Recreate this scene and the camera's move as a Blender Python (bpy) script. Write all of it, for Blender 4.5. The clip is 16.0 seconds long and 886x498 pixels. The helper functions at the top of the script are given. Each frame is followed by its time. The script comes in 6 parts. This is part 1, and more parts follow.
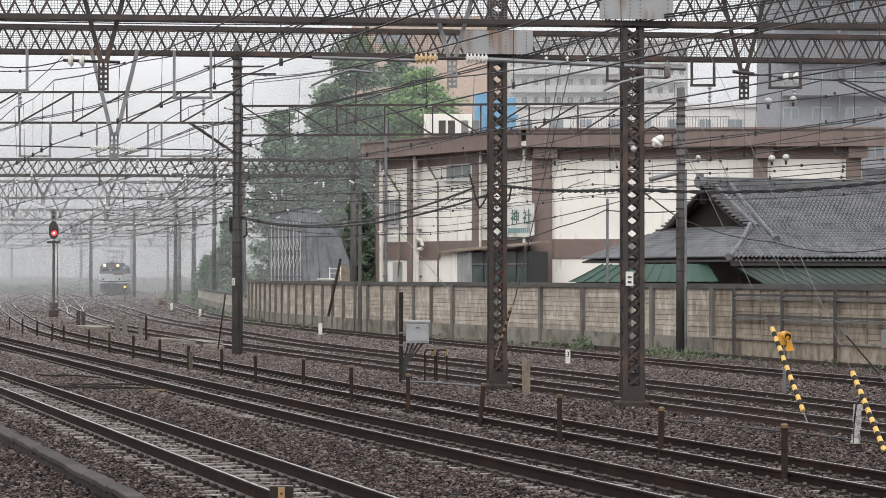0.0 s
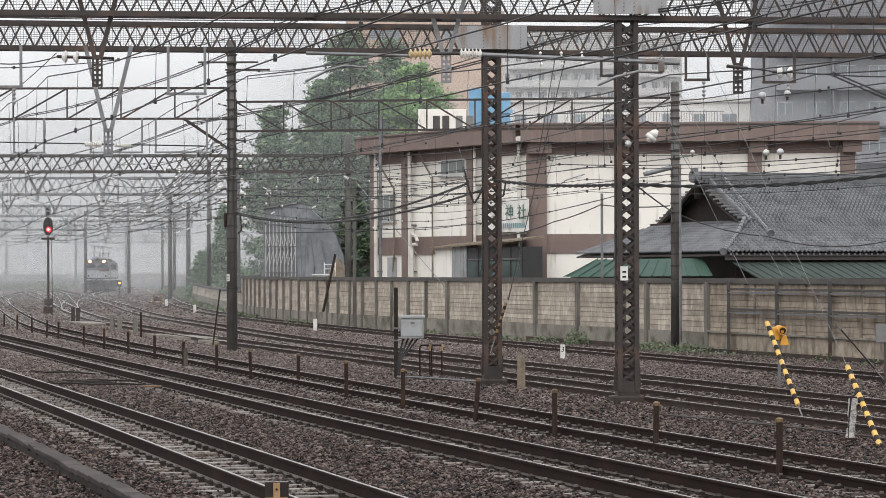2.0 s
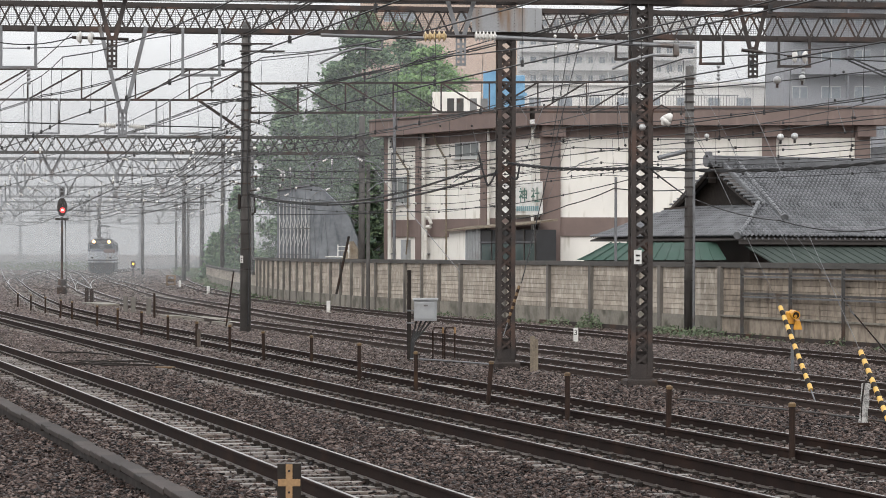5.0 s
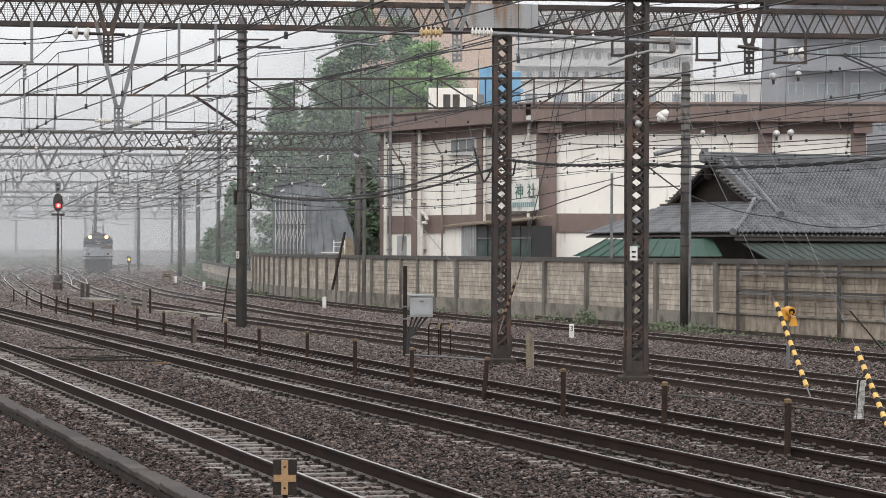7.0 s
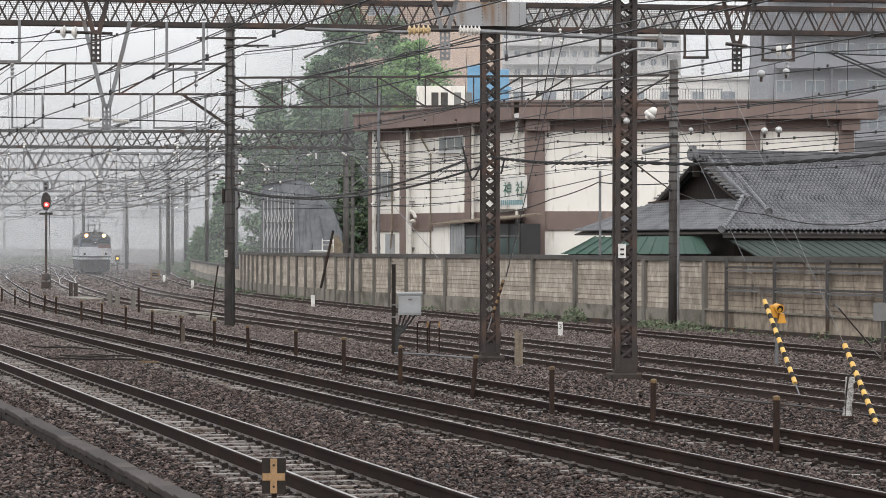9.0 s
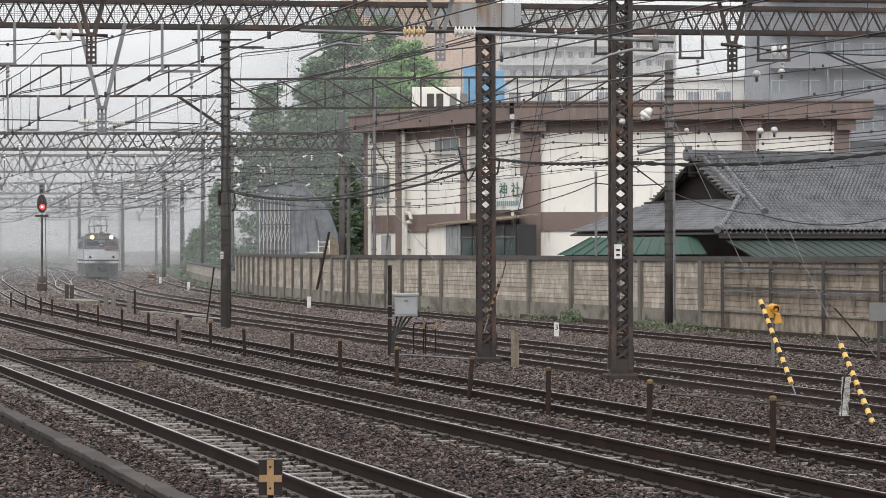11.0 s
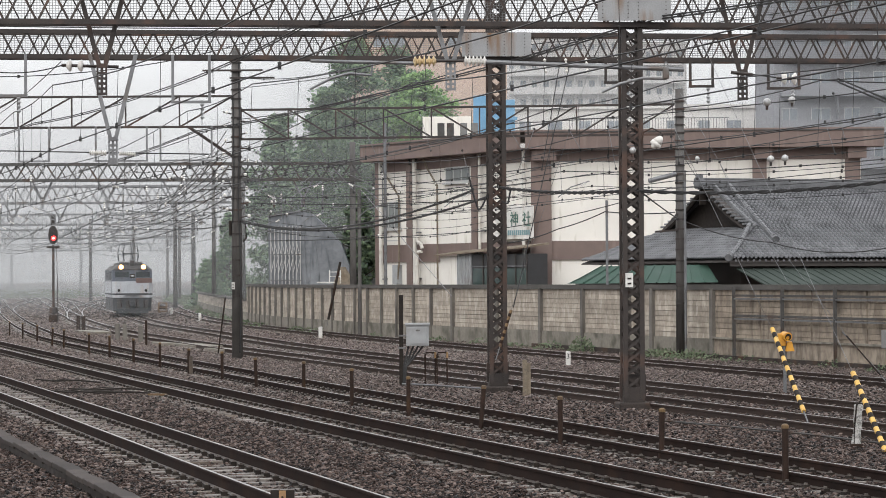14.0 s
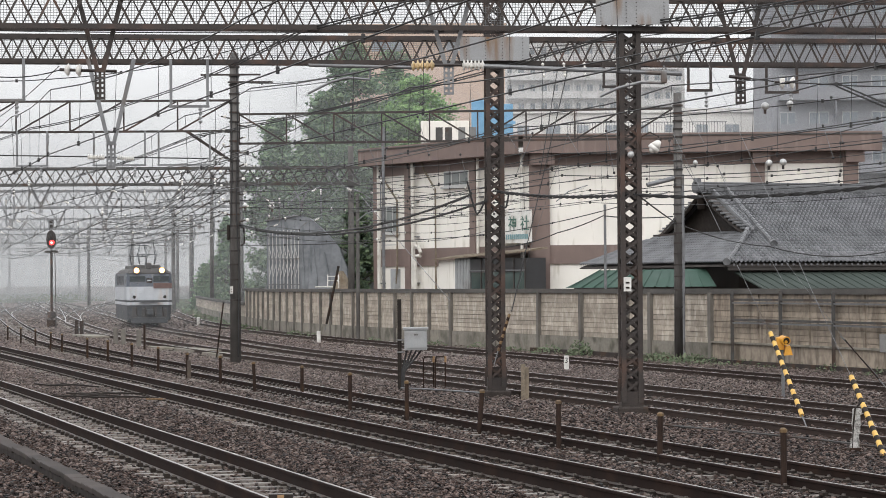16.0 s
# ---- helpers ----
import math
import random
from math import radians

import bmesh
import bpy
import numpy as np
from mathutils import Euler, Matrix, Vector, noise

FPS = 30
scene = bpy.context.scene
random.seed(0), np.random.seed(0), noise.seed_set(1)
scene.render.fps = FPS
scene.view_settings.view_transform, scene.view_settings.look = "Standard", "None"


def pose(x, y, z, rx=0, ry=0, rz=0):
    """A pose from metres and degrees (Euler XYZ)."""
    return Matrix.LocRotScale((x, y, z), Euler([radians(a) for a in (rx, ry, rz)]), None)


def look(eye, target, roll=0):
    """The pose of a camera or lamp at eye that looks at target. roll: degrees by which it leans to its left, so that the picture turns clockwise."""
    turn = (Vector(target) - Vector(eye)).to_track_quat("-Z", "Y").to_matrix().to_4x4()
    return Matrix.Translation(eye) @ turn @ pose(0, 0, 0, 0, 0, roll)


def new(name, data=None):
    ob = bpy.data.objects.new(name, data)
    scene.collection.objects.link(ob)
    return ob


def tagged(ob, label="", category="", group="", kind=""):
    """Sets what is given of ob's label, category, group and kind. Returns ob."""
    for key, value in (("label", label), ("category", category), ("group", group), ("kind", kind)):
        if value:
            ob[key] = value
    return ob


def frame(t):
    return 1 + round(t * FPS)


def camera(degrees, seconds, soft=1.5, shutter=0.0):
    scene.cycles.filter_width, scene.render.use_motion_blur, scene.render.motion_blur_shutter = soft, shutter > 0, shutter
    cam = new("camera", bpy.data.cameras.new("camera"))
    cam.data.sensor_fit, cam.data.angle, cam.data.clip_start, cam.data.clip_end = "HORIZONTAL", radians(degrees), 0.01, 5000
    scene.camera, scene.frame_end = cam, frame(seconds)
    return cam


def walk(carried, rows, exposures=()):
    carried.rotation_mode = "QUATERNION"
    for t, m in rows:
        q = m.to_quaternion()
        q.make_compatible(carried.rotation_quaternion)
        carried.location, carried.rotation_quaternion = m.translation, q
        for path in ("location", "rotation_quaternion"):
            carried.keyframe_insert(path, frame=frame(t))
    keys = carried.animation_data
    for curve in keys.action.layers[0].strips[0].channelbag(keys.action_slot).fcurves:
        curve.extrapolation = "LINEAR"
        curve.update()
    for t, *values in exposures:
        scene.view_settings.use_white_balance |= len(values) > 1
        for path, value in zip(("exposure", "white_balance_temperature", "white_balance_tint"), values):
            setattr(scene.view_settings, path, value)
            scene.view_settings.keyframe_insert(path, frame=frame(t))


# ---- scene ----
cam = camera(18.94, 16.0, soft=0.9)
EYE = (0.0, 0.0, 2.6)
# seconds, turn to the left, tilt upwards, roll, in degrees: a hand-held long lens on one spot
TURNS = [
    (0, 0.000, 0.597, 0.000), (0.5, -0.046, 0.544, -0.082), (1, -0.088, 0.533, -0.080), (1.5, -0.113, 0.516, -0.172),
    (2, -0.116, 0.495, -0.167), (2.5, -0.105, 0.430, -0.159), (3, -0.070, 0.384, -0.092), (3.5, 0.030, 0.328, -0.060),
    (4, 0.169, 0.242, 0.036), (6.5, 0.102, 0.053, 0.247), (7, 0.089, 0.034, 0.221), (7.5, 0.039, -0.010, 0.252),
    (8, -0.030, -0.037, 0.211), (8.5, -0.083, -0.035, 0.147), (9, -0.160, -0.007, 0.075), (11.5, -0.233, 0.033, -0.151),
    (12, -0.198, 0.109, -0.237), (12.5, -0.192, 0.203, -0.248), (13, -0.148, 0.293, -0.299), (13.5, -0.056, 0.451, -0.337),
    (14, -0.009, 0.653, -0.356), (14.5, 0.050, 0.771, -0.386), (15, 0.011, 0.766, -0.382), (15.5, -0.035, 0.751, -0.408),
    (16, -0.048, 0.744, -0.389)]
walk(cam, [(t, pose(*EYE, 90 + tilt, 0, turn) @ pose(0, 0, 0, 0, 0, roll)) for t, turn, tilt, roll in TURNS])

# ---- light: an overcast, rainy sky ----
world = bpy.data.worlds.new("overcast_sky")
scene.world = world
world.use_nodes = True
wn, wl = world.node_tree.nodes, world.node_tree.links
wn.clear()
sky = wn.new("ShaderNodeTexSky")
sky.sky_type, sky.sun_disc = "NISHITA", False
sky.sun_elevation, sky.sun_rotation = radians(58), radians(200)
sky.air_density, sky.dust_density = 1.0, 4.0
haze = wn.new("ShaderNodeHueSaturation")
haze.inputs["Saturation"].default_value = 0.25
wl.new(sky.outputs[0], haze.inputs["Color"])
clear = wn.new("ShaderNodeBackground")
clear.inputs["Strength"].default_value = 0.05
wl.new(haze.outputs[0], clear.inputs["Color"])
coord = wn.new("ShaderNodeTexCoord")
split = wn.new("ShaderNodeSeparateXYZ")
wl.new(coord.outputs["Generated"], split.inputs[0])
ramp = wn.new("ShaderNodeValToRGB")
ramp.color_ramp.elements[0].position, ramp.color_ramp.elements[0].color = 0.0, (0.81, 0.82, 0.835, 1)
ramp.color_ramp.elements[1].position, ramp.color_ramp.elements[1].color = 1.0, (1.85, 1.9, 1.98, 1)
mid = ramp.color_ramp.elements.new(0.08)
mid.color = (1.0, 1.01, 1.03, 1)
wl.new(split.outputs["Z"], ramp.inputs[0])
cloud = wn.new("ShaderNodeBackground")
cloud.inputs["Strength"].default_value = 0.9
wl.new(ramp.outputs[0], cloud.inputs["Color"])
add = wn.new("ShaderNodeAddShader")
wout = wn.new("ShaderNodeOutputWorld")
wl.new(clear.outputs[0], add.inputs[0]), wl.new(cloud.outputs[0], add.inputs[1]), wl.new(add.outputs[0], wout.inputs[0])
sun = new("sun", bpy.data.lights.new("sun", "SUN"))
sun.data.energy, sun.data.angle, sun.data.color = 1.2, radians(40), (1.0, 0.97, 0.93)
sun.matrix_basis = look((-20, -40, 70), (5, 60, 0))
scene.view_settings.exposure = 0.0


# ---- materials ----
def mat(name, c1, c2=None, scale=3.0, rough=0.7, metal=0.0, bump=0.15, fine=40.0, stain=None, amount=0.5, local=False, streak=False, each=0.0, spec=0.5):
    """Two tones mottled at two scales, with a fine relief; stain: a third tone in patches (streak: drawn out downwards); each: how much single pieces differ."""
    ma = bpy.data.materials.new(name)
    ma.use_nodes = True
    n, l = ma.node_tree.nodes, ma.node_tree.links
    b = n["Principled BSDF"]
    b.inputs["Metallic"].default_value = metal
    b.inputs["Specular IOR Level"].default_value = spec
    tc = n.new("ShaderNodeTexCoord")
    geo = n.new("ShaderNodeNewGeometry")
    src = tc.outputs["Object"] if local else geo.outputs["Position"]
    big, small = n.new("ShaderNodeTexNoise"), n.new("ShaderNodeTexNoise")
    big.inputs["Scale"].default_value, small.inputs["Scale"].default_value = scale, fine
    big.inputs["Detail"].default_value, small.inputs["Detail"].default_value = 3, 2
    l.new(src, big.inputs["Vector"]), l.new(src, small.inputs["Vector"])
    mix = n.new("ShaderNodeMath")
    mix.operation = "MULTIPLY_ADD"
    mix.inputs[1].default_value = 0.6
    half = n.new("ShaderNodeMath")
    half.operation = "MULTIPLY"
    half.inputs[1].default_value = 0.4
    l.new(small.outputs[0], half.inputs[0])
    l.new(big.outputs[0], mix.inputs[0]), l.new(half.outputs[0], mix.inputs[2])
    cr = n.new("ShaderNodeValToRGB")
    c2 = c2 or tuple(v * 0.75 for v in c1)
    cr.color_ramp.elements[0].position, cr.color_ramp.elements[0].color = 0.36, (*c2, 1)
    cr.color_ramp.elements[1].position, cr.color_ramp.elements[1].color = 0.62, (*c1, 1)
    l.new(mix.outputs[0], cr.inputs[0])
    col = cr.outputs[0]
    if stain:
        st = n.new("ShaderNodeTexNoise")
        st.inputs["Scale"].default_value, st.inputs["Detail"].default_value = 1.3, 5
        mp = n.new("ShaderNodeMapping")
        mp.inputs["Scale"].default_value = (2.5, 2.5, 0.35 if streak is True else streak) if streak else (1, 1, 1)
        l.new(src, mp.inputs[0]), l.new(mp.outputs[0], st.inputs["Vector"])
        sr = n.new("ShaderNodeMapRange")
        sr.inputs["From Min"].default_value, sr.inputs["From Max"].default_value = 0.62 - 0.25 * amount, 0.78 - 0.2 * amount
        l.new(st.outputs[0], sr.inputs["Value"])
        mx = n.new("ShaderNodeMix")
        mx.data_type = "RGBA"
        mx.inputs[7].default_value = (*stain, 1)
        l.new(sr.outputs[0], mx.inputs[0]), l.new(col, mx.inputs[6])
        col = mx.outputs[2]
    if each:
        oi = n.new("ShaderNodeObjectInfo")
        er = n.new("ShaderNodeMapRange")
        er.inputs["To Min"].default_value, er.inputs["To Max"].default_value = 1 - each, 1 + each
        l.new(oi.outputs["Random"], er.inputs["Value"])
        hs = n.new("ShaderNodeHueSaturation")
        l.new(er.outputs[0], hs.inputs["Value"]), l.new(col, hs.inputs["Color"])
        col = hs.outputs[0]
    l.new(col, b.inputs["Base Color"])
    rr = n.new("ShaderNodeMapRange")
    rr.inputs["To Min"].default_value, rr.inputs["To Max"].default_value = max(0.04, rough - 0.12), min(1, rough + 0.12)
    l.new(big.outputs[0], rr.inputs["Value"]), l.new(rr.outputs[0], b.inputs["Roughness"])
    if bump:
        bp = n.new("ShaderNodeBump")
        bp.inputs["Strength"].default_value, bp.inputs["Distance"].default_value = bump, 0.02
        l.new(mix.outputs[0], bp.inputs["Height"]), l.new(bp.outputs[0], b.inputs["Normal"])
    return ma


def glow(name, colour, strength):
    ma = bpy.data.materials.new(name)
    ma.use_nodes = True
    b = ma.node_tree.nodes["Principled BSDF"]
    b.inputs["Base Color"].default_value = (*colour, 1)
    b.inputs["Emission Color"].default_value, b.inputs["Emission Strength"].default_value = (*colour, 1), strength
    return ma


def island_mat(name, tones, rough, bump=0.1, spec=0.3):
    """Loose pieces in one mesh, each in a tone of its own."""
    ma = mat(name, tones[0], tones[1], 2.0, rough, bump=bump, spec=spec)
    n, l = ma.node_tree.nodes, ma.node_tree.links
    geo = n.new("ShaderNodeNewGeometry")
    cr = n.new("ShaderNodeValToRGB")
    cr.color_ramp.interpolation = "CONSTANT"
    cr.color_ramp.elements[0].color, cr.color_ramp.elements[1].color = (*tones[0], 1), (*tones[1], 1)
    cr.color_ramp.elements[1].position = 1 / len(tones)
    for i, c in enumerate(tones[2:], 2):
        e = cr.color_ramp.elements.new(i / len(tones))
        e.color = (*c, 1)
    l.new(geo.outputs["Random Per Island"], cr.inputs[0])
    l.new(cr.outputs[0], n["Principled BSDF"].inputs["Base Color"])
    return ma


BALLAST = mat("ballast_bed", (0.058, 0.04342, 0.0382), (0.011, 0.008685, 0.00764), 0.5, 0.75, bump=0.9, fine=11, stain=(0.06, 0.04342, 0.03343), amount=0.5, spec=0.1)
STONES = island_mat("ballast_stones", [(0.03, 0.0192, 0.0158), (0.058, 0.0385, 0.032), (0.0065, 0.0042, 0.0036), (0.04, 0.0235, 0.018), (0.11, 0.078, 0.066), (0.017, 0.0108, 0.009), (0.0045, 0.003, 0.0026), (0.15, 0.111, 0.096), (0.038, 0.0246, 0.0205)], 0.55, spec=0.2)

# paler, closer tones than STONES: haze over the farther ballast put into colour
HAZESTONES = island_mat("hazed_ballast_stones", [(0.085, 0.064, 0.056), (0.115, 0.089, 0.079), (0.04, 0.0296, 0.0254), (0.092, 0.068, 0.0585), (0.175, 0.139, 0.124), (0.058, 0.0436, 0.0378), (0.03, 0.0222, 0.019), (0.205, 0.164, 0.148), (0.08, 0.0605, 0.053)], 0.6, spec=0.28)


def pebbled(ma, light, dark, scale):
    """Small stones of differing tone laid over the bed."""
    n, l = ma.node_tree.nodes, ma.node_tree.links
    geo, vor, sep, cr = n.new("ShaderNodeNewGeometry"), n.new("ShaderNodeTexVoronoi"), n.new("ShaderNodeSeparateColor"), n.new("ShaderNodeValToRGB")
    vor.inputs["Scale"].default_value = scale
    l.new(geo.outputs["Position"], vor.inputs["Vector"]), l.new(vor.outputs["Color"], sep.inputs[0]), l.new(sep.outputs[0], cr.inputs[0])
    cr.color_ramp.elements[0].color, cr.color_ramp.elements[1].color = (*dark, 1), (*light, 1)
    cr.color_ramp.elements[0].position = 0.2
    mx = n.new("ShaderNodeMix")
    mx.data_type, mx.inputs[0].default_value = "RGBA", 0.65
    b = n["Principled BSDF"]
    picked = b.inputs["Base Color"].links[0].from_socket
    l.new(picked, mx.inputs[6]), l.new(cr.outputs[0], mx.inputs[7]), l.new(mx.outputs[2], b.inputs["Base Color"])


pebbled(BALLAST, (0.32, 0.248, 0.22), (0.005, 0.0038, 0.0034), 25.0)
RAIL = mat("rail_side_rust", (0.024, 0.0145, 0.012), (0.012, 0.0077, 0.0065), 3, 0.8, 0.0, 0.2, 50, stain=(0.034, 0.019, 0.0135), amount=0.3, spec=0.1)
# paler than RAIL: mist and wet sheen are put into this rust colour
RAILHAZED = mat("hazed_yard_rail_rust", (0.048, 0.033, 0.0275), (0.026, 0.018, 0.0153), 3, 0.7, 0.0, 0.2, 50, spec=0.15)
RAILTOP = mat("rail_head_polished", (0.36, 0.34, 0.33), (0.24, 0.225, 0.215), 5, 0.38, 0.85, 0.05)
RAILDULL = mat("rail_head_dull", (0.33, 0.31, 0.295), (0.22, 0.2, 0.19), 5, 0.36, 0.75, 0.05)
# paler than the rail side: sky light on the wet foot put into colour
RAILFOOT = mat("skylit_wet_rail_foot", (0.085, 0.07, 0.06), (0.04, 0.032, 0.028), 5, 0.4, 0.2, 0.1)
SLEEPER = mat("wet_concrete_sleeper", (0.23, 0.207, 0.188), (0.09, 0.077, 0.068), 4, 0.55, bump=0.2, stain=(0.1, 0.075, 0.055), amount=0.5, each=0.25)
CLIP = island_mat("rail_clip_steel", [(0.02, 0.016, 0.014), (0.03, 0.024, 0.02), (0.024, 0.019, 0.016)], 0.6, spec=0.2)
BOLT = mat("rail_bolt_steel", (0.26, 0.235, 0.215), (0.12, 0.1, 0.09), 9, 0.35, 0.5)
STEEL = mat("weathered_steel", (0.036, 0.026, 0.022), (0.014, 0.0105, 0.009), 2.5, 0.55, 0.1, 0.15, 40, stain=(0.075, 0.038, 0.025), amount=0.32)
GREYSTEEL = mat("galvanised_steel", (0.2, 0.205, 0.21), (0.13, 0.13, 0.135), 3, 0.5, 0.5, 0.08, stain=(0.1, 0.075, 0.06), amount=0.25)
WIRE = mat("wire_black", (0.035, 0.034, 0.035), (0.02, 0.02, 0.02), 3, 0.6, 0.3, 0)
PORCELAIN = mat("porcelain_white", (0.72, 0.7, 0.66), (0.55, 0.53, 0.5), 6, 0.2, bump=0)
AMBER = mat("porcelain_cream", (0.6, 0.46, 0.26), (0.42, 0.3, 0.15), 12, 0.25, bump=0)
CONCRETE = mat("pole_concrete", (0.1, 0.094, 0.088), (0.06, 0.056, 0.052), 2, 0.75, bump=0.15, stain=(0.035, 0.03, 0.028), amount=0.5, streak=True)
FOOTING = mat("dark_wet_footing", (0.055, 0.045, 0.04), (0.025, 0.02, 0.018), 3, 0.8, bump=0.3, stain=(0.08, 0.045, 0.025), amount=0.35, spec=0.2)
PANEL = mat("fence_panel_concrete", (0.39, 0.339, 0.279), (0.235, 0.199, 0.16), 2.2, 0.85, bump=0.5, fine=7, stain=(0.5, 0.45, 0.385), amount=0.42, streak=1.2, each=0.16)
PANELOLD = mat("weathered_fence_panel", (0.33, 0.275, 0.215), (0.19, 0.153, 0.118), 1.8, 0.85, bump=0.5, fine=6, stain=(0.13, 0.103, 0.08), amount=0.45, streak=.9, each=0.15)
# lid tones vary piece by piece to imitate their ribbed shading
TROUGH = mat("dark_trough_lid", (0.055, 0.045, 0.04), (0.028, 0.022, 0.02), 3, 0.7, each=0.35, spec=0.15)
SHED = mat("weathered_grey_sheet", (0.22, 0.232, 0.245), (0.13, 0.138, 0.15), 0.5, 0.7, bump=0.15, fine=3, stain=(0.1, 0.107, 0.115), amount=0.4, spec=0.2, streak=True)
PLATE = mat("grey_gusset_plate", (0.3, 0.305, 0.31), (0.22, 0.222, 0.225), 2, 0.6, 0.2, 0.05, stain=(0.17, 0.1, 0.055), amount=0.4, streak=True, spec=0.3)
PLINTH = mat("fence_foot_concrete", (0.23, 0.21, 0.175), (0.15, 0.135, 0.112), 0.8, 0.85, bump=0.3, fine=9, stain=(0.085, 0.078, 0.058), amount=0.5)
PILASTER = mat("fence_post_concrete", (0.16, 0.147, 0.128), (0.1, 0.09, 0.08), 2, 0.85, stain=(0.06, 0.055, 0.05), amount=0.5, streak=True)
COPING = mat("fence_coping_dark", (0.085, 0.078, 0.07), (0.05, 0.046, 0.042), 2, 0.8)
PLASTER = mat("white_render", (0.74, 0.713, 0.66), (0.66, 0.632, 0.58), 0.6, 0.8, bump=0.05, stain=(0.5, 0.47, 0.4), amount=0.15, streak=True)
BROWN = mat("brown_cladding", (0.168, 0.12, 0.104), (0.128, 0.092, 0.08), 1.2, 0.6, bump=0.05, stain=(0.2, 0.15, 0.13), amount=0.2, streak=True)
DARK = mat("painted_dark_inside", (0.03, 0.03, 0.032), (0.02, 0.02, 0.02), 2, 0.5, bump=0)
GLASS = mat("window_glass", (0.06, 0.075, 0.08), (0.04, 0.05, 0.055), 0.7, 0.08, bump=0)
FROSTED = mat("frosted_window_glass", (0.18, 0.195, 0.19), (0.12, 0.135, 0.135), 0.8, 0.3, bump=0)
LEANGLASS = mat("dim_green_glass", (0.05, 0.075, 0.07), (0.025, 0.04, 0.038), 0.9, 0.15, bump=0)
# panes lightened so that the distance haze is in their colour
TOWERGLASS = mat("hazed_tower_glass", (0.3, 0.33, 0.36), (0.22, 0.245, 0.27), 0.4, 0.25, bump=0)
SASH = mat("aluminium_sash", (0.5, 0.5, 0.48), (0.4, 0.4, 0.4), 3, 0.4, 0.4, 0)
PIPE = mat("downpipe_cream", (0.6, 0.58, 0.53), (0.48, 0.46, 0.42), 2, 0.5, bump=0, stain=(0.3, 0.25, 0.2), amount=0.3)
TILE = mat("smoked_roof_tile", (0.135, 0.136, 0.143), (0.075, 0.076, 0.08), 1.5, 0.38, bump=0.1, stain=(0.06, 0.062, 0.065), amount=0.5, each=0.3)
RIDGE = mat("ridge_tile_grey", (0.14, 0.142, 0.147), (0.08, 0.081, 0.085), 3, 0.45, bump=0.1)
COPPER = mat("green_copper_roof", (0.022, 0.06, 0.041), (0.014, 0.04, 0.028), 1, 0.75, bump=0.05, stain=(0.03, 0.06, 0.045), amount=0.4)
OLDWOOD = mat("dark_timber", (0.05, 0.042, 0.038), (0.03, 0.026, 0.023), 2, 0.7)
BARK = mat("bark", (0.09, 0.07, 0.055), (0.045, 0.036, 0.03), 4, 0.9, bump=0.4)
CAPS = mat("yellowed_cap", (0.15, 0.09, 0.032), (0.06, 0.036, 0.018), 9, 0.6, bump=0.05)
WRAP = mat("torn_dirty_sheeting", (0.5, 0.49, 0.47), (0.07, 0.065, 0.06), 14, 0.8, bump=0.5, fine=45)
LEAF = island_mat("leaves_deep_green", [(0.07392, 0.121, 0.0672), (0.103, 0.1624, 0.08624), (0.04928, 0.08512, 0.05264), (0.1322, 0.1904, 0.09856)], 0.6)
LEAF3 = island_mat("leaves_dull_green", [(0.085, 0.125, 0.075), (0.115, 0.165, 0.09), (0.058, 0.09, 0.058), (0.15, 0.2, 0.11)], 0.65)
LEAF2 = island_mat("leaves_fresh_green", [(0.11, 0.2, 0.06), (0.14, 0.25, 0.075), (0.075, 0.15, 0.05), (0.17, 0.28, 0.09)], 0.6)
WEED = island_mat("weeds_green", [(0.095, 0.13, 0.075), (0.07, 0.1, 0.055), (0.13, 0.155, 0.095), (0.12, 0.13, 0.085)], 0.8)
LEANTO = mat("dark_green_sheet", (0.05, 0.062, 0.054), (0.03, 0.04, 0.035), 1, 0.8, bump=0.05, spec=0.2)
FRAME = mat("fence_steel_dark", (0.085, 0.083, 0.08), (0.05, 0.048, 0.046), 3, 0.7, 0.1, 0.1, stain=(0.06, 0.04, 0.03), amount=0.4, spec=0.25)
PEACH = mat("peach_wall_tile", (0.5, 0.37, 0.29), (0.44, 0.325, 0.25), 0.3, 0.8, bump=0)
PALE = mat("pale_tower_wall", (0.72, 0.7, 0.67), (0.66, 0.64, 0.61), 0.3, 0.8, bump=0)
GREYTOWER = mat("grey_tower_wall", (0.27, 0.275, 0.295), (0.23, 0.235, 0.255), 0.3, 0.8, bump=0)
BLUE = mat("blue_sheeting", (0.17, 0.34, 0.5), (0.12, 0.26, 0.4), 1.5, 0.5)
YELLOW = mat("yellow_guard", (0.64, 0.4, 0.095), (0.5, 0.3, 0.065), 10, 0.45, bump=0.05)
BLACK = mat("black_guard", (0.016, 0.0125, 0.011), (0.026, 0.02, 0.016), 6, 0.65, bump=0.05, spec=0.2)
POSTRUST = mat("rusty_post", (0.036, 0.022, 0.0165), (0.022, 0.014, 0.011), 6, 0.75, 0.1, 0.2, stain=(0.06, 0.034, 0.018), amount=0.3, spec=0.15)
CABINET = mat("cabinet_grey", (0.34, 0.348, 0.352), (0.28, 0.287, 0.29), 4, 0.45, 0.1, 0.03, stain=(0.2, 0.19, 0.18), amount=0.2)
WHITE = mat("white_paint", (0.64, 0.63, 0.6), (0.5, 0.49, 0.465), 5, 0.6, bump=0.03, stain=(0.27, 0.24, 0.2), amount=0.4)
OLDCONC = mat("old_concrete", (0.22, 0.18, 0.132), (0.12, 0.097, 0.072), 5, 0.85, bump=0.3, stain=(0.12, 0.09, 0.06), amount=0.5)
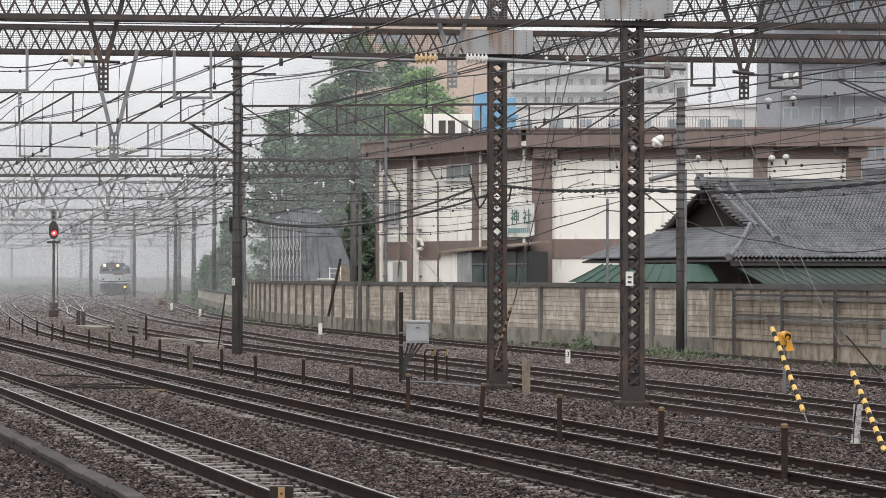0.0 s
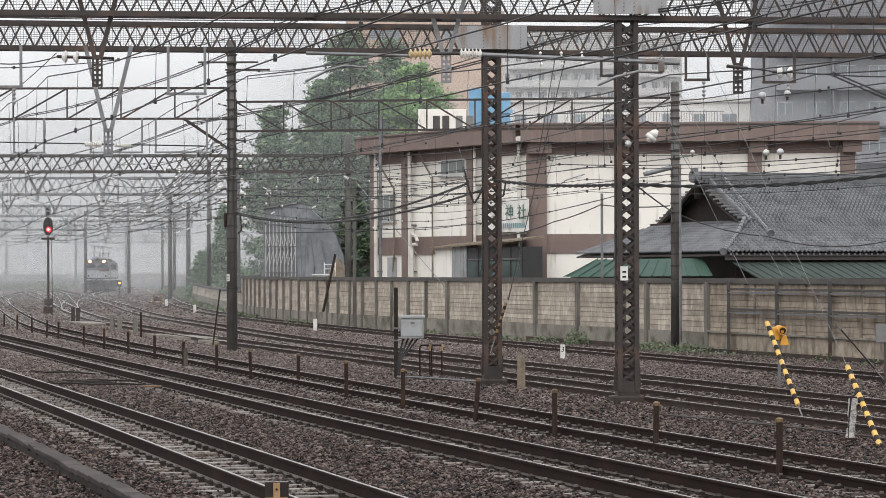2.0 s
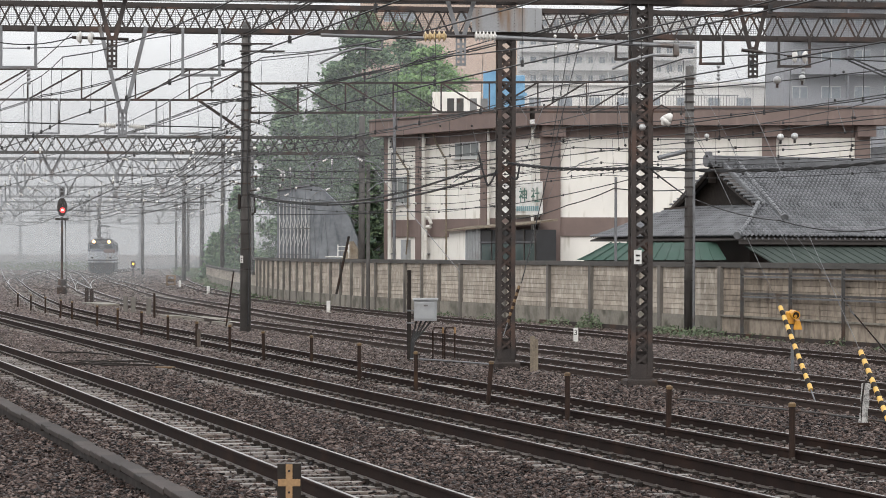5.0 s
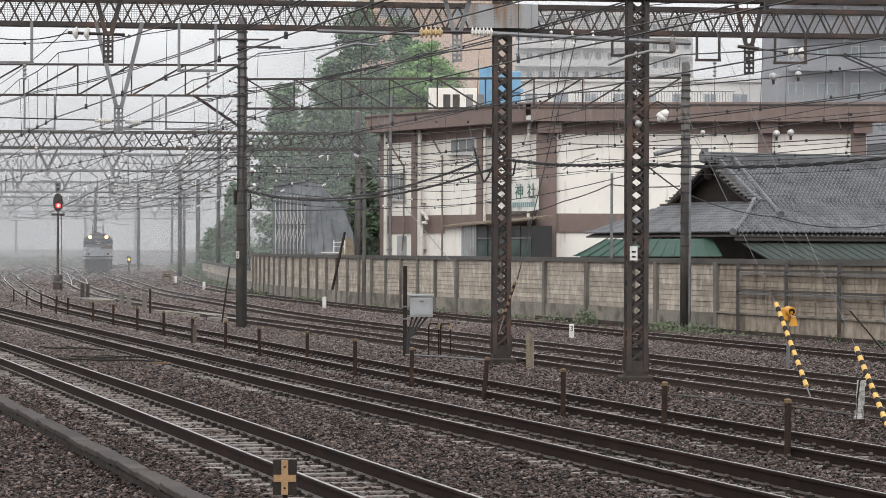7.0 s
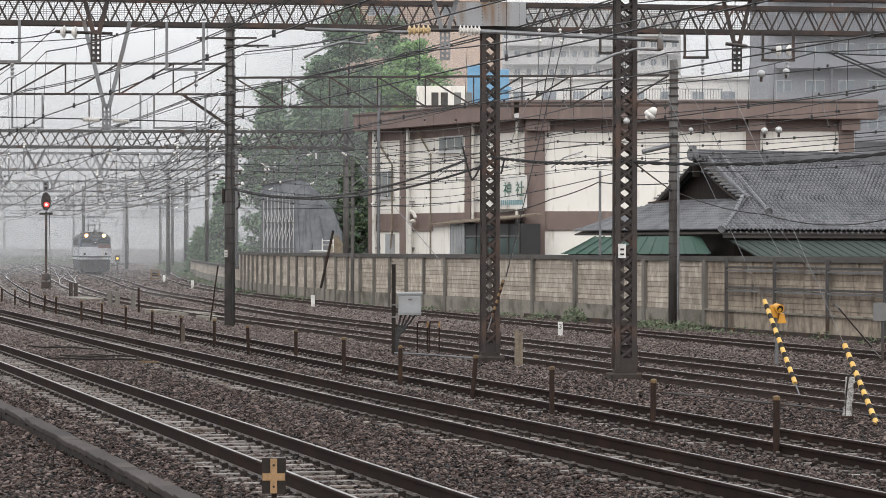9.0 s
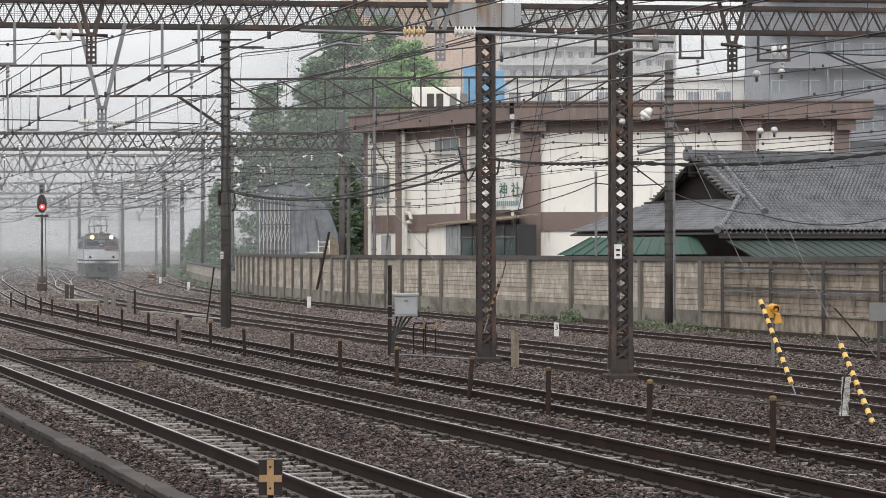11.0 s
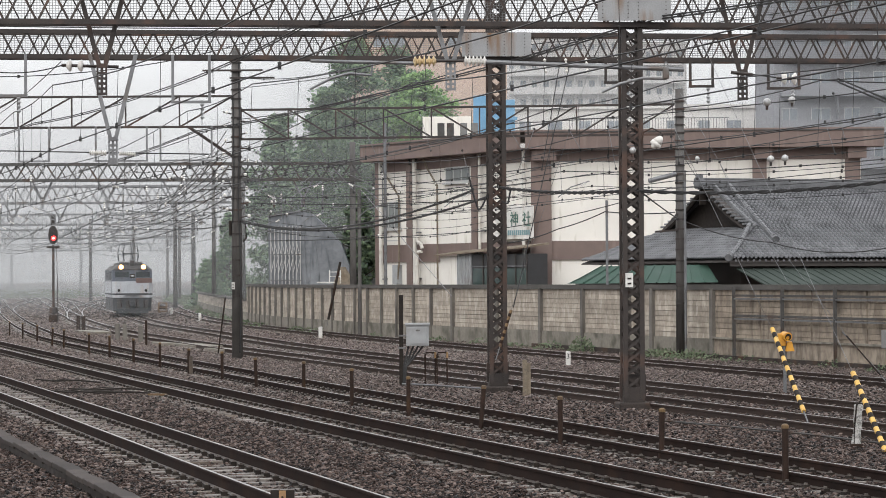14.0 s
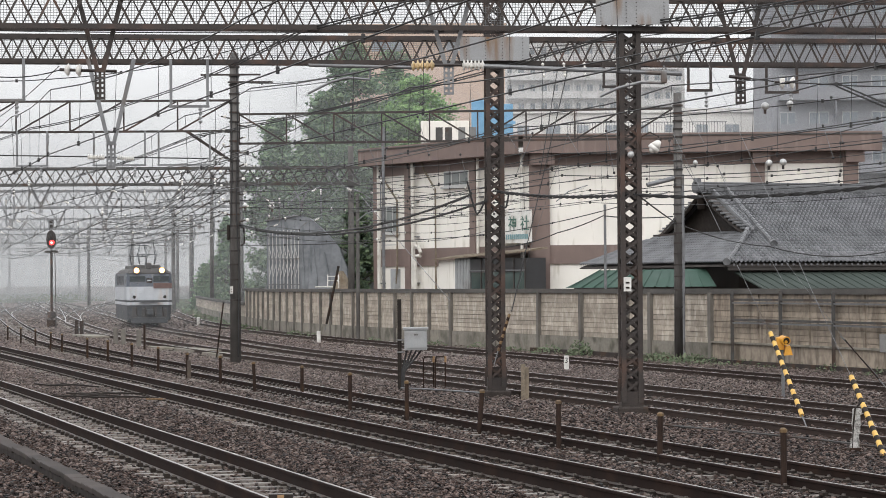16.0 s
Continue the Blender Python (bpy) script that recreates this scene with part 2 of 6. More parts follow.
L_NAVY = mat("loco_dark_blue", (0.04, 0.05, 0.07), (0.032, 0.041, 0.058), 2, 0.4, 0.0, 0, local=True, stain=(0.1, 0.1, 0.105), amount=0.2, streak=True)
L_WHITE = mat("loco_white_band", (0.46, 0.48, 0.51), (0.37, 0.385, 0.41), 2, 0.4, 0.0, 0, local=True, stain=(0.4, 0.36, 0.32), amount=0.25, streak=True)
L_GREY = mat("loco_underframe_grey", (0.045, 0.048, 0.054), (0.028, 0.03, 0.033), 3, 0.6, 0.0, 0.05, local=True)
L_ROOF = mat("loco_roof", (0.06, 0.054, 0.052), (0.035, 0.032, 0.031), 3, 0.7, 0.0, 0.05, local=True)
L_RED = mat("loco_brown_door", (0.12, 0.06, 0.048), (0.09, 0.046, 0.038), 3, 0.5, 0.0, 0, local=True)
OCHRE = mat("ochre_paint", (0.34, 0.205, 0.095), (0.23, 0.135, 0.06), 8, 0.6, bump=0.03)
OLDOCHRE = mat("faded_rusty_ochre", (0.2, 0.125, 0.06), (0.09, 0.055, 0.032), 9, 0.75, bump=0.1)
PLATEGREY = mat("dull_grey_board", (0.17, 0.17, 0.165), (0.13, 0.128, 0.125), 4, 0.6, bump=0.03)
LAMP = glow("headlight_warm_halo", (1.0, 0.52, 0.18), 4.0)
LAMPCORE = glow("headlight_core", (1.0, 0.76, 0.42), 12.0)
REDLAMP = glow("signal_red", (1.0, 0.03, 0.03), 2.5)
REDCORE = glow("signal_red_core", (1.0, 0.3, 0.25), 6.0)
DWARFLAMP = glow("dwarf_signal_yellow", (1.0, 0.52, 0.06), 2.0)
ORANGE = mat("orange_lamp_paint", (0.62, 0.3, 0.025), (0.5, 0.22, 0.02), 8, 0.5, bump=0.03)


def mist_mat(name, thick, fade_from, fade_to, top, seed, start=-400):
    """Thin rain mist: mostly clear, scattering the sky's light; thins out sideways and upwards."""
    ma = bpy.data.materials.new(name)
    ma.use_nodes = True
    n, l = ma.node_tree.nodes, ma.node_tree.links
    n.clear()
    out = n.new("ShaderNodeOutputMaterial")
    clear_b, white, through_b, both, mixs = (n.new("ShaderNode" + k) for k in ("BsdfTransparent", "BsdfDiffuse", "BsdfTranslucent", "MixShader", "MixShader"))
    white.inputs[0].default_value = through_b.inputs[0].default_value = (0.535, 0.55, 0.56, 1)
    l.new(white.outputs[0], both.inputs[1]), l.new(through_b.outputs[0], both.inputs[2])
    geo, sep = n.new("ShaderNodeNewGeometry"), n.new("ShaderNodeSeparateXYZ")
    l.new(geo.outputs["Position"], sep.inputs[0])
    nx, nz = n.new("ShaderNodeMapRange"), n.new("ShaderNodeMapRange")
    for node, a, b, lo, hi in ((nx, fade_from, fade_to, 1.0, 0.0), (nz, 2.0, top, 1.0, 0.0)):
        node.interpolation_type = "SMOOTHSTEP"
        node.inputs["From Min"].default_value, node.inputs["From Max"].default_value = a, b
        node.inputs["To Min"].default_value, node.inputs["To Max"].default_value = lo, hi
    l.new(sep.outputs["X"], nx.inputs["Value"]), l.new(sep.outputs["Z"], nz.inputs["Value"])
    puff = n.new("ShaderNodeTexNoise")
    puff.inputs["Scale"].default_value, puff.inputs["Detail"].default_value = 0.09, 3
    mp = n.new("ShaderNodeMapping")
    mp.inputs["Location"].default_value = (seed * 7.3, seed * 3.1, 0)
    l.new(geo.outputs["Position"], mp.inputs[0]), l.new(mp.outputs[0], puff.inputs["Vector"])
    pr = n.new("ShaderNodeMapRange")
    pr.inputs["From Min"].default_value, pr.inputs["From Max"].default_value = 0.25, 0.75
    pr.inputs["To Min"].default_value, pr.inputs["To Max"].default_value = 0.7 * thick, 1.3 * thick
    l.new(puff.outputs[0], pr.inputs["Value"])
    ns = n.new("ShaderNodeMapRange")
    ns.interpolation_type = "SMOOTHSTEP"
    ns.inputs["From Min"].default_value, ns.inputs["From Max"].default_value = start, start + 7
    l.new(sep.outputs["X"], ns.inputs["Value"])
    m0, m1, m2 = n.new("ShaderNodeMath"), n.new("ShaderNodeMath"), n.new("ShaderNodeMath")
    m0.operation = m1.operation = m2.operation = "MULTIPLY"
    l.new(ns.outputs[0], m0.inputs[0]), l.new(nx.outputs[0], m0.inputs[1])
    l.new(m0.outputs[0], m1.inputs[0]), l.new(nz.outputs[0], m1.inputs[1])
    l.new(m1.outputs[0], m2.inputs[0]), l.new(pr.outputs[0], m2.inputs[1])
    l.new(m2.outputs[0], mixs.inputs[0]), l.new(clear_b.outputs[0], mixs.inputs[1]), l.new(both.outputs[0], mixs.inputs[2])
    l.new(mixs.outputs[0], out.inputs[0])
    return ma


# ---- builders ----
UP = Vector((0, 0, 1))


def mesh_of(name, verts, faces, material, smooth=False):
    me = bpy.data.meshes.new(name)
    me.from_pydata([tuple(v) for v in verts], [], [tuple(f) for f in faces])
    me.materials.append(material)
    if smooth:
        me.polygons.foreach_set("use_smooth", [True] * len(me.polygons))
    me.update()
    return me


def thing(name, label, category, group="", kind="", at=(0, 0, 0), rz=0):
    ob = new(name)
    ob.matrix_basis = pose(*at, 0, 0, rz)
    ob.empty_display_size = 0.2
    return tagged(ob, label, category, group, kind)


def part(name, bm, material, parent=None, label="", smooth=False):
    bmesh.ops.recalc_face_normals(bm, faces=bm.faces)
    me = bpy.data.meshes.new(name)
    bm.to_mesh(me)
    bm.free()
    me.materials.append(material)
    if smooth:
        me.polygons.foreach_set("use_smooth", [True] * len(me.polygons))
    ob = new(name, me)
    ob.parent = parent
    return tagged(ob, label)


def box(bm, x0, x1, y0, y1, z0, z1, bevel=0.0):
    made = bmesh.ops.create_cube(bm, size=1, matrix=Matrix.Translation(((x0 + x1) / 2, (y0 + y1) / 2, (z0 + z1) / 2)) @ Matrix.Diagonal((abs(x1 - x0), abs(y1 - y0), abs(z1 - z0), 1)))
    if bevel:
        edges = list({e for v in made["verts"] for e in v.link_edges})
        bmesh.ops.bevel(bm, geom=edges, offset=bevel, segments=2, affect="EDGES", profile=0.6)
    return bm


def lined(p, q):
    """The pose whose z axis runs from p to q, and the length."""
    p, q = Vector(p), Vector(q)
    d = q - p
    z = d.normalized()
    x = Vector((0, 1, 0)).cross(z) if abs(z.y) < 0.9 else Vector((1, 0, 0)).cross(z)
    x.normalize()
    y = z.cross(x)
    m = Matrix((x, y, z)).transposed().to_4x4()
    m.translation = p
    return m, d.length


def rod(bm, p, q, r, n=8, r2=None):
    m, length = lined(p, q)
    bmesh.ops.create_cone(bm, cap_ends=True, segments=n, radius1=r, radius2=r if r2 is None else r2, depth=length, matrix=m @ Matrix.Translation((0, 0, length / 2)))
    return bm


def bars(bm, p, q, w, h=None):
    m, length = lined(p, q)
    bmesh.ops.create_cube(bm, size=1, matrix=m @ Matrix.Translation((0, 0, length / 2)) @ Matrix.Diagonal((w, h or w, length, 1)))
    return bm


def ball(bm, p, r, n=8):
    bmesh.ops.create_uvsphere(bm, u_segments=n, v_segments=max(4, n // 2), radius=r, matrix=Matrix.Translation(p))
    return bm


def sweep(bm, pts, r, n=5):
    """A round wire or pipe along pts."""
    rings = []
    pts = [Vector(p) for p in pts]
    for i, p in enumerate(pts):
        d = (pts[min(i + 1, len(pts) - 1)] - pts[max(i - 1, 0)]).normalized()
        a = d.cross(UP)
        if a.length < 0.05:
            a = d.cross(Vector((1, 0, 0)))
        a.normalize()
        b = a.cross(d)
        rings.append([bm.verts.new(p + (a * math.cos(2 * math.pi * k / n) + b * math.sin(2 * math.pi * k / n)) * r) for k in range(n)])
    for s, e in zip(rings, rings[1:]):
        for k in range(n):
            bm.faces.new((s[k], s[(k + 1) % n], e[(k + 1) % n], e[k]))
    bm.faces.new(rings[0]), bm.faces.new(rings[-1])
    return bm


def sag(p, q, drop, n=12):
    p, q = Vector(p), Vector(q)
    return [p.lerp(q, i / n) - UP * drop * 4 * (i / n) * (1 - i / n) for i in range(n + 1)]


UNIT = {}


def strut(name, p, q, w, h, material, parent, section="flat"):
    """One straight steel member of its own, sharing its mesh with its like."""
    key = (section, material.name)
    if key not in UNIT:
        if section == "angle":
            o = [(-.5, -.5), (.5, -.5), (.5, -.32), (-.32, -.32), (-.32, .5), (-.5, .5)]
            verts = [(x, y, z) for z in (0, 1) for x, y in o]
            faces = [tuple(range(5, -1, -1)), tuple(range(6, 12))] + [(i, (i + 1) % 6, (i + 1) % 6 + 6, i + 6) for i in range(6)]
        elif section == "round":
            verts = [(math.cos(a) / 2, math.sin(a) / 2, z) for z in (0, 1) for a in [k * math.pi / 4 for k in range(8)]]
            faces = [tuple(range(7, -1, -1)), tuple(range(8, 16))] + [(i, (i + 1) % 8, (i + 1) % 8 + 8, i + 8) for i in range(8)]
        else:
            verts = [(x, y, z) for z in (0, 1) for x, y in ((-.5, -.5), (.5, -.5), (.5, .5), (-.5, .5))]
            faces = [(3, 2, 1, 0), (4, 5, 6, 7)] + [(i, (i + 1) % 4, (i + 1) % 4 + 4, i + 4) for i in range(4)]
        UNIT[key] = mesh_of("member_" + section, verts, faces, material)
    m, length = lined(p, q)
    ob = new(name, UNIT[key])
    ob.parent = parent
    ob.matrix_basis = m @ Matrix.Diagonal((w, h, length, 1))
    return ob


# ---- the ground and the tracks ----
def rise(y):
    return max(0.0, (y - 150) * 0.0027) if y < 700 else 1.375


TRACKS = {
    "T1": [(10, 4.1), (31.7, -1.85), (63.4, -10.6), (120, -26.4)],
    "T2": [(10, 8.5), (33.1, 1.9), (49.7, -2.85), (102, -17), (150, -29.5)],
    "T3": [(10, 11.6), (32, 5.35), (42.1, 2.45), (63.8, -3.5), (99.3, -12.7), (128, -19.3), (207, -34), (357, -60)],
    "T4": [(10, 16.6), (51.4, 5.05), (60.3, 2.62), (85.9, -4.4), (105.7, -9.6), (138, -17.1), (168, -22.8), (228, -32.9), (380, -58)],
    "T5": [(10, 19.4), (54.4, 7.13), (68.8, 3.16), (100, -5.1), (130, -11.3), (162, -17.8), (200, -24.1), (235, -30.1), (258, -34.0), (280, -36.7), (300, -38.2), (380, -42.5), (520, -46)],
    "T6": [(10, 26), (67.2, 9.5), (88.2, 3.9), (131, -6.8), (178, -16.2), (254, -26.3), (326, -35), (420, -44), (560, -52)],
    "T7": [(148, -19.0), (163, -21.95), (178, -24.6), (228, -31.2), (326, -40.5), (420, -47)],
    "T9": [(185, -25.75), (211, -30.3), (291, -44.8), (407, -66), (509, -84)],
    "T10": [(200, -32.7), (228, -37.4), (262, -42.0), (330, -50), (421, -57), (470, -59)],
    "T11": [(196, -23.45), (222, -28.1), (284, -39.3), (382, -57), (470, -73)],
    "T8": [(180, -24.9), (207, -28.8), (300, -43), (457, -70)],
}


def slope_at(pts, i):
    a, b = pts[max(i - 1, 0)], pts[min(i + 1, len(pts) - 1)]
    return (b[1] - a[1]) / (b[0] - a[0])


def across(track, y):
    """Where a track's centre line lies sideways at the distance y."""
    pts = TRACKS[track]
    i = max(0, min(len(pts) - 2, sum(1 for p in pts if p[0] <= y) - 1))
    (y0, x0), (y1, x1) = pts[i], pts[i + 1]
    h = y1 - y0
    s = (y - y0) / h
    m0, m1 = slope_at(pts, i) * h, slope_at(pts, i + 1) * h
    return (2 * s**3 - 3 * s**2 + 1) * x0 + (s**3 - 2 * s**2 + s) * m0 + (-2 * s**3 + 3 * s**2) * x1 + (s**3 - s**2) * m1


def spot(track, y, side=0.0, z=0.0):
    d = (across(track, y + 0.5) - across(track, y - 0.5))
    n = Vector((1, -d, 0)).normalized()
    return Vector((across(track, y), y, z + rise(y))) + n * side


def heading(track, y):
    """Degrees by which the track turns to the left of straight ahead."""
    return math.degrees(math.atan(-(across(track, y + 0.5) - across(track, y - 0.5))))


def ground():
    ys = [-60, -20, 0, 10] + list(np.arange(15, 150, 3.0)) + list(range(150, 400, 10)) + [450, 520, 700, 1200, 2500, 4500]
    xs = [-3000, -800, -250, -120] + list(np.arange(-80, 42, 3.0)) + [60, 120, 300, 900, 3000]
    verts = []
    for y in ys:
        for x in xs:
            bumpy = 0.03 * noise.noise((x * 0.3, y * 0.3, 0)) if 12 < y < 160 and -60 < x < 40 else 0
            verts.append((x, y, rise(y) - 0.03 + bumpy))
    w = len(xs)
    faces = [(j * w + i, j * w + i + 1, (j + 1) * w + i + 1, (j + 1) * w + i) for j in range(len(ys) - 1) for i in range(w - 1)]
    ob = new("ground", mesh_of("ground", verts, faces, BALLAST, True))
    tagged(ob, "wet dark grey-brown crushed stone ballast of a railway yard", "ground", kind="structure")


ground()


def sleeper_mesh():
    bm = box(bmesh.new(), -1.0, 1.0, -0.047, 0.047, -0.15, 0.014, 0.016)
    me = bpy.data.meshes.new("sleeper")
    bm.to_mesh(me)
    bm.free()
    me.materials.append(SLEEPER)
    return me


SLEEPER_ME = sleeper_mesh()
GAUGE = 0.56


# rail height and the level of the rail foot: the main line stands clear, the yard tracks lie sunk in the stones
RAILSET = {"T1": (.185, .012), "T2": (.185, .012), "T3": (.155, .0)}


def rail_part(track, side, y0, y1, parent):
    h, z0 = RAILSET.get(track, (.155, -.035))
    w = .021 if track in RAILSET else .026
    prof = [(-.06, 0), (.06, 0), (.06, .012), (.012, .03), (.012, h - .042), (.033, h - .032), (.033, h - .008), (w, h), (-w, h), (-.033, h - .008), (-.033, h - .032), (-.012, h - .042), (-.012, .03), (-.06, .012)]
    kinds = {7: 1, 2: 2, 12: 2}
    verts, faces, tops = [], [], []
    step = 1.5 if y0 < 100 else 3
    ys = list(np.arange(y0, y1, step)) + [y1]
    k = len(prof)
    for y in ys:
        for a, z in prof:
            verts.append(spot(track, y, side + a, z0 + z))
    for j in range(len(ys) - 1):
        for i in range(k):
            faces.append((j * k + i, j * k + (i + 1) % k, (j + 1) * k + (i + 1) % k, (j + 1) * k + i))
            tops.append(kinds.get(i, 0))
    near = track in RAILSET
    me = mesh_of("rail", verts, faces, RAIL if near else RAILHAZED)
    me.materials.append(RAILTOP if near else RAILDULL)
    me.materials.append(RAILFOOT if near else RAILHAZED)
    me.polygons.foreach_set("material_index", tops)
    ob = new("rail", me)
    ob.parent = parent
    return ob


def track(name, label, y0, y1, pieces_to=None):
    th = thing("railway_track", label, "railway track", "tracks of the yard", "structure")
    for s in (-GAUGE, GAUGE):
        rail_part(name, s, y0, y1, th)
    rest_v, rest_f, clip_v, clip_f, bolt_v, bolt_f = [], [], [], [], [], []
    y = y0
    while y < y1:
        c, turn = spot(name, y), heading(name, y)
        m = pose(c.x, c.y, c.z, 0, 0, turn)
        if pieces_to and y < pieces_to:
            ob = new("sleeper", SLEEPER_ME)
            ob.parent, ob.matrix_basis = th, m @ pose(random.uniform(-.03, .03), 0, random.uniform(-.014, .006), random.uniform(-3, 3), 0, random.uniform(-1.6, 1.6))
        else:
            n = len(rest_v)
            rest_v += [m @ Vector(v) for v in ((-1, -.1, -.016), (1, -.1, -.016), (1, .1, -.016), (-1, .1, -.016), (-1, -.1, -.1), (1, -.1, -.1))]
            rest_f += [(n, n + 1, n + 2, n + 3), (n + 4, n + 5, n + 1, n)]
        if y < 130 and pieces_to:
            for cx in (-GAUGE - .095, -GAUGE + .095, GAUGE - .095, GAUGE + .095):
                n = len(clip_v)
                clip_v += [m @ Vector((cx + a, b, z)) for z in (-.02, 0.042) for a, b in ((-.04, -.05), (.04, -.05), (.04, .05), (-.04, .05))]
                clip_f += [(n + 4, n + 5, n + 6, n + 7)] + [(n + i, n + (i + 1) % 4, n + (i + 1) % 4 + 4, n + i + 4) for i in range(4)]
                n = len(bolt_v)
                bolt_v += [m @ Vector((cx + a, b, z)) for z in (.042, .066) for a, b in ((-.018, -.02), (.018, -.02), (.018, .02), (-.018, .02))]
                bolt_f += [(n + 4, n + 5, n + 6, n + 7)] + [(n + i, n + (i + 1) % 4, n + (i + 1) % 4 + 4, n + i + 4) for i in range(4)]
        y += 0.58 / math.sqrt(1 + math.tan(radians(turn))**2)
    if rest_v:
        ob = new("sleepers", mesh_of("sleepers", rest_v, rest_f, SLEEPER))
        ob.parent = th
        tagged(ob, kind="stuff")
    if clip_v:
        for nm, vs, fs, ma in (("rail_clips", clip_v, clip_f, CLIP), ("rail_bolts", bolt_v, bolt_f, BOLT)):
            ob = new(nm, mesh_of(nm, vs, fs, ma))
            ob.parent = th
            tagged(ob, kind="stuff")
    return th


track("T1", "main line with rust-brown rails on wet concrete sleepers", 24, 118, 78)
track("T2", "main line with polished rail heads and close-set sleepers", 24, 145, 90)
track("T3", "curving yard track beside a row of short rusty posts", 24, 350, 90)
track("T4", "yard track sunk in dark ballast behind lattice columns", 30, 375)
track("T5", "running line on which the electric locomotive comes", 30, 515)
track("T6", "siding close along the concrete panel fence", 40, 550)
track("T7", "turnout branch among crossing rails in the mist", 149, 415)
track("T8", "diverging yard track at the far junction", 182, 450)
track("T9", "curving yard track swinging away at the far junction", 187, 500)
track("T10", "crossover between curving tracks in the mist", 202, 465)
track("T11", "long crossover running across the far yard tracks", 198, 465)


# ---- overhead gantries ----
def truss(parent, p, q, h, depth, pitch, steel=STEEL, lace=0.045, chord=0.095):
    """A box truss: four chords, crossing web members in front and behind, ties on top."""
    p, q = Vector(p), Vector(q)
    along = (q - p).normalized()
    back = UP.cross(along).normalized() * depth
    for o in ((0, 0), (0, h), (1, 0), (1, h)):
        off = back * o[0] + UP * o[1]
        strut("chord", p + off, q + off, chord, chord, steel, parent, "angle")
    n = max(2, round((q - p).length / pitch))
    for i in range(n):
        a, b = p.lerp(q, i / n), p.lerp(q, (i + 1) / n)
        m = (a + b) / 2
        for off, lo, hi, lw in ((Vector(), 0, h, lace), (back, h, 0, lace * .6)):
            strut("web_member", a + off + UP * lo, m + off + UP * hi, lw, 0.02, steel, parent)
            strut("web_member", m + off + UP * hi, b + off + UP * lo, lw, 0.02, steel, parent)
        if i % 2 == 0:
            strut("tie", a + UP * h, a + back + UP * h, lace, 0.02, steel, parent)
            strut("tie", a, b + back, lace, 0.02, steel, parent)


def lattice_column(parent, x, y, z1, w, turn, pitch):
    m = pose(x, y, 0, 0, 0, turn)
    legs = [m @ Vector((sx * w / 2, sy * w / 2, 0)) for sx, sy in ((-1, -1), (1, -1), (1, 1), (-1, 1))]
    for c in legs:
        strut("leg", c + UP * 0.2, c + UP * z1, 0.095, 0.095, STEEL, parent, "angle")
    n = int((z1 - 0.4) / pitch)
    for k in range(4):
        a, b = legs[k], legs[(k + 1) % 4]
        for i in range(n):
            z0 = 0.4 + i * pitch
            s, e = (a, b) if i % 2 == 0 else (b, a)
            strut("lacing_bar", s + UP * z0, e + UP * (z0 + pitch), 0.05, 0.02, STEEL, parent)
            if k in (0, 2):
                strut("lacing_bar", e + UP * z0, s + UP * (z0 + pitch), 0.05, 0.02, STEEL, parent)
    bm = bmesh.new()
    for sx in (-1, 1):
        bmesh.ops.create_cube(bm, size=1, matrix=m @ Matrix.Translation((0, sx * w * 0.55, 0.26)) @ Matrix.Diagonal((w * 1.25, 0.02, 0.34, 1)))
        bmesh.ops.create_cube(bm, size=1, matrix=m @ Matrix.Translation((sx * w * 0.62, 0, 0.26)) @ Matrix.Diagonal((0.02, w * 1.1, 0.34, 1)))
    part("base_plate", bm, STEEL, parent, "riveted rusty base plates")
    bm = bmesh.new()
    bmesh.ops.create_cube(bm, size=1, matrix=m @ Matrix.Translation((0, 0, 0.0)) @ Matrix.Diagonal((w * 1.95, w * 1.95, 0.26, 1)))
    bmesh.ops.bevel(bm, geom=bm.edges[:], offset=0.03, segments=1, affect="EDGES")
    part("footing", bm, FOOTING, parent, "low dark concrete footing")
    strut("base_flange", m @ Vector((-w * .8, 0, .45)), m @ Vector((w * .8, 0, .45)), w * 1.4, .035, STEEL, parent)


def hanging_v(parent, x, y, top, bottom, spread, steel=STEEL):
    """Two raking arms that meet in a drilled drop post."""
    for s in (-1, 1):
        strut("raking_arm", (x + s * spread, y, top), (x + s * 0.05, y, bottom + 0.55), 0.085, 0.07, steel, parent, "angle")
    bm = bmesh.new()
    for o in (-.085, 0, .085):
        bars(bm, (x + o, y - .05, bottom), (x + o, y - .05, bottom + .62), .034 if o else .05, .05)
    for k in range(5):
        bars(bm, (x - .1, y - .05, bottom + .03 + k * .1), (x + .1, y - .05, bottom + .03 + k * .1), .05, .045)
    bars(bm, (x - .1, y - .05, bottom + .56), (x + .1, y - .05, bottom + .56), .05, .14)
    part("drop_post", bm, steel, parent, "drilled drop post")


def insulator(name, parent, p, q, r, sheds, material):
    """One turned stack of porcelain sheds between p and q."""
    bm = bmesh.new()
    m, length = lined(p, q)
    prof = [(r * .3, 0.0)]
    for i in range(sheds):
        prof += [(r * .45, (i + .1) / sheds), (r, (i + .35) / sheds), (r * .92, (i + .55) / sheds), (r * .45, (i + .85) / sheds)]
    prof.append((r * .3, 1.0))
    n = 10
    rings = [[bm.verts.new(m @ Vector((math.cos(6.2832 * k / n) * w, math.sin(6.2832 * k / n) * w, h * length))) for k in range(n)] for w, h in prof]
    for s, e in zip(rings, rings[1:]):
        for k in range(n):
            bm.faces.new((s[k], s[(k + 1) % n], e[(k + 1) % n], e[k]))
    bm.faces.new(rings[0]), bm.faces.new(rings[-1])
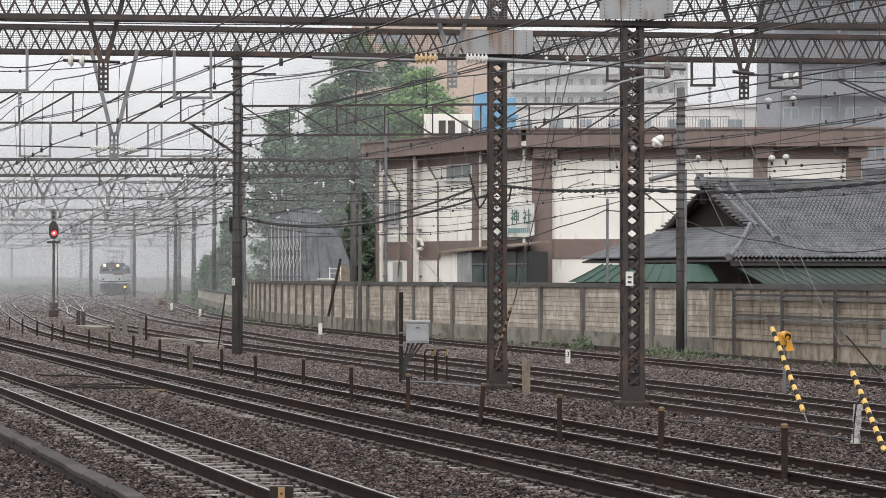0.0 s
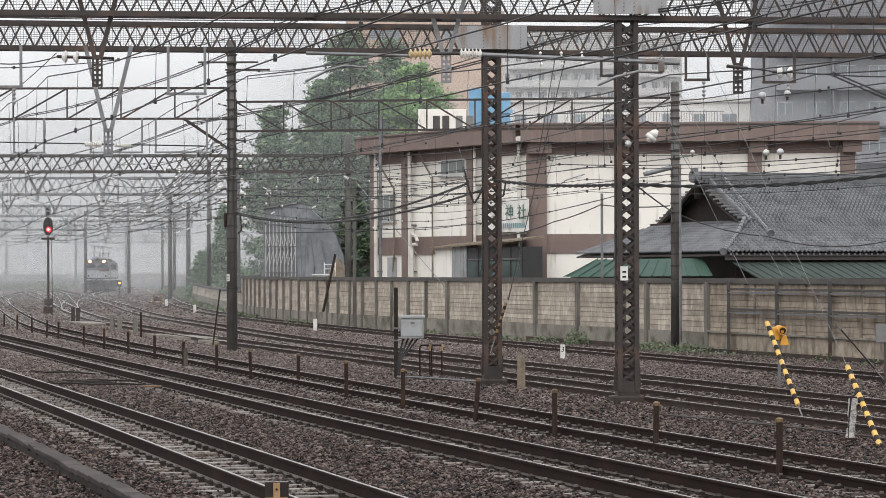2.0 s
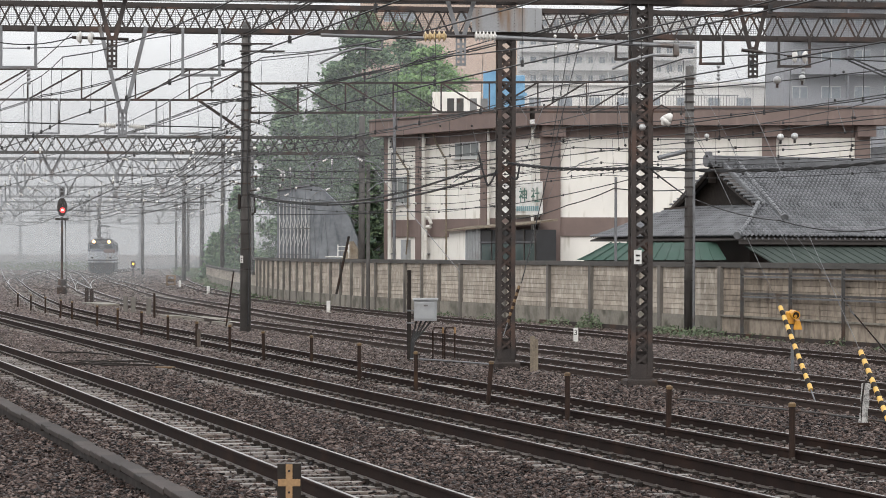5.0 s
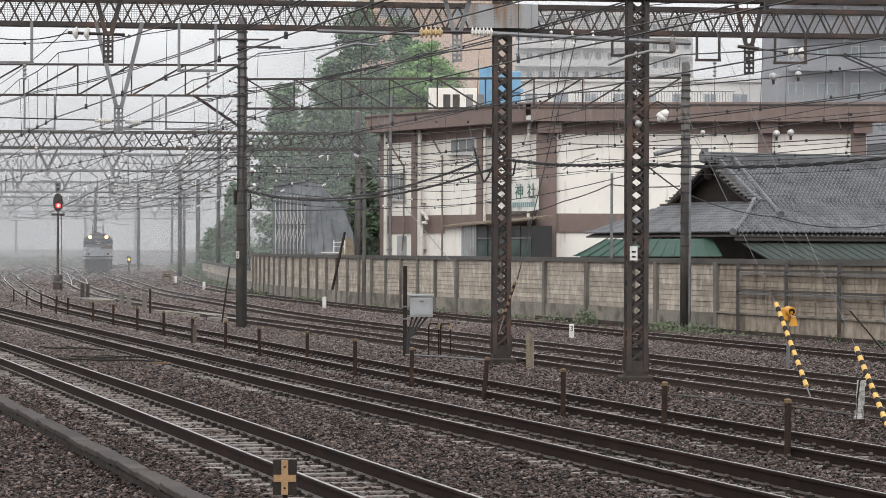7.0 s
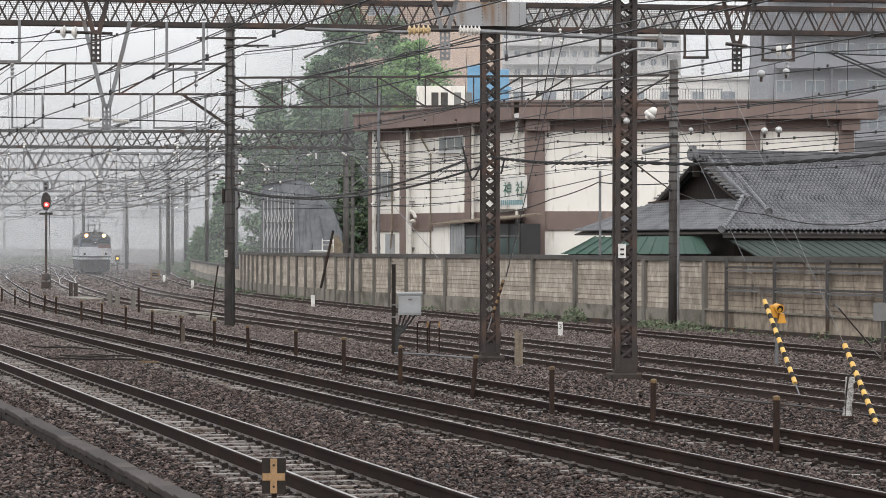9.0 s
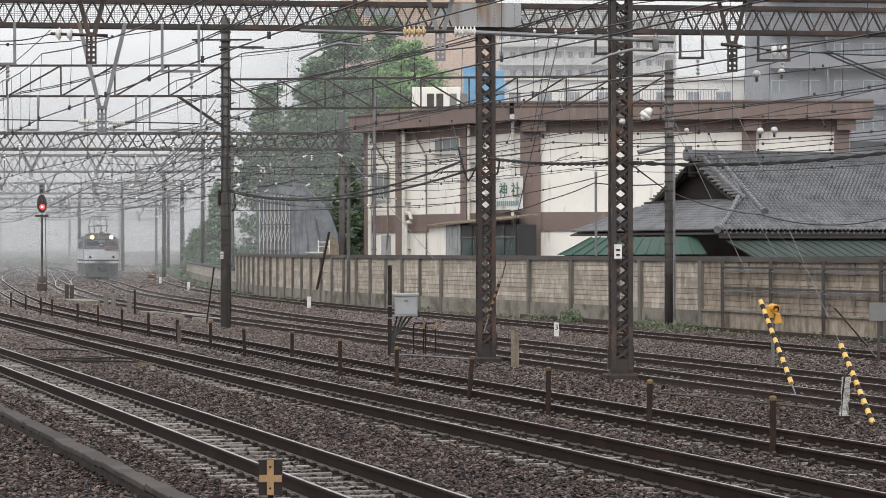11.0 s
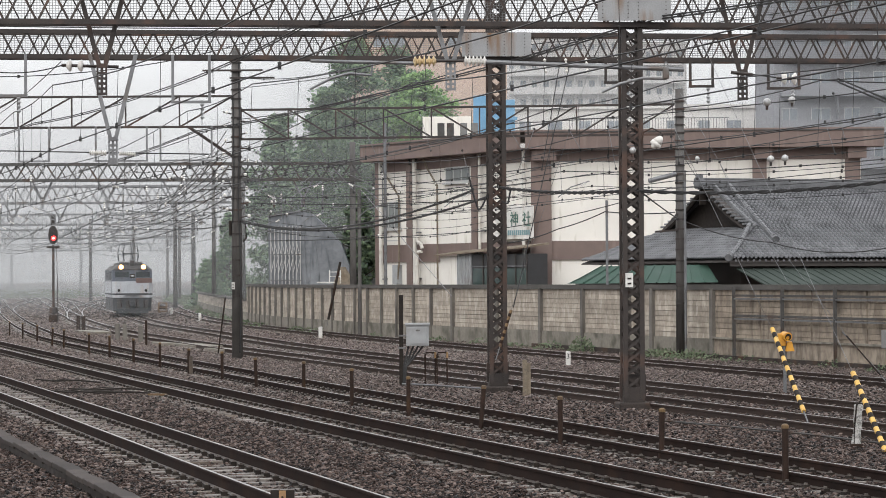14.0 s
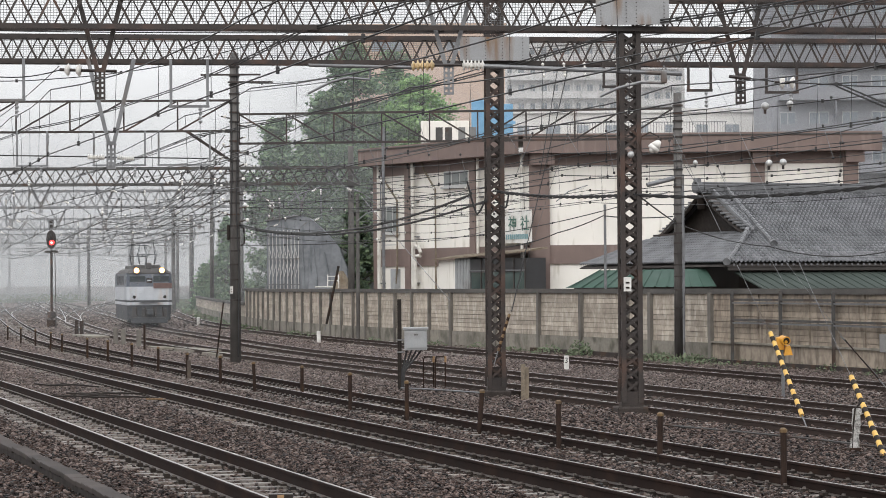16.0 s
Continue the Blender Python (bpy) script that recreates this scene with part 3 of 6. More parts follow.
    return part(name, bm, material, parent, smooth=False)


def hanging_frame(parent, x, y, top, bottom, width, steel=GREYSTEEL):
    """A U-shaped hanging frame with an insulator and wire clamp under it."""
    strut("hanger_bar", (x - width / 2, y, top), (x - width / 2, y, bottom), 0.06, 0.05, steel, parent)
    strut("hanger_bar", (x + width / 2, y, top), (x + width / 2, y, bottom), 0.06, 0.05, steel, parent)
    strut("hanger_bar", (x - width / 2 - .04, y, bottom), (x + width / 2 + .04, y, bottom), 0.06, 0.06, steel, parent)
    insulator("insulator", parent, (x + width * .3, y, bottom - .02), (x + width * .3, y, bottom - .4), 0.05, 4, CABINET)


def portal(label, y_mid, x_mid, turn, x0, x1, bottom, h, pitch, depth=0.5, steel=STEEL, group="overhead line gantries", **kw):
    th = thing("overhead_gantry", label, "gantry", group)
    f = lambda x: (x, y_mid + (x - x_mid) * math.tan(radians(turn)), bottom)
    truss(th, f(x0), f(x1), h, depth, pitch, steel, **kw)
    return th


# the nearest gantry, on the lattice column beside the crossing
g_a = portal("rust-brown riveted lattice gantry with hanging V-shaped posts", 52.7, 3.77, 7, -11.5, 12.5, 7.63, 0.6, 0.62)
lattice_column(g_a, 3.77, 52.95, 7.65, 0.335, 7, 0.255)
bm = box(bmesh.new(), 3.1, 4.55, 52.5, 52.54, 7.7, 8.35)
part("gusset_plate", bm, PLATE, g_a, "grey riveted gusset plate")
for vx, low in ((-6.61, 6.22), (0.18, 6.33), (6.03, 6.15)):
    hanging_v(g_a, vx, 52.5 + vx * 0.12, 8.2, low, 0.42, GREYSTEEL if -1 < vx < 1 else STEEL)

for rx in (3.2, 3.7, 3.9, 4.45):
    for rz in range(8):
        strut("rivet", (rx, 52.5, 7.76 + rz * .075), (rx, 52.485, 7.76 + rz * .075), .022, .022, STEEL, g_a, "round")

# the second gantry, on the lattice column in mid yard
g_b = portal("rust-brown box truss gantry over the yard tracks", 61.0, 1.25, 8, -13.5, 14.5, 7.66, 0.56, 0.56)
lattice_column(g_b, 1.25, 61.25, 9.6, 0.32, 8, 0.27)
part("gusset_plate", box(bmesh.new(), 0.47, 2.06, 60.78, 60.82, 7.7, 8.24), PLATE, g_b, "grey riveted gusset plate")
for rx in (0.62, 1.06, 1.44, 1.91):
    for rz in range(7):
        strut("rivet", (rx, 60.78, 7.74 + rz * .075), (rx, 60.765, 7.74 + rz * .075), .022, .022, STEEL, g_b, "round")
hanging_v(g_b, -7.38, 59.6, 7.7, 5.22, 0.52, GREYSTEEL)
for hx, hw, lo in ((35, 60, 168), (347, 64, 178), (1095, 36, 141), (1250, 40, 147), (1400, 55, 150)):
    wx = (hx - 784) * 60.8 / 4700
    hanging_frame(g_b, wx, 60.7 + wx * 0.14, 7.7, 2.6 + (490 - lo) * 60.8 / 4700, hw * 60.8 / 4700, STEEL if hx > 1000 else GREYSTEEL)
for sx in (2.36, 2.84, 3.31, 4.06):
    insulator("string_insulator", g_b, (sx, 60.75, 7.64), (sx + .03, 60.75, 7.3), .04, 4, PORCELAIN)


def concrete_pole(name, label, x, y, z1, r, group="concrete line poles"):
    th = thing(name, label, "pole", group, at=(x, y, 0))
    bm = rod(bmesh.new(), (0, 0, -0.2), (0, 0, z1), r * 1.12, 16, r * 0.9)
    part("shaft", bm, CONCRETE, th, smooth=True)
    for k in range(22):
        z = z1 * (0.2 + 0.78 * (k / 22) ** 0.8)
        part("band", rod(bmesh.new(), (0, 0, z), (0, 0, z + 0.05), r * 1.13, 16), STEEL, th, "steel clamp band")
    return th


p1 = concrete_pole("line_pole", "tall dark weathered concrete catenary pole with cable boxes", -6.86, 88.6, 10.35, 0.165)
p2 = concrete_pole("line_pole", "grey concrete catenary pole standing by the fence", 7.75, 86.5, 8.75, 0.15)


def flat_truss(label, p, q, h, n, falling, steel=STEEL):
    """A light truss in one plane: two chords, posts and diagonals."""
    th = thing("catenary_beam", label, "gantry", "light catenary beams")
    p, q = Vector(p), Vector(q)
    strut("chord", p, q, 0.075, 0.075, steel, th, "angle")
    strut("chord", p + UP * h, q + UP * h, 0.075, 0.075, steel, th, "angle")
    for i in range(n):
        a, b = p.lerp(q, i / n), p.lerp(q, (i + 1) / n)
        strut("post", a, a + UP * h, 0.05, 0.05, steel, th)
        if falling(i, n):
            strut("diagonal", a + UP * h, b, 0.055, 0.055, steel, th)
        else:
            strut("diagonal", a, b + UP * h, 0.055, 0.055, steel, th)
    return th


flat_truss("dark steel beam of slender angles between two concrete poles", (-6.7, 88.6, 7.31), (7.6, 86.6, 7.28), 0.98, 9, lambda i, n: i < n / 2)
left_beam = flat_truss("dark steel catenary beam reaching from a concrete pole over the main line", (-19.5, 88.4, 7.73), (-6.95, 88.5, 7.73), 1.02, 7, lambda i, n: False)
strut("knee_brace", (-8.41, 88.3, 7.71), (-6.9, 88.5, 6.68), 0.1, 0.1, STEEL, left_beam)
for hx in (60, 215, 330):
    wx = (hx - 784) * 88 / 4700
    hanging_frame(left_beam, wx, 88.2, 7.75, 6.6, 1.7 if hx > 100 else 1.0)


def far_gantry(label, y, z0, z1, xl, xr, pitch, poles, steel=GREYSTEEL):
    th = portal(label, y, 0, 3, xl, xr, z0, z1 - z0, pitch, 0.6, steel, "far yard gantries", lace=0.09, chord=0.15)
    for px in poles:
        part("pole", rod(bmesh.new(), (px, y + 0.4, -0.3), (px, y + 0.4, z1 + 1.2), 0.2, 10, 0.16), CONCRETE, th, smooth=True)
    for k in range(6):
        x = xl + (xr - xl) * (k + 0.6) / 6.5
        hanging_v(th, x, y - 0.1, z0 + .1, z0 - 1.5, 0.6, GREYSTEEL)
    return th


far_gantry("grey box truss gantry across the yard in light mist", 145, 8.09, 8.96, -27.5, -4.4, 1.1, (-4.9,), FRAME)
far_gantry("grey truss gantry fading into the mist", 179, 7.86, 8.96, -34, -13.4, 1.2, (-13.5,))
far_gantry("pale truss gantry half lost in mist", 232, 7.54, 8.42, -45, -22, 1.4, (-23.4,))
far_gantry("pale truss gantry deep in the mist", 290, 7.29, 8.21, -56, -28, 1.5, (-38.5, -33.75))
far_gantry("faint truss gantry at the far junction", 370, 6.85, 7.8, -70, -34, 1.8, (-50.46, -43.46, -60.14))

for (x, y, top), r in (((-17.75, 206.00, 11.37), .17), ((-23.65, 252.00, 9.25), .24), ((-29.74, 300.00, 9.30), .2), ((-34.19, 330.00, 9.27), .18)):
    th = thing("line_pole", "grey concrete line pole behind the fence end in mist", "pole", "misty line poles", at=(x, y, 0))
    part("shaft", rod(bmesh.new(), (0, 0, -.2), (0, 0, top), r, 10, r * .8), CONCRETE, th, smooth=True)
    for k in range(3):
        strut("cross_arm", (-1.2, -.2, top - .5 - k * .6), (1.2, -.2, top - .5 - k * .6), .08, .08, STEEL, th)

# ---- the panel fence ----
FENCE = [(55, 18.2), (68, 14.45), (84.3, 9.25), (104.6, 2.8), (124.7, -3.82), (148, -9.4), (174, -13.6), (210, -18.6), (250, -23.6)]


def fence_x(y):
    i = max(0, min(len(FENCE) - 2, sum(1 for p in FENCE if p[0] <= y) - 1))
    (y0, x0), (y1, x1) = FENCE[i], FENCE[i + 1]
    h, s = y1 - y0, (y - y0) / (y1 - y0)
    m0, m1 = slope_at(FENCE, i) * h, slope_at(FENCE, i + 1) * h
    return (2 * s**3 - 3 * s**2 + 1) * x0 + (s**3 - 2 * s**2 + s) * m0 + (-2 * s**3 + 3 * s**2) * x1 + (s**3 - s**2) * m1


def fence():
    th = thing("panel_fence", "stained beige concrete panel fence with dark posts and coping", "fence", kind="structure")
    # bays: short ones behind the steel railing, a few odd and wide ones, then the regular run
    spans = [3.6] * 8 + [2.67, 2.5, 2.18, 4.55, 4.56, 5.08, 5.42, 2.79] + [2.42] * 52
    y, cells = 58.2, []
    for span in spans:
        turn = math.atan(fence_x(y + 0.5) - fence_x(y - 0.5))
        y2 = y + span * math.cos(turn)
        cells.append((Vector((fence_x(y), y, 0)), Vector((fence_x(y2), y2, 0)), span > 4))
        y = y2
    # one course of split-faced blocks: each stands out a little at its foot
    shape = ([(0, .5, .02), (1, .5, .02), (1, -.5, .02), (0, -.5, .02), (0, .47, .96), (1, .47, .96), (1, -.5, .99), (0, -.5, .99), (0, .53, .06), (1, .53, .06)],
             [(0, 1, 2, 3), (7, 6, 5, 4), (8, 9, 1, 0), (4, 5, 9, 8), (6, 7, 3, 2), (9, 5, 6, 2, 1), (7, 4, 8, 0, 3)])
    course, course_old = mesh_of("fence_course", *shape, PANEL), mesh_of("fence_course", *shape, PANELOLD)
    for a, b, wide in cells:
        d = b - a
        turn = math.atan2(d.y, d.x)
        m = Matrix.Translation(a + UP * rise(a.y)) @ Matrix.Rotation(turn, 4, "Z")
        ln = d.length
        steel_front = a.y < 83
        low = a.y > 163
        for i in range(4 if low else 9):
            ob = new("course", course_old if steel_front else course)
            ob.parent = th
            ob.matrix_basis = m @ Matrix.Translation((0.05, random.uniform(-.008, .008), 0.62 + i * 0.176)) @ Matrix.Diagonal((ln - .1, 0.1, 0.1765, 1))
        strut("foot_wall", m @ Vector((0, 0, 0.28)), m @ Vector((ln, 0, 0.28)), 0.16, 0.68, PANELOLD if steel_front else PLINTH, th).matrix_basis = m @ Matrix.Translation((0, 0, 0.28)) @ Matrix.Rotation(math.pi / 2, 4, "Y") @ Matrix.Diagonal((0.68, 0.2, ln, 1))
        strut("coping", a, b, 1, 1, COPING, th).matrix_basis = m @ Matrix.Translation((0, 0, 1.38 if low else 2.29)) @ Matrix.Rotation(math.pi / 2, 4, "Y") @ Matrix.Diagonal((0.17, 0.26, ln, 1))
        if steel_front:
            ledge = strut("ledge", a, b, 1, 1, PLINTH, th)
            ledge.matrix_basis = m @ Matrix.Translation((0, .1, .66)) @ Matrix.Rotation(math.pi / 2, 4, "Y") @ Matrix.Diagonal((0.06, 0.14, ln, 1))
        if a.y < 100:
            kerb = strut("kerb", a, b, 1, 1, FOOTING, th)
            kerb.matrix_basis = m @ Matrix.Translation((0, .4, .04)) @ Matrix.Rotation(math.pi / 2, 4, "Y") @ Matrix.Diagonal((0.2, 0.16, ln, 1))
        if steel_front or low:
            continue
        w = .24 if wide or a.y < 112 else .15
        strut("post", a, a + UP, 1, 1, PILASTER, th).matrix_basis = m @ Matrix.Translation((0, 0.02, 0)) @ Matrix.Diagonal((w, 0.3, 2.25, 1))
    return th


fence()


# ---- buildings behind the fence ----
def warehouse():
    th = thing("hall_building", "white rendered two-storey hall with brown pilasters and deep eaves", "building")
    # main front, square to the view, and a flank that falls back towards the trees
    c, e, f = Vector((5.02, 150, 0)), Vector((23.5, 149, 0)), Vector((-4.0, 165, 0))
    for a, b, nm in ((c, e, "front"), (f, c, "flank")):
        d = b - a
        m = Matrix.Translation(a) @ Matrix.Rotation(math.atan2(d.y, d.x), 4, "Z")
        ln = d.length

        def slab(name, u0, u1, z0, z1, t0, t1, material, label="", parent=th, m=m):
            bm = box(bmesh.new(), u0, u1, t0, t1, z0, z1)
            bm.transform(m)
            return part(name, bm, material, parent, label)

        over = 1.2 if nm == "front" else .3
        slab("wall", 0, ln, 0, 9.8, 0.0, 0.4, PLASTER)
        slab("eaves_fascia", -0.3, ln + over, 9.96, 10.78, -1.1, -0.9, BROWN, "brown sheet fascia")
        slab("fascia_drip", -0.3, ln + over, 10.78, 10.85, -1.16, -0.9, FRAME, "dark drip edge")
        slab("eaves_soffit", -0.3, ln + over, 9.88, 9.96, -1.1, 0.4, BROWN)
        slab("frieze", 0, ln, 9.22, 9.88, -0.06, 0.0, BROWN)
        slab("roof", -0.3, ln + over, 10.85, 10.95, -1.1, 6, BROWN)
        slab("string_course", 0, ln, 3.65, 4.72, -0.1, 0.0, BROWN, "brown band")
        us = ((0.0, 1.15), (12.45, .78), (17.62, .84)) if nm == "front" else ((0.12, .5), (3.96, .68), (11.49, .64))
        for u, w in us:
            slab("pilaster", u, u + w, 0, 9.88, -0.28, -0.004, BROWN)
            if nm == "front":
                slab("bracket", u + .1, u + w + .3, 9.25, 9.87, -0.75, -0.285, BROWN)
        if nm == "front":
            for u in (6.2, 11.0):
                slab("wall_joint", u, u + .04, 4.72, 9.22, -.012, -.002, PIPE)
        if nm == "flank":
            for u0, u1, z0, z1, k in ((8.25, 10.95, 8.35, 9.25, 3), (0.75, 2.83, 5.75, 7.4, 3)):
                w = slab("window", u0, u1, z0, z1, -0.06, -0.002, SASH)
                for j in range(k):
                    a0, a1 = u0 + (u1 - u0) * j / k + .07, u0 + (u1 - u0) * (j + 1) / k - .07
                    slab("pane", a0, a1, z0 + .07, z1 - .07, -0.085, -0.064, FROSTED, "", w)
                slab("sill", u0 - .1, u1 + .1, z0 - .14, z0 - .005, -0.22, -0.002, SASH, "", w)
            slab("balcony_rail", 0.7, 2.9, 4.95, 5.02, -.3, -.25, SASH, "thin rail under the window")
            for u, z0 in ((1.02, 0), (5.15, 0), (12.59, 3.6), (17.3, 3.6)):
                r = .13 if u < 10 else .09
                bm = sweep(bmesh.new(), [m @ Vector((u, -0.38, z)) for z in (9.86, 7, 4, z0)], r, 8)
                pipe = part("downpipe", bm, PIPE, th, "cream drainpipe")
                for z in (2.6, 5.4, 7.6, 9.2):
                    slab("pipe_clip", u - r - .04, u + r + .04, z, z + .07, -.38, -.004, GREYSTEEL, "", pipe)
            # the swan neck where the thick pipe leaves the gutter
            bm = sweep(bmesh.new(), [m @ Vector((5.15 + .42 * math.sin(q), -.5, 9.75 + .3 * math.cos(q))) for q in [k * .42 - 2.2 for k in range(11)]], .08, 6)
            part("gutter_bend", bm, FRAME, th, "dark bent gutter outlet")
            for pts in (((6.0, 10.0), (6.42, 9.35), (7.67, 8.2), (7.67, 2.2)), ((1.3, 9.2), (1.65, 8.9), (3.1, 7.7), (3.1, 3.6), (2.9, 2.6))):
                bm = sweep(bmesh.new(), [m @ Vector((u, -.3, z)) for u, z in pts], 0.06, 8)
                part("conduit", bm, OLDCONC, th, "thin wall conduit")
            for u, z in ((8.6, 7.6), (9.4, 6.2), (13.4, 8.6)):
                slab("wall_stain_plate", u, u + .05, z - 1.6, z, -.02, -.002, PIPE, "thin cover strip")
            bm = sweep(bmesh.new(), [m @ Vector(v) for v in ((5.6, -.5, 1.2), (5.6, -.5, 4.1), (5.75, -.5, 4.25), (6.15, -.5, 4.27), (6.25, -.5, 4.45), (6.0, -.5, 4.8), (5.7, -.5, 4.85), (5.6, -.5, 5.2))], 0.11, 8)
            part("vent_pipe", bm, PIPE, th, "bent white vent pipe")
            slab("meter_box", 2.35, 2.95, 2.3, 3.5, -.35, -.003, CABINET)
            # solid box; the unlit inside behind the panes is put into its dark colour
            lean = slab("lean_to", 13.7, 19.6, 0.6, 4.0, -1.6, -0.3, DARK, "glazed lean-to, its unlit inside painted dark")
            bm = bmesh.new()
            q = [bm.verts.new(m @ Vector(v)) for v in ((10.1, -2.0, 4.02), (19.8, -2.0, 4.38), (19.8, -.3, 4.62), (10.1, -.3, 4.26), (10.1, -2.0, 3.94), (19.8, -2.0, 4.3), (19.8, -.3, 4.5), (10.1, -.3, 4.1))]
            for f4 in ((0, 1, 2, 3), (7, 6, 5, 4), (0, 4, 5, 1), (1, 5, 6, 2), (2, 6, 7, 3), (3, 7, 4, 0)):
                bm.faces.new([q[i] for i in f4])
            part("lean_to_roof", bm, OLDCONC, lean, "rusty sheet roof")
            slab("white_side", 10.25, 12.09, 0.6, 3.95, -1.65, -0.3, PLASTER, "white boarded side", lean)
            slab("corrugated_side", 12.1, 13.7, 0.6, 4.05, -1.66, -0.3, CABINET, "pale corrugated sheet", lean)
            for i in range(9):
                slab("rib", 12.16 + i * .17, 12.23 + i * .17, 0.6, 4.05, -1.69, -1.662, CABINET, "", lean)
            for i in range(5):
                slab("glass_panel", 13.85 + i * 1.15, 14.85 + i * 1.15, 2.0, 3.2, -1.62, -1.605, LEANGLASS, "dim green-grey pane", lean)
                slab("mullion", 14.88 + i * 1.15, 14.96 + i * 1.15, 1.0, 4.0, -1.66, -1.605, OLDWOOD, "", lean)
            for z in (2.0, 3.28):
                slab("transom", 13.72, 19.55, z, z + .07, -1.68, -1.665, GREYSTEEL, "", lean)
    bm = box(bmesh.new(), c.x + 0.5, e.x - 0.2, 150.8, 165, 0, 10.6)
    part("rear_mass", bm, PLASTER, th)
    return th


warehouse()


def tower(name, label, x0, x1, y, z1, material, cols, rows, floor=3.0, depth=14, balconies=False, wide=.5, tall=1.5):
    """A far block: windows with sashes and sills, on request balcony slabs with parapets and party fins."""
    th = thing(name, label, "building", "distant tower blocks")
    part("wall", box(bmesh.new(), x0, x1, y, y + depth, 0, z1), material, th)
    part("roof_edge", box(bmesh.new(), x0 - .2, x1 + .2, y - .3, y + depth, z1, z1 + .4), material, th)
    w = (x1 - x0) / cols
    for r in range(rows if balconies else 0):
        z = z1 - 3.4 - r * floor
        bal = part("balcony", box(bmesh.new(), x0 + .6, x1 - .6, y - 1.3, y - .02, z - .1, z + .08), material, th)
        part("parapet", box(bmesh.new(), x0 + .6, x1 - .6, y - 1.3, y - 1.18, z + .09, z + 1.05), material, bal)
        for k in range(1, cols // 2 + 1):
            part("party_fin", box(bmesh.new(), x0 + w * 2 * k - .06, x0 + w * 2 * k + .06, y - 1.15, y - .02, z + .09, z + floor - .12), material, bal)
    for r in range(rows):
        z = z1 - 1.2 - r * floor
        for cidx in range(cols):
            share = wide * (1.0 if cidx % 2 else .8)
            u = x0 + w * (cidx + .5 - share / 2)
            win = part("window", box(bmesh.new(), u, u + w * share, y - 0.06, y + 0.05, z - tall, z), SASH, th)
            for k in range(2):
                part("pane", box(bmesh.new(), u + .06 + k * w * share / 2, u + w * share / 2 - .03 + k * w * share / 2, y - 0.09, y - 0.065, z - tall + .07, z - .07), TOWERGLASS, win)
    return th


tower("apartment_tower", "peach tiled apartment block fading into haze", -10.34, 7.4, 300, 31.58, PEACH, 2, 1)
tower("apartment_tower", "pale grey apartment block with balcony rows in haze", 10.4, 29.0, 430, 41.9, PALE, 10, 6, balconies=True)
tower("apartment_tower", "pale grey apartment block with balcony rows in haze", 29.6, 40.1, 436, 41.0, PALE, 6, 6, balconies=True)
tower("apartment_tower", "tall grey tower block with wide windows in haze", 30.03, 47.0, 240, 38.9, GREYTOWER, 6, 9, 3.3, balconies=True, wide=.62, tall=1.9)
tower("low_block", "low pale block behind the hall", 6.95, 34.24, 270, 19.83, PALE, 9, 1)


def tree(name, label, x, y, z0, z1, r, leaf, n, cone=0.0, seed=0):
    """Trunk, limbs, and tufts of leaves round the limb ends; cone: how far the crown narrows upwards."""
    rnd = random.Random(seed)
    th = thing(name, label, "tree", at=(x, y, 0))
    bm = rod(bmesh.new(), (0, 0, -0.3), (0.2, 0, z1 * 0.55), r * 0.075, 8, r * 0.045)
    rod(bm, (0.2, 0, z1 * 0.5), (0, 0, z1 * 0.95), r * 0.045, 6, 0.03)
    tufts, weights = [], []
    for i in range(210):
        h = rnd.random() ** .9
        z = z0 + (z1 - z0) * h
        dome = math.sqrt(max(0.02, 1 - (2 * h - .85) ** 2)) if h < .93 else .35
        env = r * (dome * (1 - cone) + cone * (1.02 - h)) * (0.72 + 0.5 * noise.noise((seed * 3.7 + h * 6, i % 7 * 1.3, seed)) + .2 * rnd.random())
        a = i * 2.39996 + rnd.uniform(-.4, .4)
        q = env * (0.25 + 0.75 * math.sqrt(rnd.random()))
        c = Vector((math.cos(a) * q, math.sin(a) * q, z - .1 * q))
        size = r * rnd.uniform(.09, .27) * (.55 + .45 * (1 - h))
        size = min(size, .22 + .42 * env)
        tufts.append((c, size))
        weights.append(size ** 2)
        if i % 3 == 0:
            rod(bm, (0.1, 0, max(1.0, z - q * 0.7)), c, 0.06, 5, 0.02)
    part("trunk", bm, BARK, th)
    verts, faces = [], []
    for c, size in rnd.choices(tufts, weights, k=n):
        d = Vector((rnd.gauss(0, 1), rnd.gauss(0, 1), rnd.gauss(0, .62)))
        p = c + d * size * .62
        u = Vector((rnd.gauss(0, 1), rnd.gauss(0, 1), rnd.gauss(0, 0.6))).normalized()
        v = u.orthogonal().normalized()
        s = rnd.uniform(0.08, 0.19)
        k = len(verts)
        verts += [p - u * s, p + v * s * 0.6, p + u * s, p - v * s * 0.6]
        faces.append((k, k + 1, k + 2, k + 3))
    ob = new("crown", mesh_of("crown", verts, faces, leaf))
    ob.parent = th
    return th


tree("tree", "tall dark broadleaf tree in thin haze", -5.9, 178, 1.5, 18.8, 4.6, LEAF, 46000, 0.4, 3)
tree("tree", "dark broadleaf tree leaning over the grey shed", -8.0, 181, 3.0, 15.6, 3.2, LEAF, 22000, 0.4, 21)
tree("tree", "fresh green broad tree with a spreading crown", -1.4, 176, 8.4, 16.2, 3.1, LEAF2, 21000, 0, 5)
tree("tree", "dark tree behind the hall", -3.4, 184, 6, 18.6, 3.4, LEAF, 22000, 0.15, 6)
tree("tree", "smaller dark conifer-like tree beside the yard", -12.0, 195, 1.5, 14.7, 3.7, LEAF, 26000, 0.4, 9)
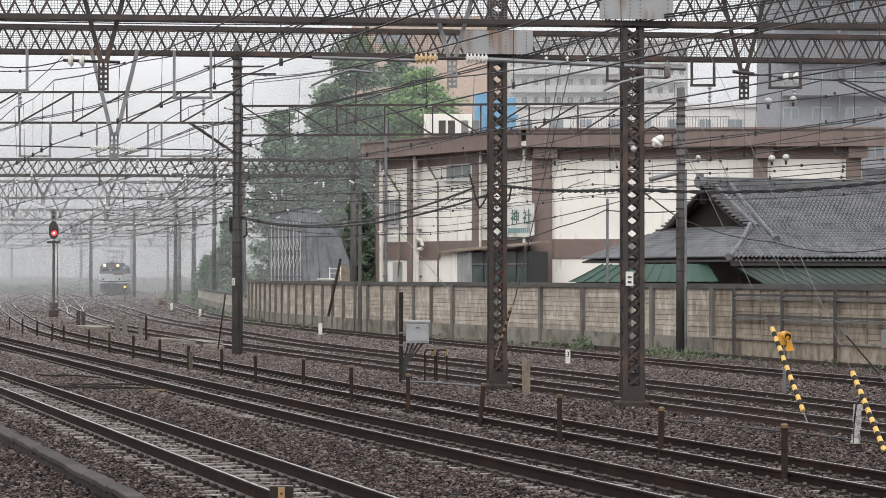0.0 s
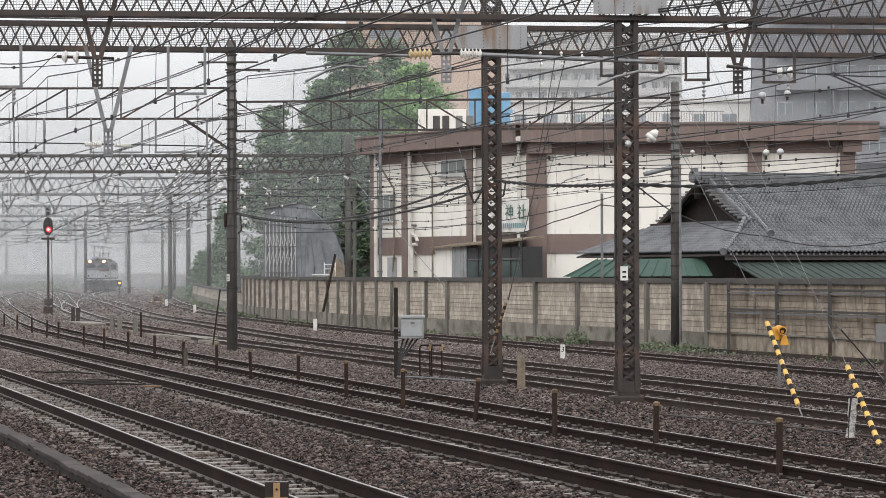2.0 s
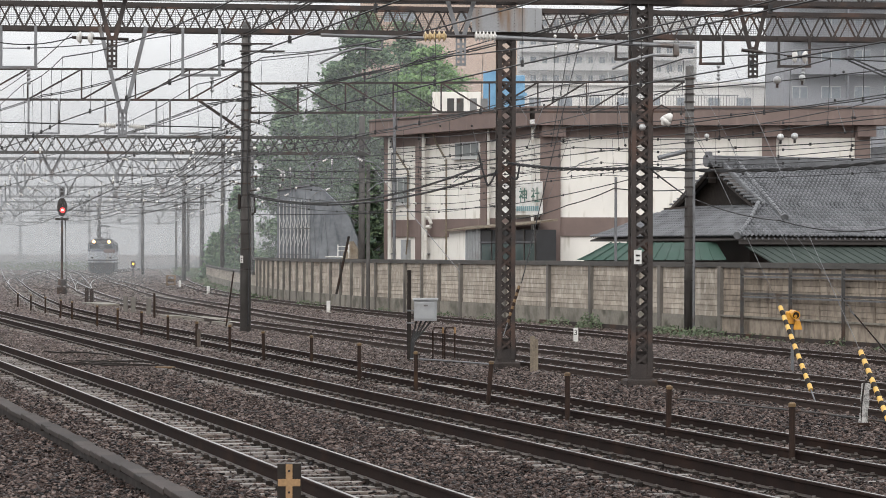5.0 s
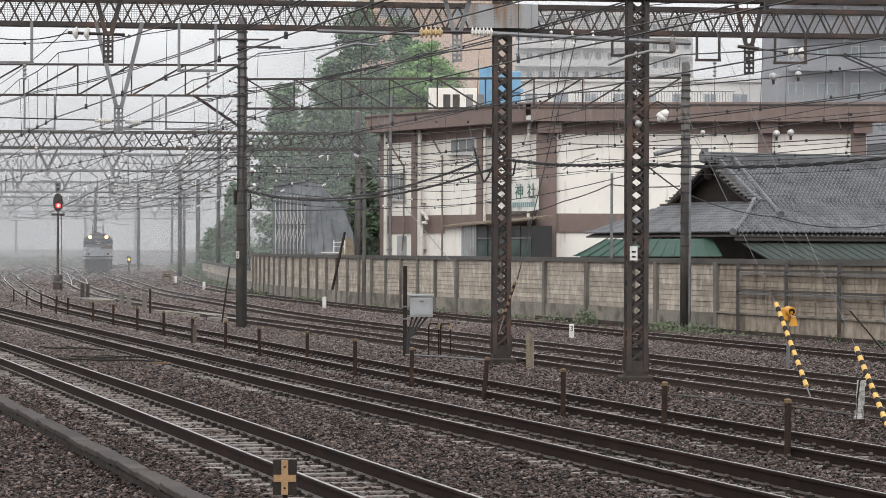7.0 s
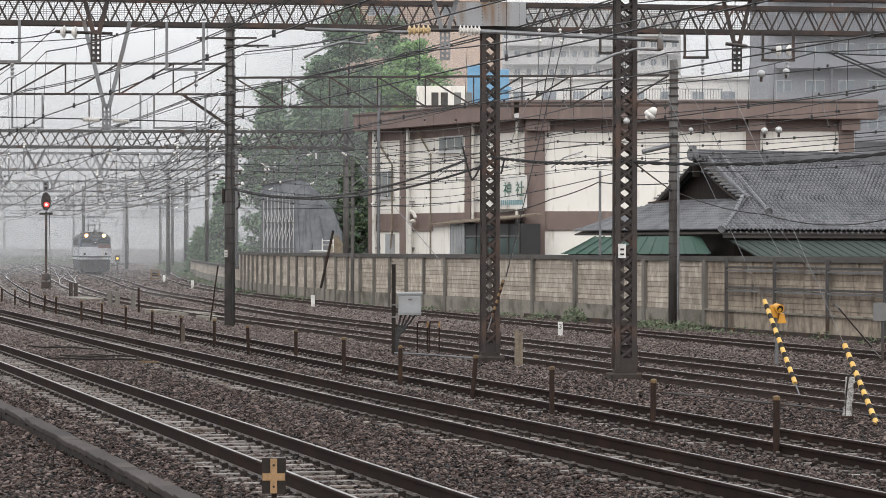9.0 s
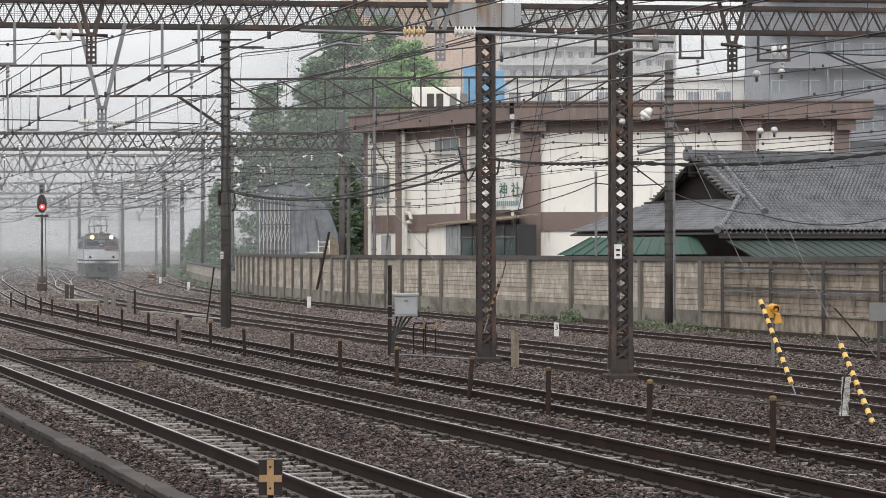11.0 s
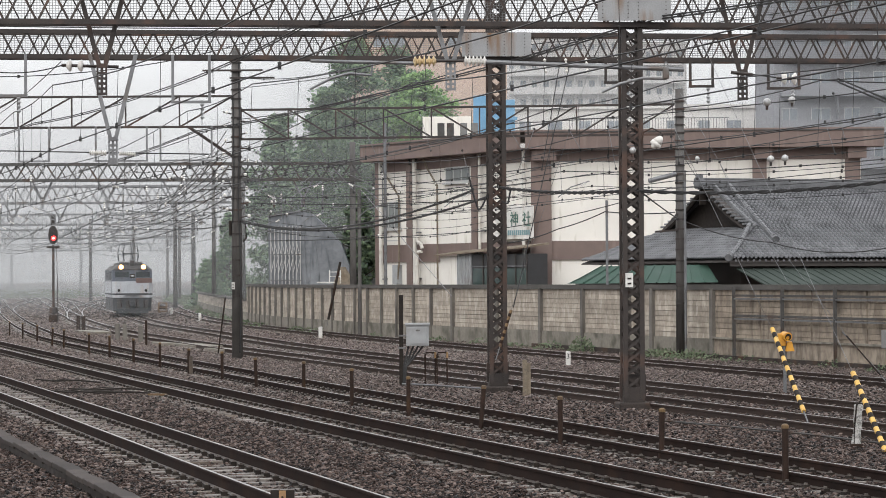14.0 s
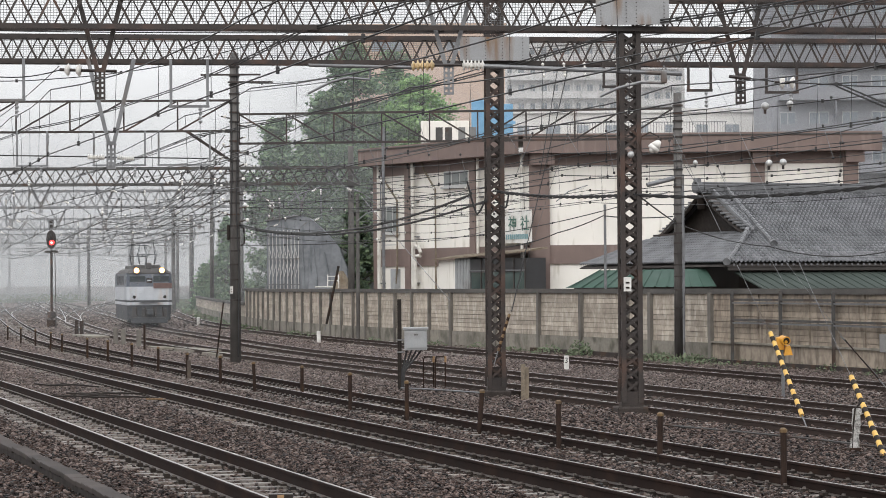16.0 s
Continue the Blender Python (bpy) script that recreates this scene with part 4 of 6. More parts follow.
tree("tree", "dark conifer-like tree behind the misty gantry", -9.8, 198, 1.0, 13.0, 3.6, LEAF, 17000, 0.85, 17)
tree("tree", "dense dark tree beside the grey shed", -5.6, 175, 0.5, 11.5, 2.6, LEAF, 24000, 0.25, 12)
tree("shrub", "dark green bush between the shed and the hall", -5.4, 169.5, 0.6, 8.4, 1.5, LEAF3, 9000, 0.25, 13)
tree("shrub", "dark green young trees overhanging the fence end", -18.2, 226, 0.4, 8.2, 2.4, LEAF, 9000, 0.85, 15)
tree("shrub", "low green bushes beside the misty fence end", -20.6, 232, 0.2, 4.4, 1.7, LEAF, 6000, 0.6, 16)


# ---- the tiled temple hall ----
def tile_piece(w, ln, lift):
    """One pantile: a shallow trough and a roll, with a thick lower lip."""
    xs = [(-.5, .0), (-.28, -.022), (-.02, -.022), (.14, .03), (.3, .055), (.44, .03), (.5, .0)]
    top = [(x * w, 0, z + lift) for x, z in xs] + [(x * w, ln, z) for x, z in xs]
    lip = [(x * w, 0, z + lift - 0.03) for x, z in xs]
    n = len(xs)
    faces = [(i, i + 1, n + i + 1, n + i) for i in range(n - 1)] + [(2 * n + i, 2 * n + i + 1, i + 1, i) for i in range(n - 1)]
    return top + lip, faces


def temple():
    th = thing("temple_hall", "timber hall with grey smoked-tile hip-and-gable roof", "building", at=(10.77, 100, 0), rz=25)
    ze, zr, run, depth, gable, length = 3.24, 6.25, 5.9, 11.8, 2.4, 22.0
    k = (zr - ze) / run
    ang = math.atan(k)
    rows, w, ln = 28, 0.19, 0.28
    hyp = run / math.cos(ang)
    tv, tf = tile_piece(w, ln, 0.05)
    tile_me = mesh_of("tile", tv, tf, TILE)
    rest_v, rest_f, singles = [], [], 0
    front = part("front_slope", bmesh.ops.create_grid(b0 := bmesh.new(), x_segments=1, y_segments=1, size=0.01) and b0, TILE, th)
    for side in ("front", "left"):
        for r in range(rows):
            v = r * (run / rows)
            if side == "left" and v > gable:
                break
            z = ze + k * v + 0.25 * (1 - min(1, v / 2.0)) ** 2 * 0.3
            u0 = v if v < gable else gable + 0.35
            u1 = length if side == "front" else depth - v
            cnt = int((u1 - u0) / w)
            for c in range(cnt):
                u = u0 + (c + 0.5) * w
                m = Matrix.Translation((u, v, z)) @ Matrix.Rotation(ang, 4, "X")
                if side == "left":
                    m = Matrix(((0, 1, 0, 0), (1, 0, 0, 0), (0, 0, 1, 0), (0, 0, 0, 1))) @ m
                jig = pose(0, 0, random.uniform(0, .008), 0, random.uniform(-1, 1), random.uniform(-.8, .8))
                if side == "front" and singles < 290 and u < 10 and r < 9:
                    ob = new("tile", tile_me)
                    ob.parent, ob.matrix_basis = front, m @ jig
                    singles += 1
                else:
                    n = len(rest_v)
                    rest_v += [m @ jig @ Vector(p) for p in tv]
                    rest_f += [tuple(n + i for i in f) for f in tf]
    ob = new("roof_tiles", mesh_of("roof_tiles", rest_v, rest_f, TILE))
    ob.parent = th
    tagged(ob, kind="stuff")
    # boarding under the tiles, ridge and hip rolls
    def sheet(name, pts, material, t=0.08):
        bm = bmesh.new()
        lo = [bm.verts.new((x, y, z - t)) for x, y, z in pts]
        hi = [bm.verts.new((x, y, z - 0.03)) for x, y, z in pts]
        bm.faces.new(hi), bm.faces.new(lo[::-1])
        for i in range(len(pts)):
            bm.faces.new((lo[i], lo[(i + 1) % len(pts)], hi[(i + 1) % len(pts)], hi[i]))
        return part(name, bm, material, th)
    zg = ze + k * gable
    sheet("roof_boarding", [(0, 0, ze), (length, 0, ze), (length, run, zr), (gable, run, zr), (gable, gable, zg)], OLDWOOD)
    sheet("roof_boarding", [(0, 0, ze), (gable, gable, zg), (gable, depth - gable, zg), (0, depth, ze)], OLDWOOD)
    sheet("roof_boarding", [(length, depth, ze), (0, depth, ze), (gable, depth - gable, zg), (gable, run, zr), (length, run, zr)], TILE)
    bm = bmesh.new()
    tri = [bm.verts.new(p) for p in ((gable + .5, gable, zg), (gable + .5, depth - gable, zg), (gable + .5, run, zr - .05))]
    bm.faces.new(tri)
    tri2 = [bm.verts.new((v.co.x + .2, v.co.y, v.co.z)) for v in tri]
    bm.faces.new(tri2[::-1])
    part("gable_wall", bm, BLACK, th, "dark timber gable")
    part("ridge", box(bmesh.new(), gable - .1, length, run - .16, run + .16, zr - .1, zr + .26, 0.05), RIDGE, th, "stacked ridge tiles")
    bm = box(bmesh.new(), gable - .1, length, run - .09, run + .09, zr + .26, zr + .35, 0.04)
    part("ridge_cap", bm, RIDGE, th)
    bm = rod(bmesh.new(), (gable - .3, run, zr + .14), (gable - .08, run, zr + .14), 0.26, 10)
    box(bm, gable - .25, gable - .1, run - .2, run + .2, zr + .2, zr + .5, .05)
    part("ridge_end_tile", bm, RIDGE, th)

    def roll(name, p, q, r, hollow=.12):
        """A bedded ridge of round tiles, each lapped over the next, with an end tile at its foot."""
        p, q = Vector(p), Vector(q)
        n = max(4, int((q - p).length / .26))
        line = [p.lerp(q, i / n) - UP * hollow * 4 * (i / n) * (1 - i / n) for i in range(n + 1)]
        bm = bmesh.new()
        for a, b in zip(line, line[1:]):
            rod(bm, a, b, r * 1.12, 8, r * .9)
            bars(bm, a - UP * r * 1.1, b - UP * r * 1.1, r * 2.3, r * 1.6)
        ridge = part(name, bm, RIDGE, th)
        bm = rod(bmesh.new(), line[0] - UP * .03, line[0] + (line[0] - line[1]).normalized() * .12 - UP * .02, r * 1.7, 10)
        ball(bm, line[0] + UP * r * 1.1, r * .8, 8)
        part("end_tile", bm, RIDGE, ridge, "round moulded end tile")
    roll("hip_ridge", (0.05, 0.05, ze + .16), (gable, gable, zg + .2), 0.085)
    roll("verge_ridge", (gable + .5, gable - 1.0, ze + k * (gable - 1.0) + .16), (gable + 1.1, run, zr + .2), 0.095, .03)
    roll("verge_roll", (gable + .3, gable + .1, zg + .16), (gable + .42, run, zr + .16), 0.07, .05)
    for i in range(11):
        v = gable + .2 + i * 0.3
        z = ze + k * v - .16 * math.sin(math.pi * i / 11)
        part("verge_tile", box(bmesh.new(), gable - .1, gable + .26, v, v + .2, z + .08, z + .16, .02), RIDGE, th)
        v2 = depth - v
        part("verge_tile", box(bmesh.new(), gable - .1, gable + .26, v2 - .2, v2, z + .08, z + .16, .02), RIDGE, th)
    for far_side in (False, True):
        vs = [gable + .1 + i * .42 for i in range(9)]
        line = [(gable + .02, depth - v if far_side else v, ze + k * v - .1 - .14 * math.sin(math.pi * (v - gable) / 3.5)) for v in vs]
        part("barge_board", sweep(bmesh.new(), line, .1, 6), BLACK, th, "dark curved barge board")
    part("gable_pendant", bars(bmesh.new(), (gable - .02, run, zr - .15), (gable - .02, run, zr - .75), .3, .06), BLACK, th, "dark carved gable pendant")
    for i in range(40):
        part("eave_disc", rod(bmesh.new(), (0.3 + i * .265, -0.03, ze - 0.0), (0.3 + i * .265, -.005, ze - 0.0), 0.045, 8), RIDGE, th)
    part("eaves_board", box(bmesh.new(), 0.1, length, 0.05, 0.12, ze - .22, ze - .06), OLDWOOD, th)
    part("hall_wall", box(bmesh.new(), 1.2, length, 1.1, depth - 1, 0, ze + .1), OLDWOOD, th, "dark timber wall")
    # green sheet lean-to under the eaves
    lean = part("lean_to_roof", bmesh.ops.create_cube(b1 := bmesh.new(), size=1, matrix=pose(10.5, -0.75, 2.62, 17, 0, 0) @ Matrix.Diagonal((20, 2.2, 0.05, 1))) and b1, LEANTO, th, "green sheet-metal roof under the eaves")
    for i in range(45):
        bm = bmesh.new()
        bmesh.ops.create_cube(bm, size=1, matrix=pose(0.7 + i * .44, -0.75, 2.65, 17, 0, 0) @ Matrix.Diagonal((0.035, 2.22, 0.05, 1)))
        part("roof_seam", bm, LEANTO, lean)
    return th


temple()


def green_pent():
    th = thing("pent_roof", "low green sheet-metal roof beside the temple hall", "roof", at=(7.65, 101, 0), rz=0)
    hw = 2.5
    bm = bmesh.new()
    ridge = [bm.verts.new(v) for v in ((-hw + 1.0, 1.0, 3.06), (hw, 1.0, 3.1))]
    eave = [bm.verts.new(v) for v in ((-hw - .3, -.9, 2.4), (hw + .2, -.9, 2.42))]
    back = [bm.verts.new(v) for v in ((-hw - .3, 2.4, 2.4), (hw + .2, 2.4, 2.42))]
    bm.faces.new((eave[0], eave[1], ridge[1], ridge[0])), bm.faces.new((back[0], back[1], ridge[1], ridge[0])), bm.faces.new((eave[0], ridge[0], back[0])), bm.faces.new((eave[1], back[1], ridge[1]))
    bm.faces.new((eave[0], eave[1], back[1], back[0]))
    part("roof_sheet", bm, COPPER, th)
    for i in range(13):
        f = i / 12
        a, b = Vector((-hw - .3 + (2 * hw + .5) * f, -.9, 2.43)), Vector((-hw + 1.0 + (2 * hw - 1) * f, 1.0, 3.09))
        strut("roof_seam", a, b, 0.04, 0.04, COPPER, th)
    part("wall", box(bmesh.new(), -hw, hw, -.5, 2.0, 0, 2.4), OLDWOOD, th)


green_pent()


def grey_shed():
    th = thing("grey_shed", "grey sheet-clad shed with a folding lattice gate beside the trees", "shed", at=(-10.88, 166, 0))
    bm = bmesh.new()
    W, H = 4.41, 6.91
    prof = [(0, 0), (W + .7, 0), (W + .6, H - 3.4), (W + .1, H - 2.0), (W - .9, H - .9), (W - 1.7, H - .15), (W * .45, H), (0, H - .35)]
    fr = [bm.verts.new((x, 0, z)) for x, z in prof]
    bk = [bm.verts.new((x, 4, z)) for x, z in prof]
    bm.faces.new(fr), bm.faces.new(bk[::-1])
    for i in range(len(prof)):
        bm.faces.new((fr[i], fr[(i + 1) % len(prof)], bk[(i + 1) % len(prof)], bk[i]))
    part("cladding", bm, SHED, th, "weathered grey sheet cladding")
    bm = bmesh.new()
    for k in range(3):
        sweep(bm, [(2.3 + k * .75, -.04, 0.4), (2.35 + k * .8, -.07, 2.8), (2.2 + k * .7, -.05, H - 1.3 - k * .5)], .05, 6)
    part("sheet_fold", bm, SHED, th, "soft folds in the sheeting")
    part("roof_edge", bars(bmesh.new(), (-.1, -.08, H - .33), (W * .45, -.08, H + .02), .09), GREYSTEEL, th)
    for i in range(9):
        x = 0.15 + i * .23
        strut("gate_bar", (x, -.1, 1.6), (x, -.1, H - .9), 0.05, 0.05, SASH, th)
        if i < 8:
            strut("gate_lattice", (x, -.12, 3.0), (x + .23, -.12, 4.0), 0.035, 0.035, SASH, th)
            strut("gate_lattice", (x + .23, -.12, 4.0), (x, -.12, 5.0), 0.035, 0.035, SASH, th)
    for z in (2.6, 4.2, 5.6):
        strut("gate_rail", (0, -.13, z), (2.1, -.13, z), 0.06, 0.06, GREYSTEEL, th)
    th2 = thing("garden_chair", "white plastic garden chair standing behind the fence", "chair", at=(-6.41, 150, 0))
    part("platform", box(bmesh.new(), -.9, .9, -.3, .9, 0, 2.3), OLDCONC, th2)
    part("seat", box(bmesh.new(), -.7, .3, -.2, .3, 2.42, 2.5, .03), WHITE, th2)
    for x in (0.0, .62):
        strut("back_post", (x, .2, 2.4), (x, .25, 3.15), 0.06, 0.06, WHITE, th2)
    for z in (2.8, 3.05):
        strut("back_slat", (0, .23, z), (.62, .23, z), 0.05, 0.05, WHITE, th2)

    th3 = thing("sheeted_pile", "pale beige sheeted pile standing behind the fence", "pile", at=(-5.75, 153, 0))
    bm = bmesh.new()
    rnd = random.Random(2)
    rings = [[bm.verts.new((math.cos(q * .785) * w * rnd.uniform(.85, 1.15), math.sin(q * .785) * w * .8, z)) for q in range(8)] for z, w in ((0, 1.1), (1.6, .95), (2.5, .6), (3.0, .36), (3.35, .14))]
    for lo, hi in zip(rings, rings[1:]):
        for q in range(8):
            bm.faces.new((lo[q], lo[(q + 1) % 8], hi[(q + 1) % 8], hi[q]))
    bm.faces.new(rings[-1]), bm.faces.new(rings[0])
    part("sheet", bm, OLDCONC, th3)
    part("tie_rope", sweep(bmesh.new(), [(-.95, -.7, 1.7), (-.1, -.85, 2.0), (.9, -.6, 1.6)], .025, 5), WIRE, th3)


grey_shed()


def roof_clutter():
    th = thing("roof_cabin", "white rooftop cabin with dark louvres", "cabin", at=(-1.23, 170, 0))
    part("cabin", box(bmesh.new(), 0, 3.1, 0, 3, 10.5, 13.02, .03), PLASTER, th)
    for x in (.15, .75, 1.6, 2.3):
        part("louvre", box(bmesh.new(), x + .8, x + 1.25, -.05, .02, 11.0, 12.6), PLATEGREY if x > 1 else FRAME, th)
    th = thing("roof_tank", "blue sheeted tank frame on the roof", "tank", at=(2.05, 172, 0))
    part("sheeting", box(bmesh.new(), 0, 1.0, 0, 1.2, 10.4, 14.49, .04), BLUE, th)
    part("sheeting", box(bmesh.new(), 1.05, 2.7, .3, 1.4, 10.4, 14.24, .04), BLUE, th)
    part("tank_frame", box(bmesh.new(), .9, 2.85, .1, .2, 12.9, 13.1), BLUE, th)
    rail = thing("roof_terrace", "pale terrace with a thin grey railing behind the hall", "terrace", at=(12.6, 268, 0))
    part("terrace_wall", box(bmesh.new(), 0, 16.5, 0, 1.8, 0, 17.7), PALE, rail)
    for i in range(58):
        strut("baluster", (.3 + i * .28, .1, 17.7), (.3 + i * .28, .1, 18.75), 0.05, 0.05, GREYSTEEL, rail)
    strut("top_rail", (.2, .1, 18.75), (16.4, .1, 18.75), 0.08, 0.08, GREYSTEEL, rail)


roof_clutter()


def sign_letters():
    """Two dark green characters and a line of small bars on the hall's sign."""
    f, c = Vector((-4.0, 165, 0)), Vector((5.02, 150, 0))
    d = c - f
    m = Matrix.Translation(f) @ Matrix.Rotation(math.atan2(d.y, d.x), 4, "Z")
    th = thing("hall_sign", "white sign board with two dark green characters", "sign")
    bm = box(bmesh.new(), 14.3, 18.25, -.45, -.3, 4.85, 6.72, .02)
    bm.transform(m)
    part("board", bm, WHITE, th)
    green = mat("sign_green", (0.05, 0.13, 0.1), (0.04, 0.1, 0.08), 4, 0.5, bump=0)
    for i, ch in enumerate("\u795e\u793e"):
        cu = bpy.data.curves.new("character", "FONT")
        cu.body, cu.size, cu.extrude = ch, 0.92, 0.01
        cu.materials.append(green)
        ob = new("character", cu)
        ob.parent = th
        ob.matrix_basis = m @ pose(15.98 + i * 1.28, -.465, 5.62, 90, 0, 0)
    blue = mat("sign_blue_grey", (0.16, 0.28, 0.3), (0.12, 0.22, 0.24), 4, 0.5, bump=0)
    for i in range(11):
        bm = box(bmesh.new(), 15.75 + i * .215, 15.89 + i * .215, -.475, -.455, 5.08, 5.36)
        bm.transform(m)
        part("text_bar", bm, blue, th)


sign_letters()


# ---- yard furniture ----
def yard_post(x, y, h, lean=0.0):
    th = thing("marker_post", "short rusty pipe post beside the rails", "post", "row of short posts", at=(x, y, rise(y)))
    part("pipe", rod(bmesh.new(), (0, 0, -.15), (lean, 0, h - .04), 0.042, 10), POSTRUST, th, smooth=False)
    bm = rod(bmesh.new(), (lean, 0, h - .04), (lean, 0, h), 0.049, 10)
    rod(bm, (lean, 0, h), (lean, 0, h + .02), 0.05, 10, 0.02)
    part("cap", bm, CAPS, th, "yellowed cap")


for x, y, h, lean in ((4.29, 33.39, .74, 0), (3.09, 37.83, .73, .02), (1.83, 41.71, .74, 0), (0.63, 46.11, .74, .07), (-0.66, 50.08, .76, 0), (-1.89, 54.80, .76, 0),
                      (-3.21, 61.10, .72, 0), (-4.52, 64.32, .72, -.03), (-5.78, 69.43, .74, 0), (-7.09, 74.06, .7, 0), (-8.46, 79.35, .75, 0), (-9.89, 84.86, .75, 0), (-11.45, 91.19, .72, 0),
                      (-12.72, 95.47, .72, 0), (-15.04, 105.34, .7, 0), (-15.92, 108.14, .72, .03), (-17.78, 116.38, .7, 0), (-19.34, 122.20, .7, 0), (-20.99, 128.63, .68, 0)):
    yard_post(x, y, h, lean)


def stump(x, y, w, h, label, material=OLDCONC, n=1, group="yard stakes"):
    th = thing("stake", label, "stake", group, at=(x, y, rise(y)))
    for i in range(n):
        bm = box(bmesh.new(), i * w * .8 - w / 2, i * w * .8 + w / 2, -w / 2 + i * .05, w / 2 + i * .05, -.2, h - i * .07, w * .12)
        part("stake_body", bm, material, th)


stump(-6.99, 73.61, .1, .52, "weathered grey-brown timber stake by a post", BARK)
stump(1.81, 59.03, .1, .8, "pair of stained concrete stakes", OLDCONC, 2)
stump(3.73, 79.35, .14, .42, "white distance marker stone with a dark numeral", WHITE, 1, "white marker stones")
for x, y in ((-5.53, 119.80), (-4.76, 130.00), (-15.53, 169.72), (-10.26, 158.70), (-11.99, 169.72), (-22.64, 239.61), (-20.13, 197.10)):
    stump(x, y, .17, .5, "small white marker stone along the fence", WHITE, 1, "white marker stones")
for x, y, h in ((-19.50, 142.09, .86), (-19.01, 140.46, .85), (-14.68, 119.80, .78), (-14.07, 117.50, .78), (-12.88, 113.15, .79), (-12.19, 109.11, 1.1)):
    stump(x, y, .2 if h < 1 else .09, h * .9, "dark weathered equipment post in the yard", POSTRUST if h > .8 else PILASTER, 1, "equipment posts")

numeral = bpy.data.curves.new("numeral", "FONT")
numeral.body, numeral.size, numeral.extrude = "3", 0.22, 0.003
numeral.materials.append(BLACK)
num = new("numeral", numeral)
num.parent = bpy.data.objects["stake.002"]
num.matrix_basis = pose(-.06, -.075, .21, 90, 0, 0)


def switch_box():
    x, y = -1.03, 65.35
    th = thing("signal_cabinet", "light grey steel cabinet on a dark post with cables", "cabinet", at=(x, y, 0))
    part("post", box(bmesh.new(), -.05, .05, -.06, .06, -.1, 2.22, .01), BLACK, th)
    cab = part("cabinet_body", box(bmesh.new(), .12, .68, -.2, .12, 0.97, 1.47, .015), CABINET, th)
    part("cabinet_lid", box(bmesh.new(), .09, .71, -.24, .16, 1.47, 1.53, .01), CABINET, cab)
    part("cabinet_door", box(bmesh.new(), .15, .65, -.225, -.2, 1.02, 1.43, .008), CABINET, cab)
    part("nameplate", box(bmesh.new(), .36, .46, -.235, -.224, 1.33, 1.37), GREYSTEEL, cab)
    for i in range(4):
        bm = sweep(bmesh.new(), [(.18 + i * .12, 0, 0.97), (.14 + i * .09, .02, .8), (.06 + i * .02, -.06, .45), (.05 + i * .01, -.08, .02)], 0.025, 6)
        part("cable", bm, WIRE, th)
    for z in (.9, 1.2):
        part("clamp", box(bmesh.new(), -.07, .12, -.09, .07, z, z + .04), GREYSTEEL, th)
    for px in (752, 773):
        g = thing("pipe_hoop", "dark pipe hoop with a yellow worn corner", "hoop", "pipe hoops by the cabinet", at=((px - 784) * 66 / 4700, 66, 0))
        bm = sweep(bmesh.new(), [(0, 0, -.1), (0, 0, .72), (.03, 0, .78), (.22, .1, .78), (.25, .1, .72), (.25, .1, -.1)], 0.022, 6)
        part("hoop", bm, POSTRUST, g)
        part("corner_sleeve", rod(bmesh.new(), (.25, .1, .64), (.25, .1, .79), 0.028, 8), OCHRE, g, "worn yellow sleeve")


switch_box()


def guy_guard(foot, head, wire_top, r=0.045, stripes=13, label="black and yellow striped guard on a stay wire", rust=False, light=None):
    th = thing("guy_guard", label, "stay guard", "striped stay guards")
    foot, head, wire_top = Vector(foot), Vector(head), Vector(wire_top)
    d = head - foot
    for i in range(stripes):
        a, b = foot + d * (i / stripes), foot + d * ((i + 1) / stripes)
        part("stripe", rod(bmesh.new(), a, b, r, 10), (POSTRUST if rust else BLACK) if i % 2 else light or (OCHRE if rust else YELLOW), th)
    part("stay_wire", sweep(bmesh.new(), [head - d * .05, head.lerp(wire_top, .5), wire_top], 0.0045, 5), GREYSTEEL, th)
    part("anchor_rod", rod(bmesh.new(), foot - d.normalized() * .32, foot, 0.014, 6), GREYSTEEL, th)


guy_guard((6.41, 47.30, 0.21), (6.07, 49.00, 1.65), (4.13, 53.00, 6.66), 0.043, 17)
guy_guard((6.57, 39.50, -0.01), (6.32, 41.00, 1.12), (4.61, 47.00, 6.80), 0.042, 17)
guy_guard((1.28, 60.00, 1.07), (1.54, 60.00, 1.90), (3.18, 57.00, 7.09), 0.035, 11, "faded striped guard on a stay wire at the lattice column", True, OLDOCHRE)
guy_guard((-7.62, 90.00, 0.15), (-7.37, 90.00, 2.03), (-6.97, 88.80, 4.68), 0.028, 15, "dark faded guard on a stay wire at the concrete pole", True, BLACK)
guy_guard((-5.27, 122.00, 0.78), (-4.70, 122.00, 3.43), (-3.71, 121.00, 6.72), 0.06, 7, "dark timber stay leaning at the fence", True, BLACK)
guy_guard((10.20, 62.00, 0.30), (9.46, 62.30, 1.22), (7.03, 64.00, 4.78), 0.018, 9, "dark thin guard on a stay wire before the fence", True, BLACK)


def fence_board():
    th = thing("notice_board", "blank grey metal board on a post before the fence", "board", at=(10.28, 61, 0))
    part("post", rod(bmesh.new(), (0, .03, -.1), (0, .03, 1.34), .035, 8), FRAME, th)
    part("board", box(bmesh.new(), -.22, .22, -.02, .01, 0.95, 1.37, .008), PLATEGREY, th)


fence_board()


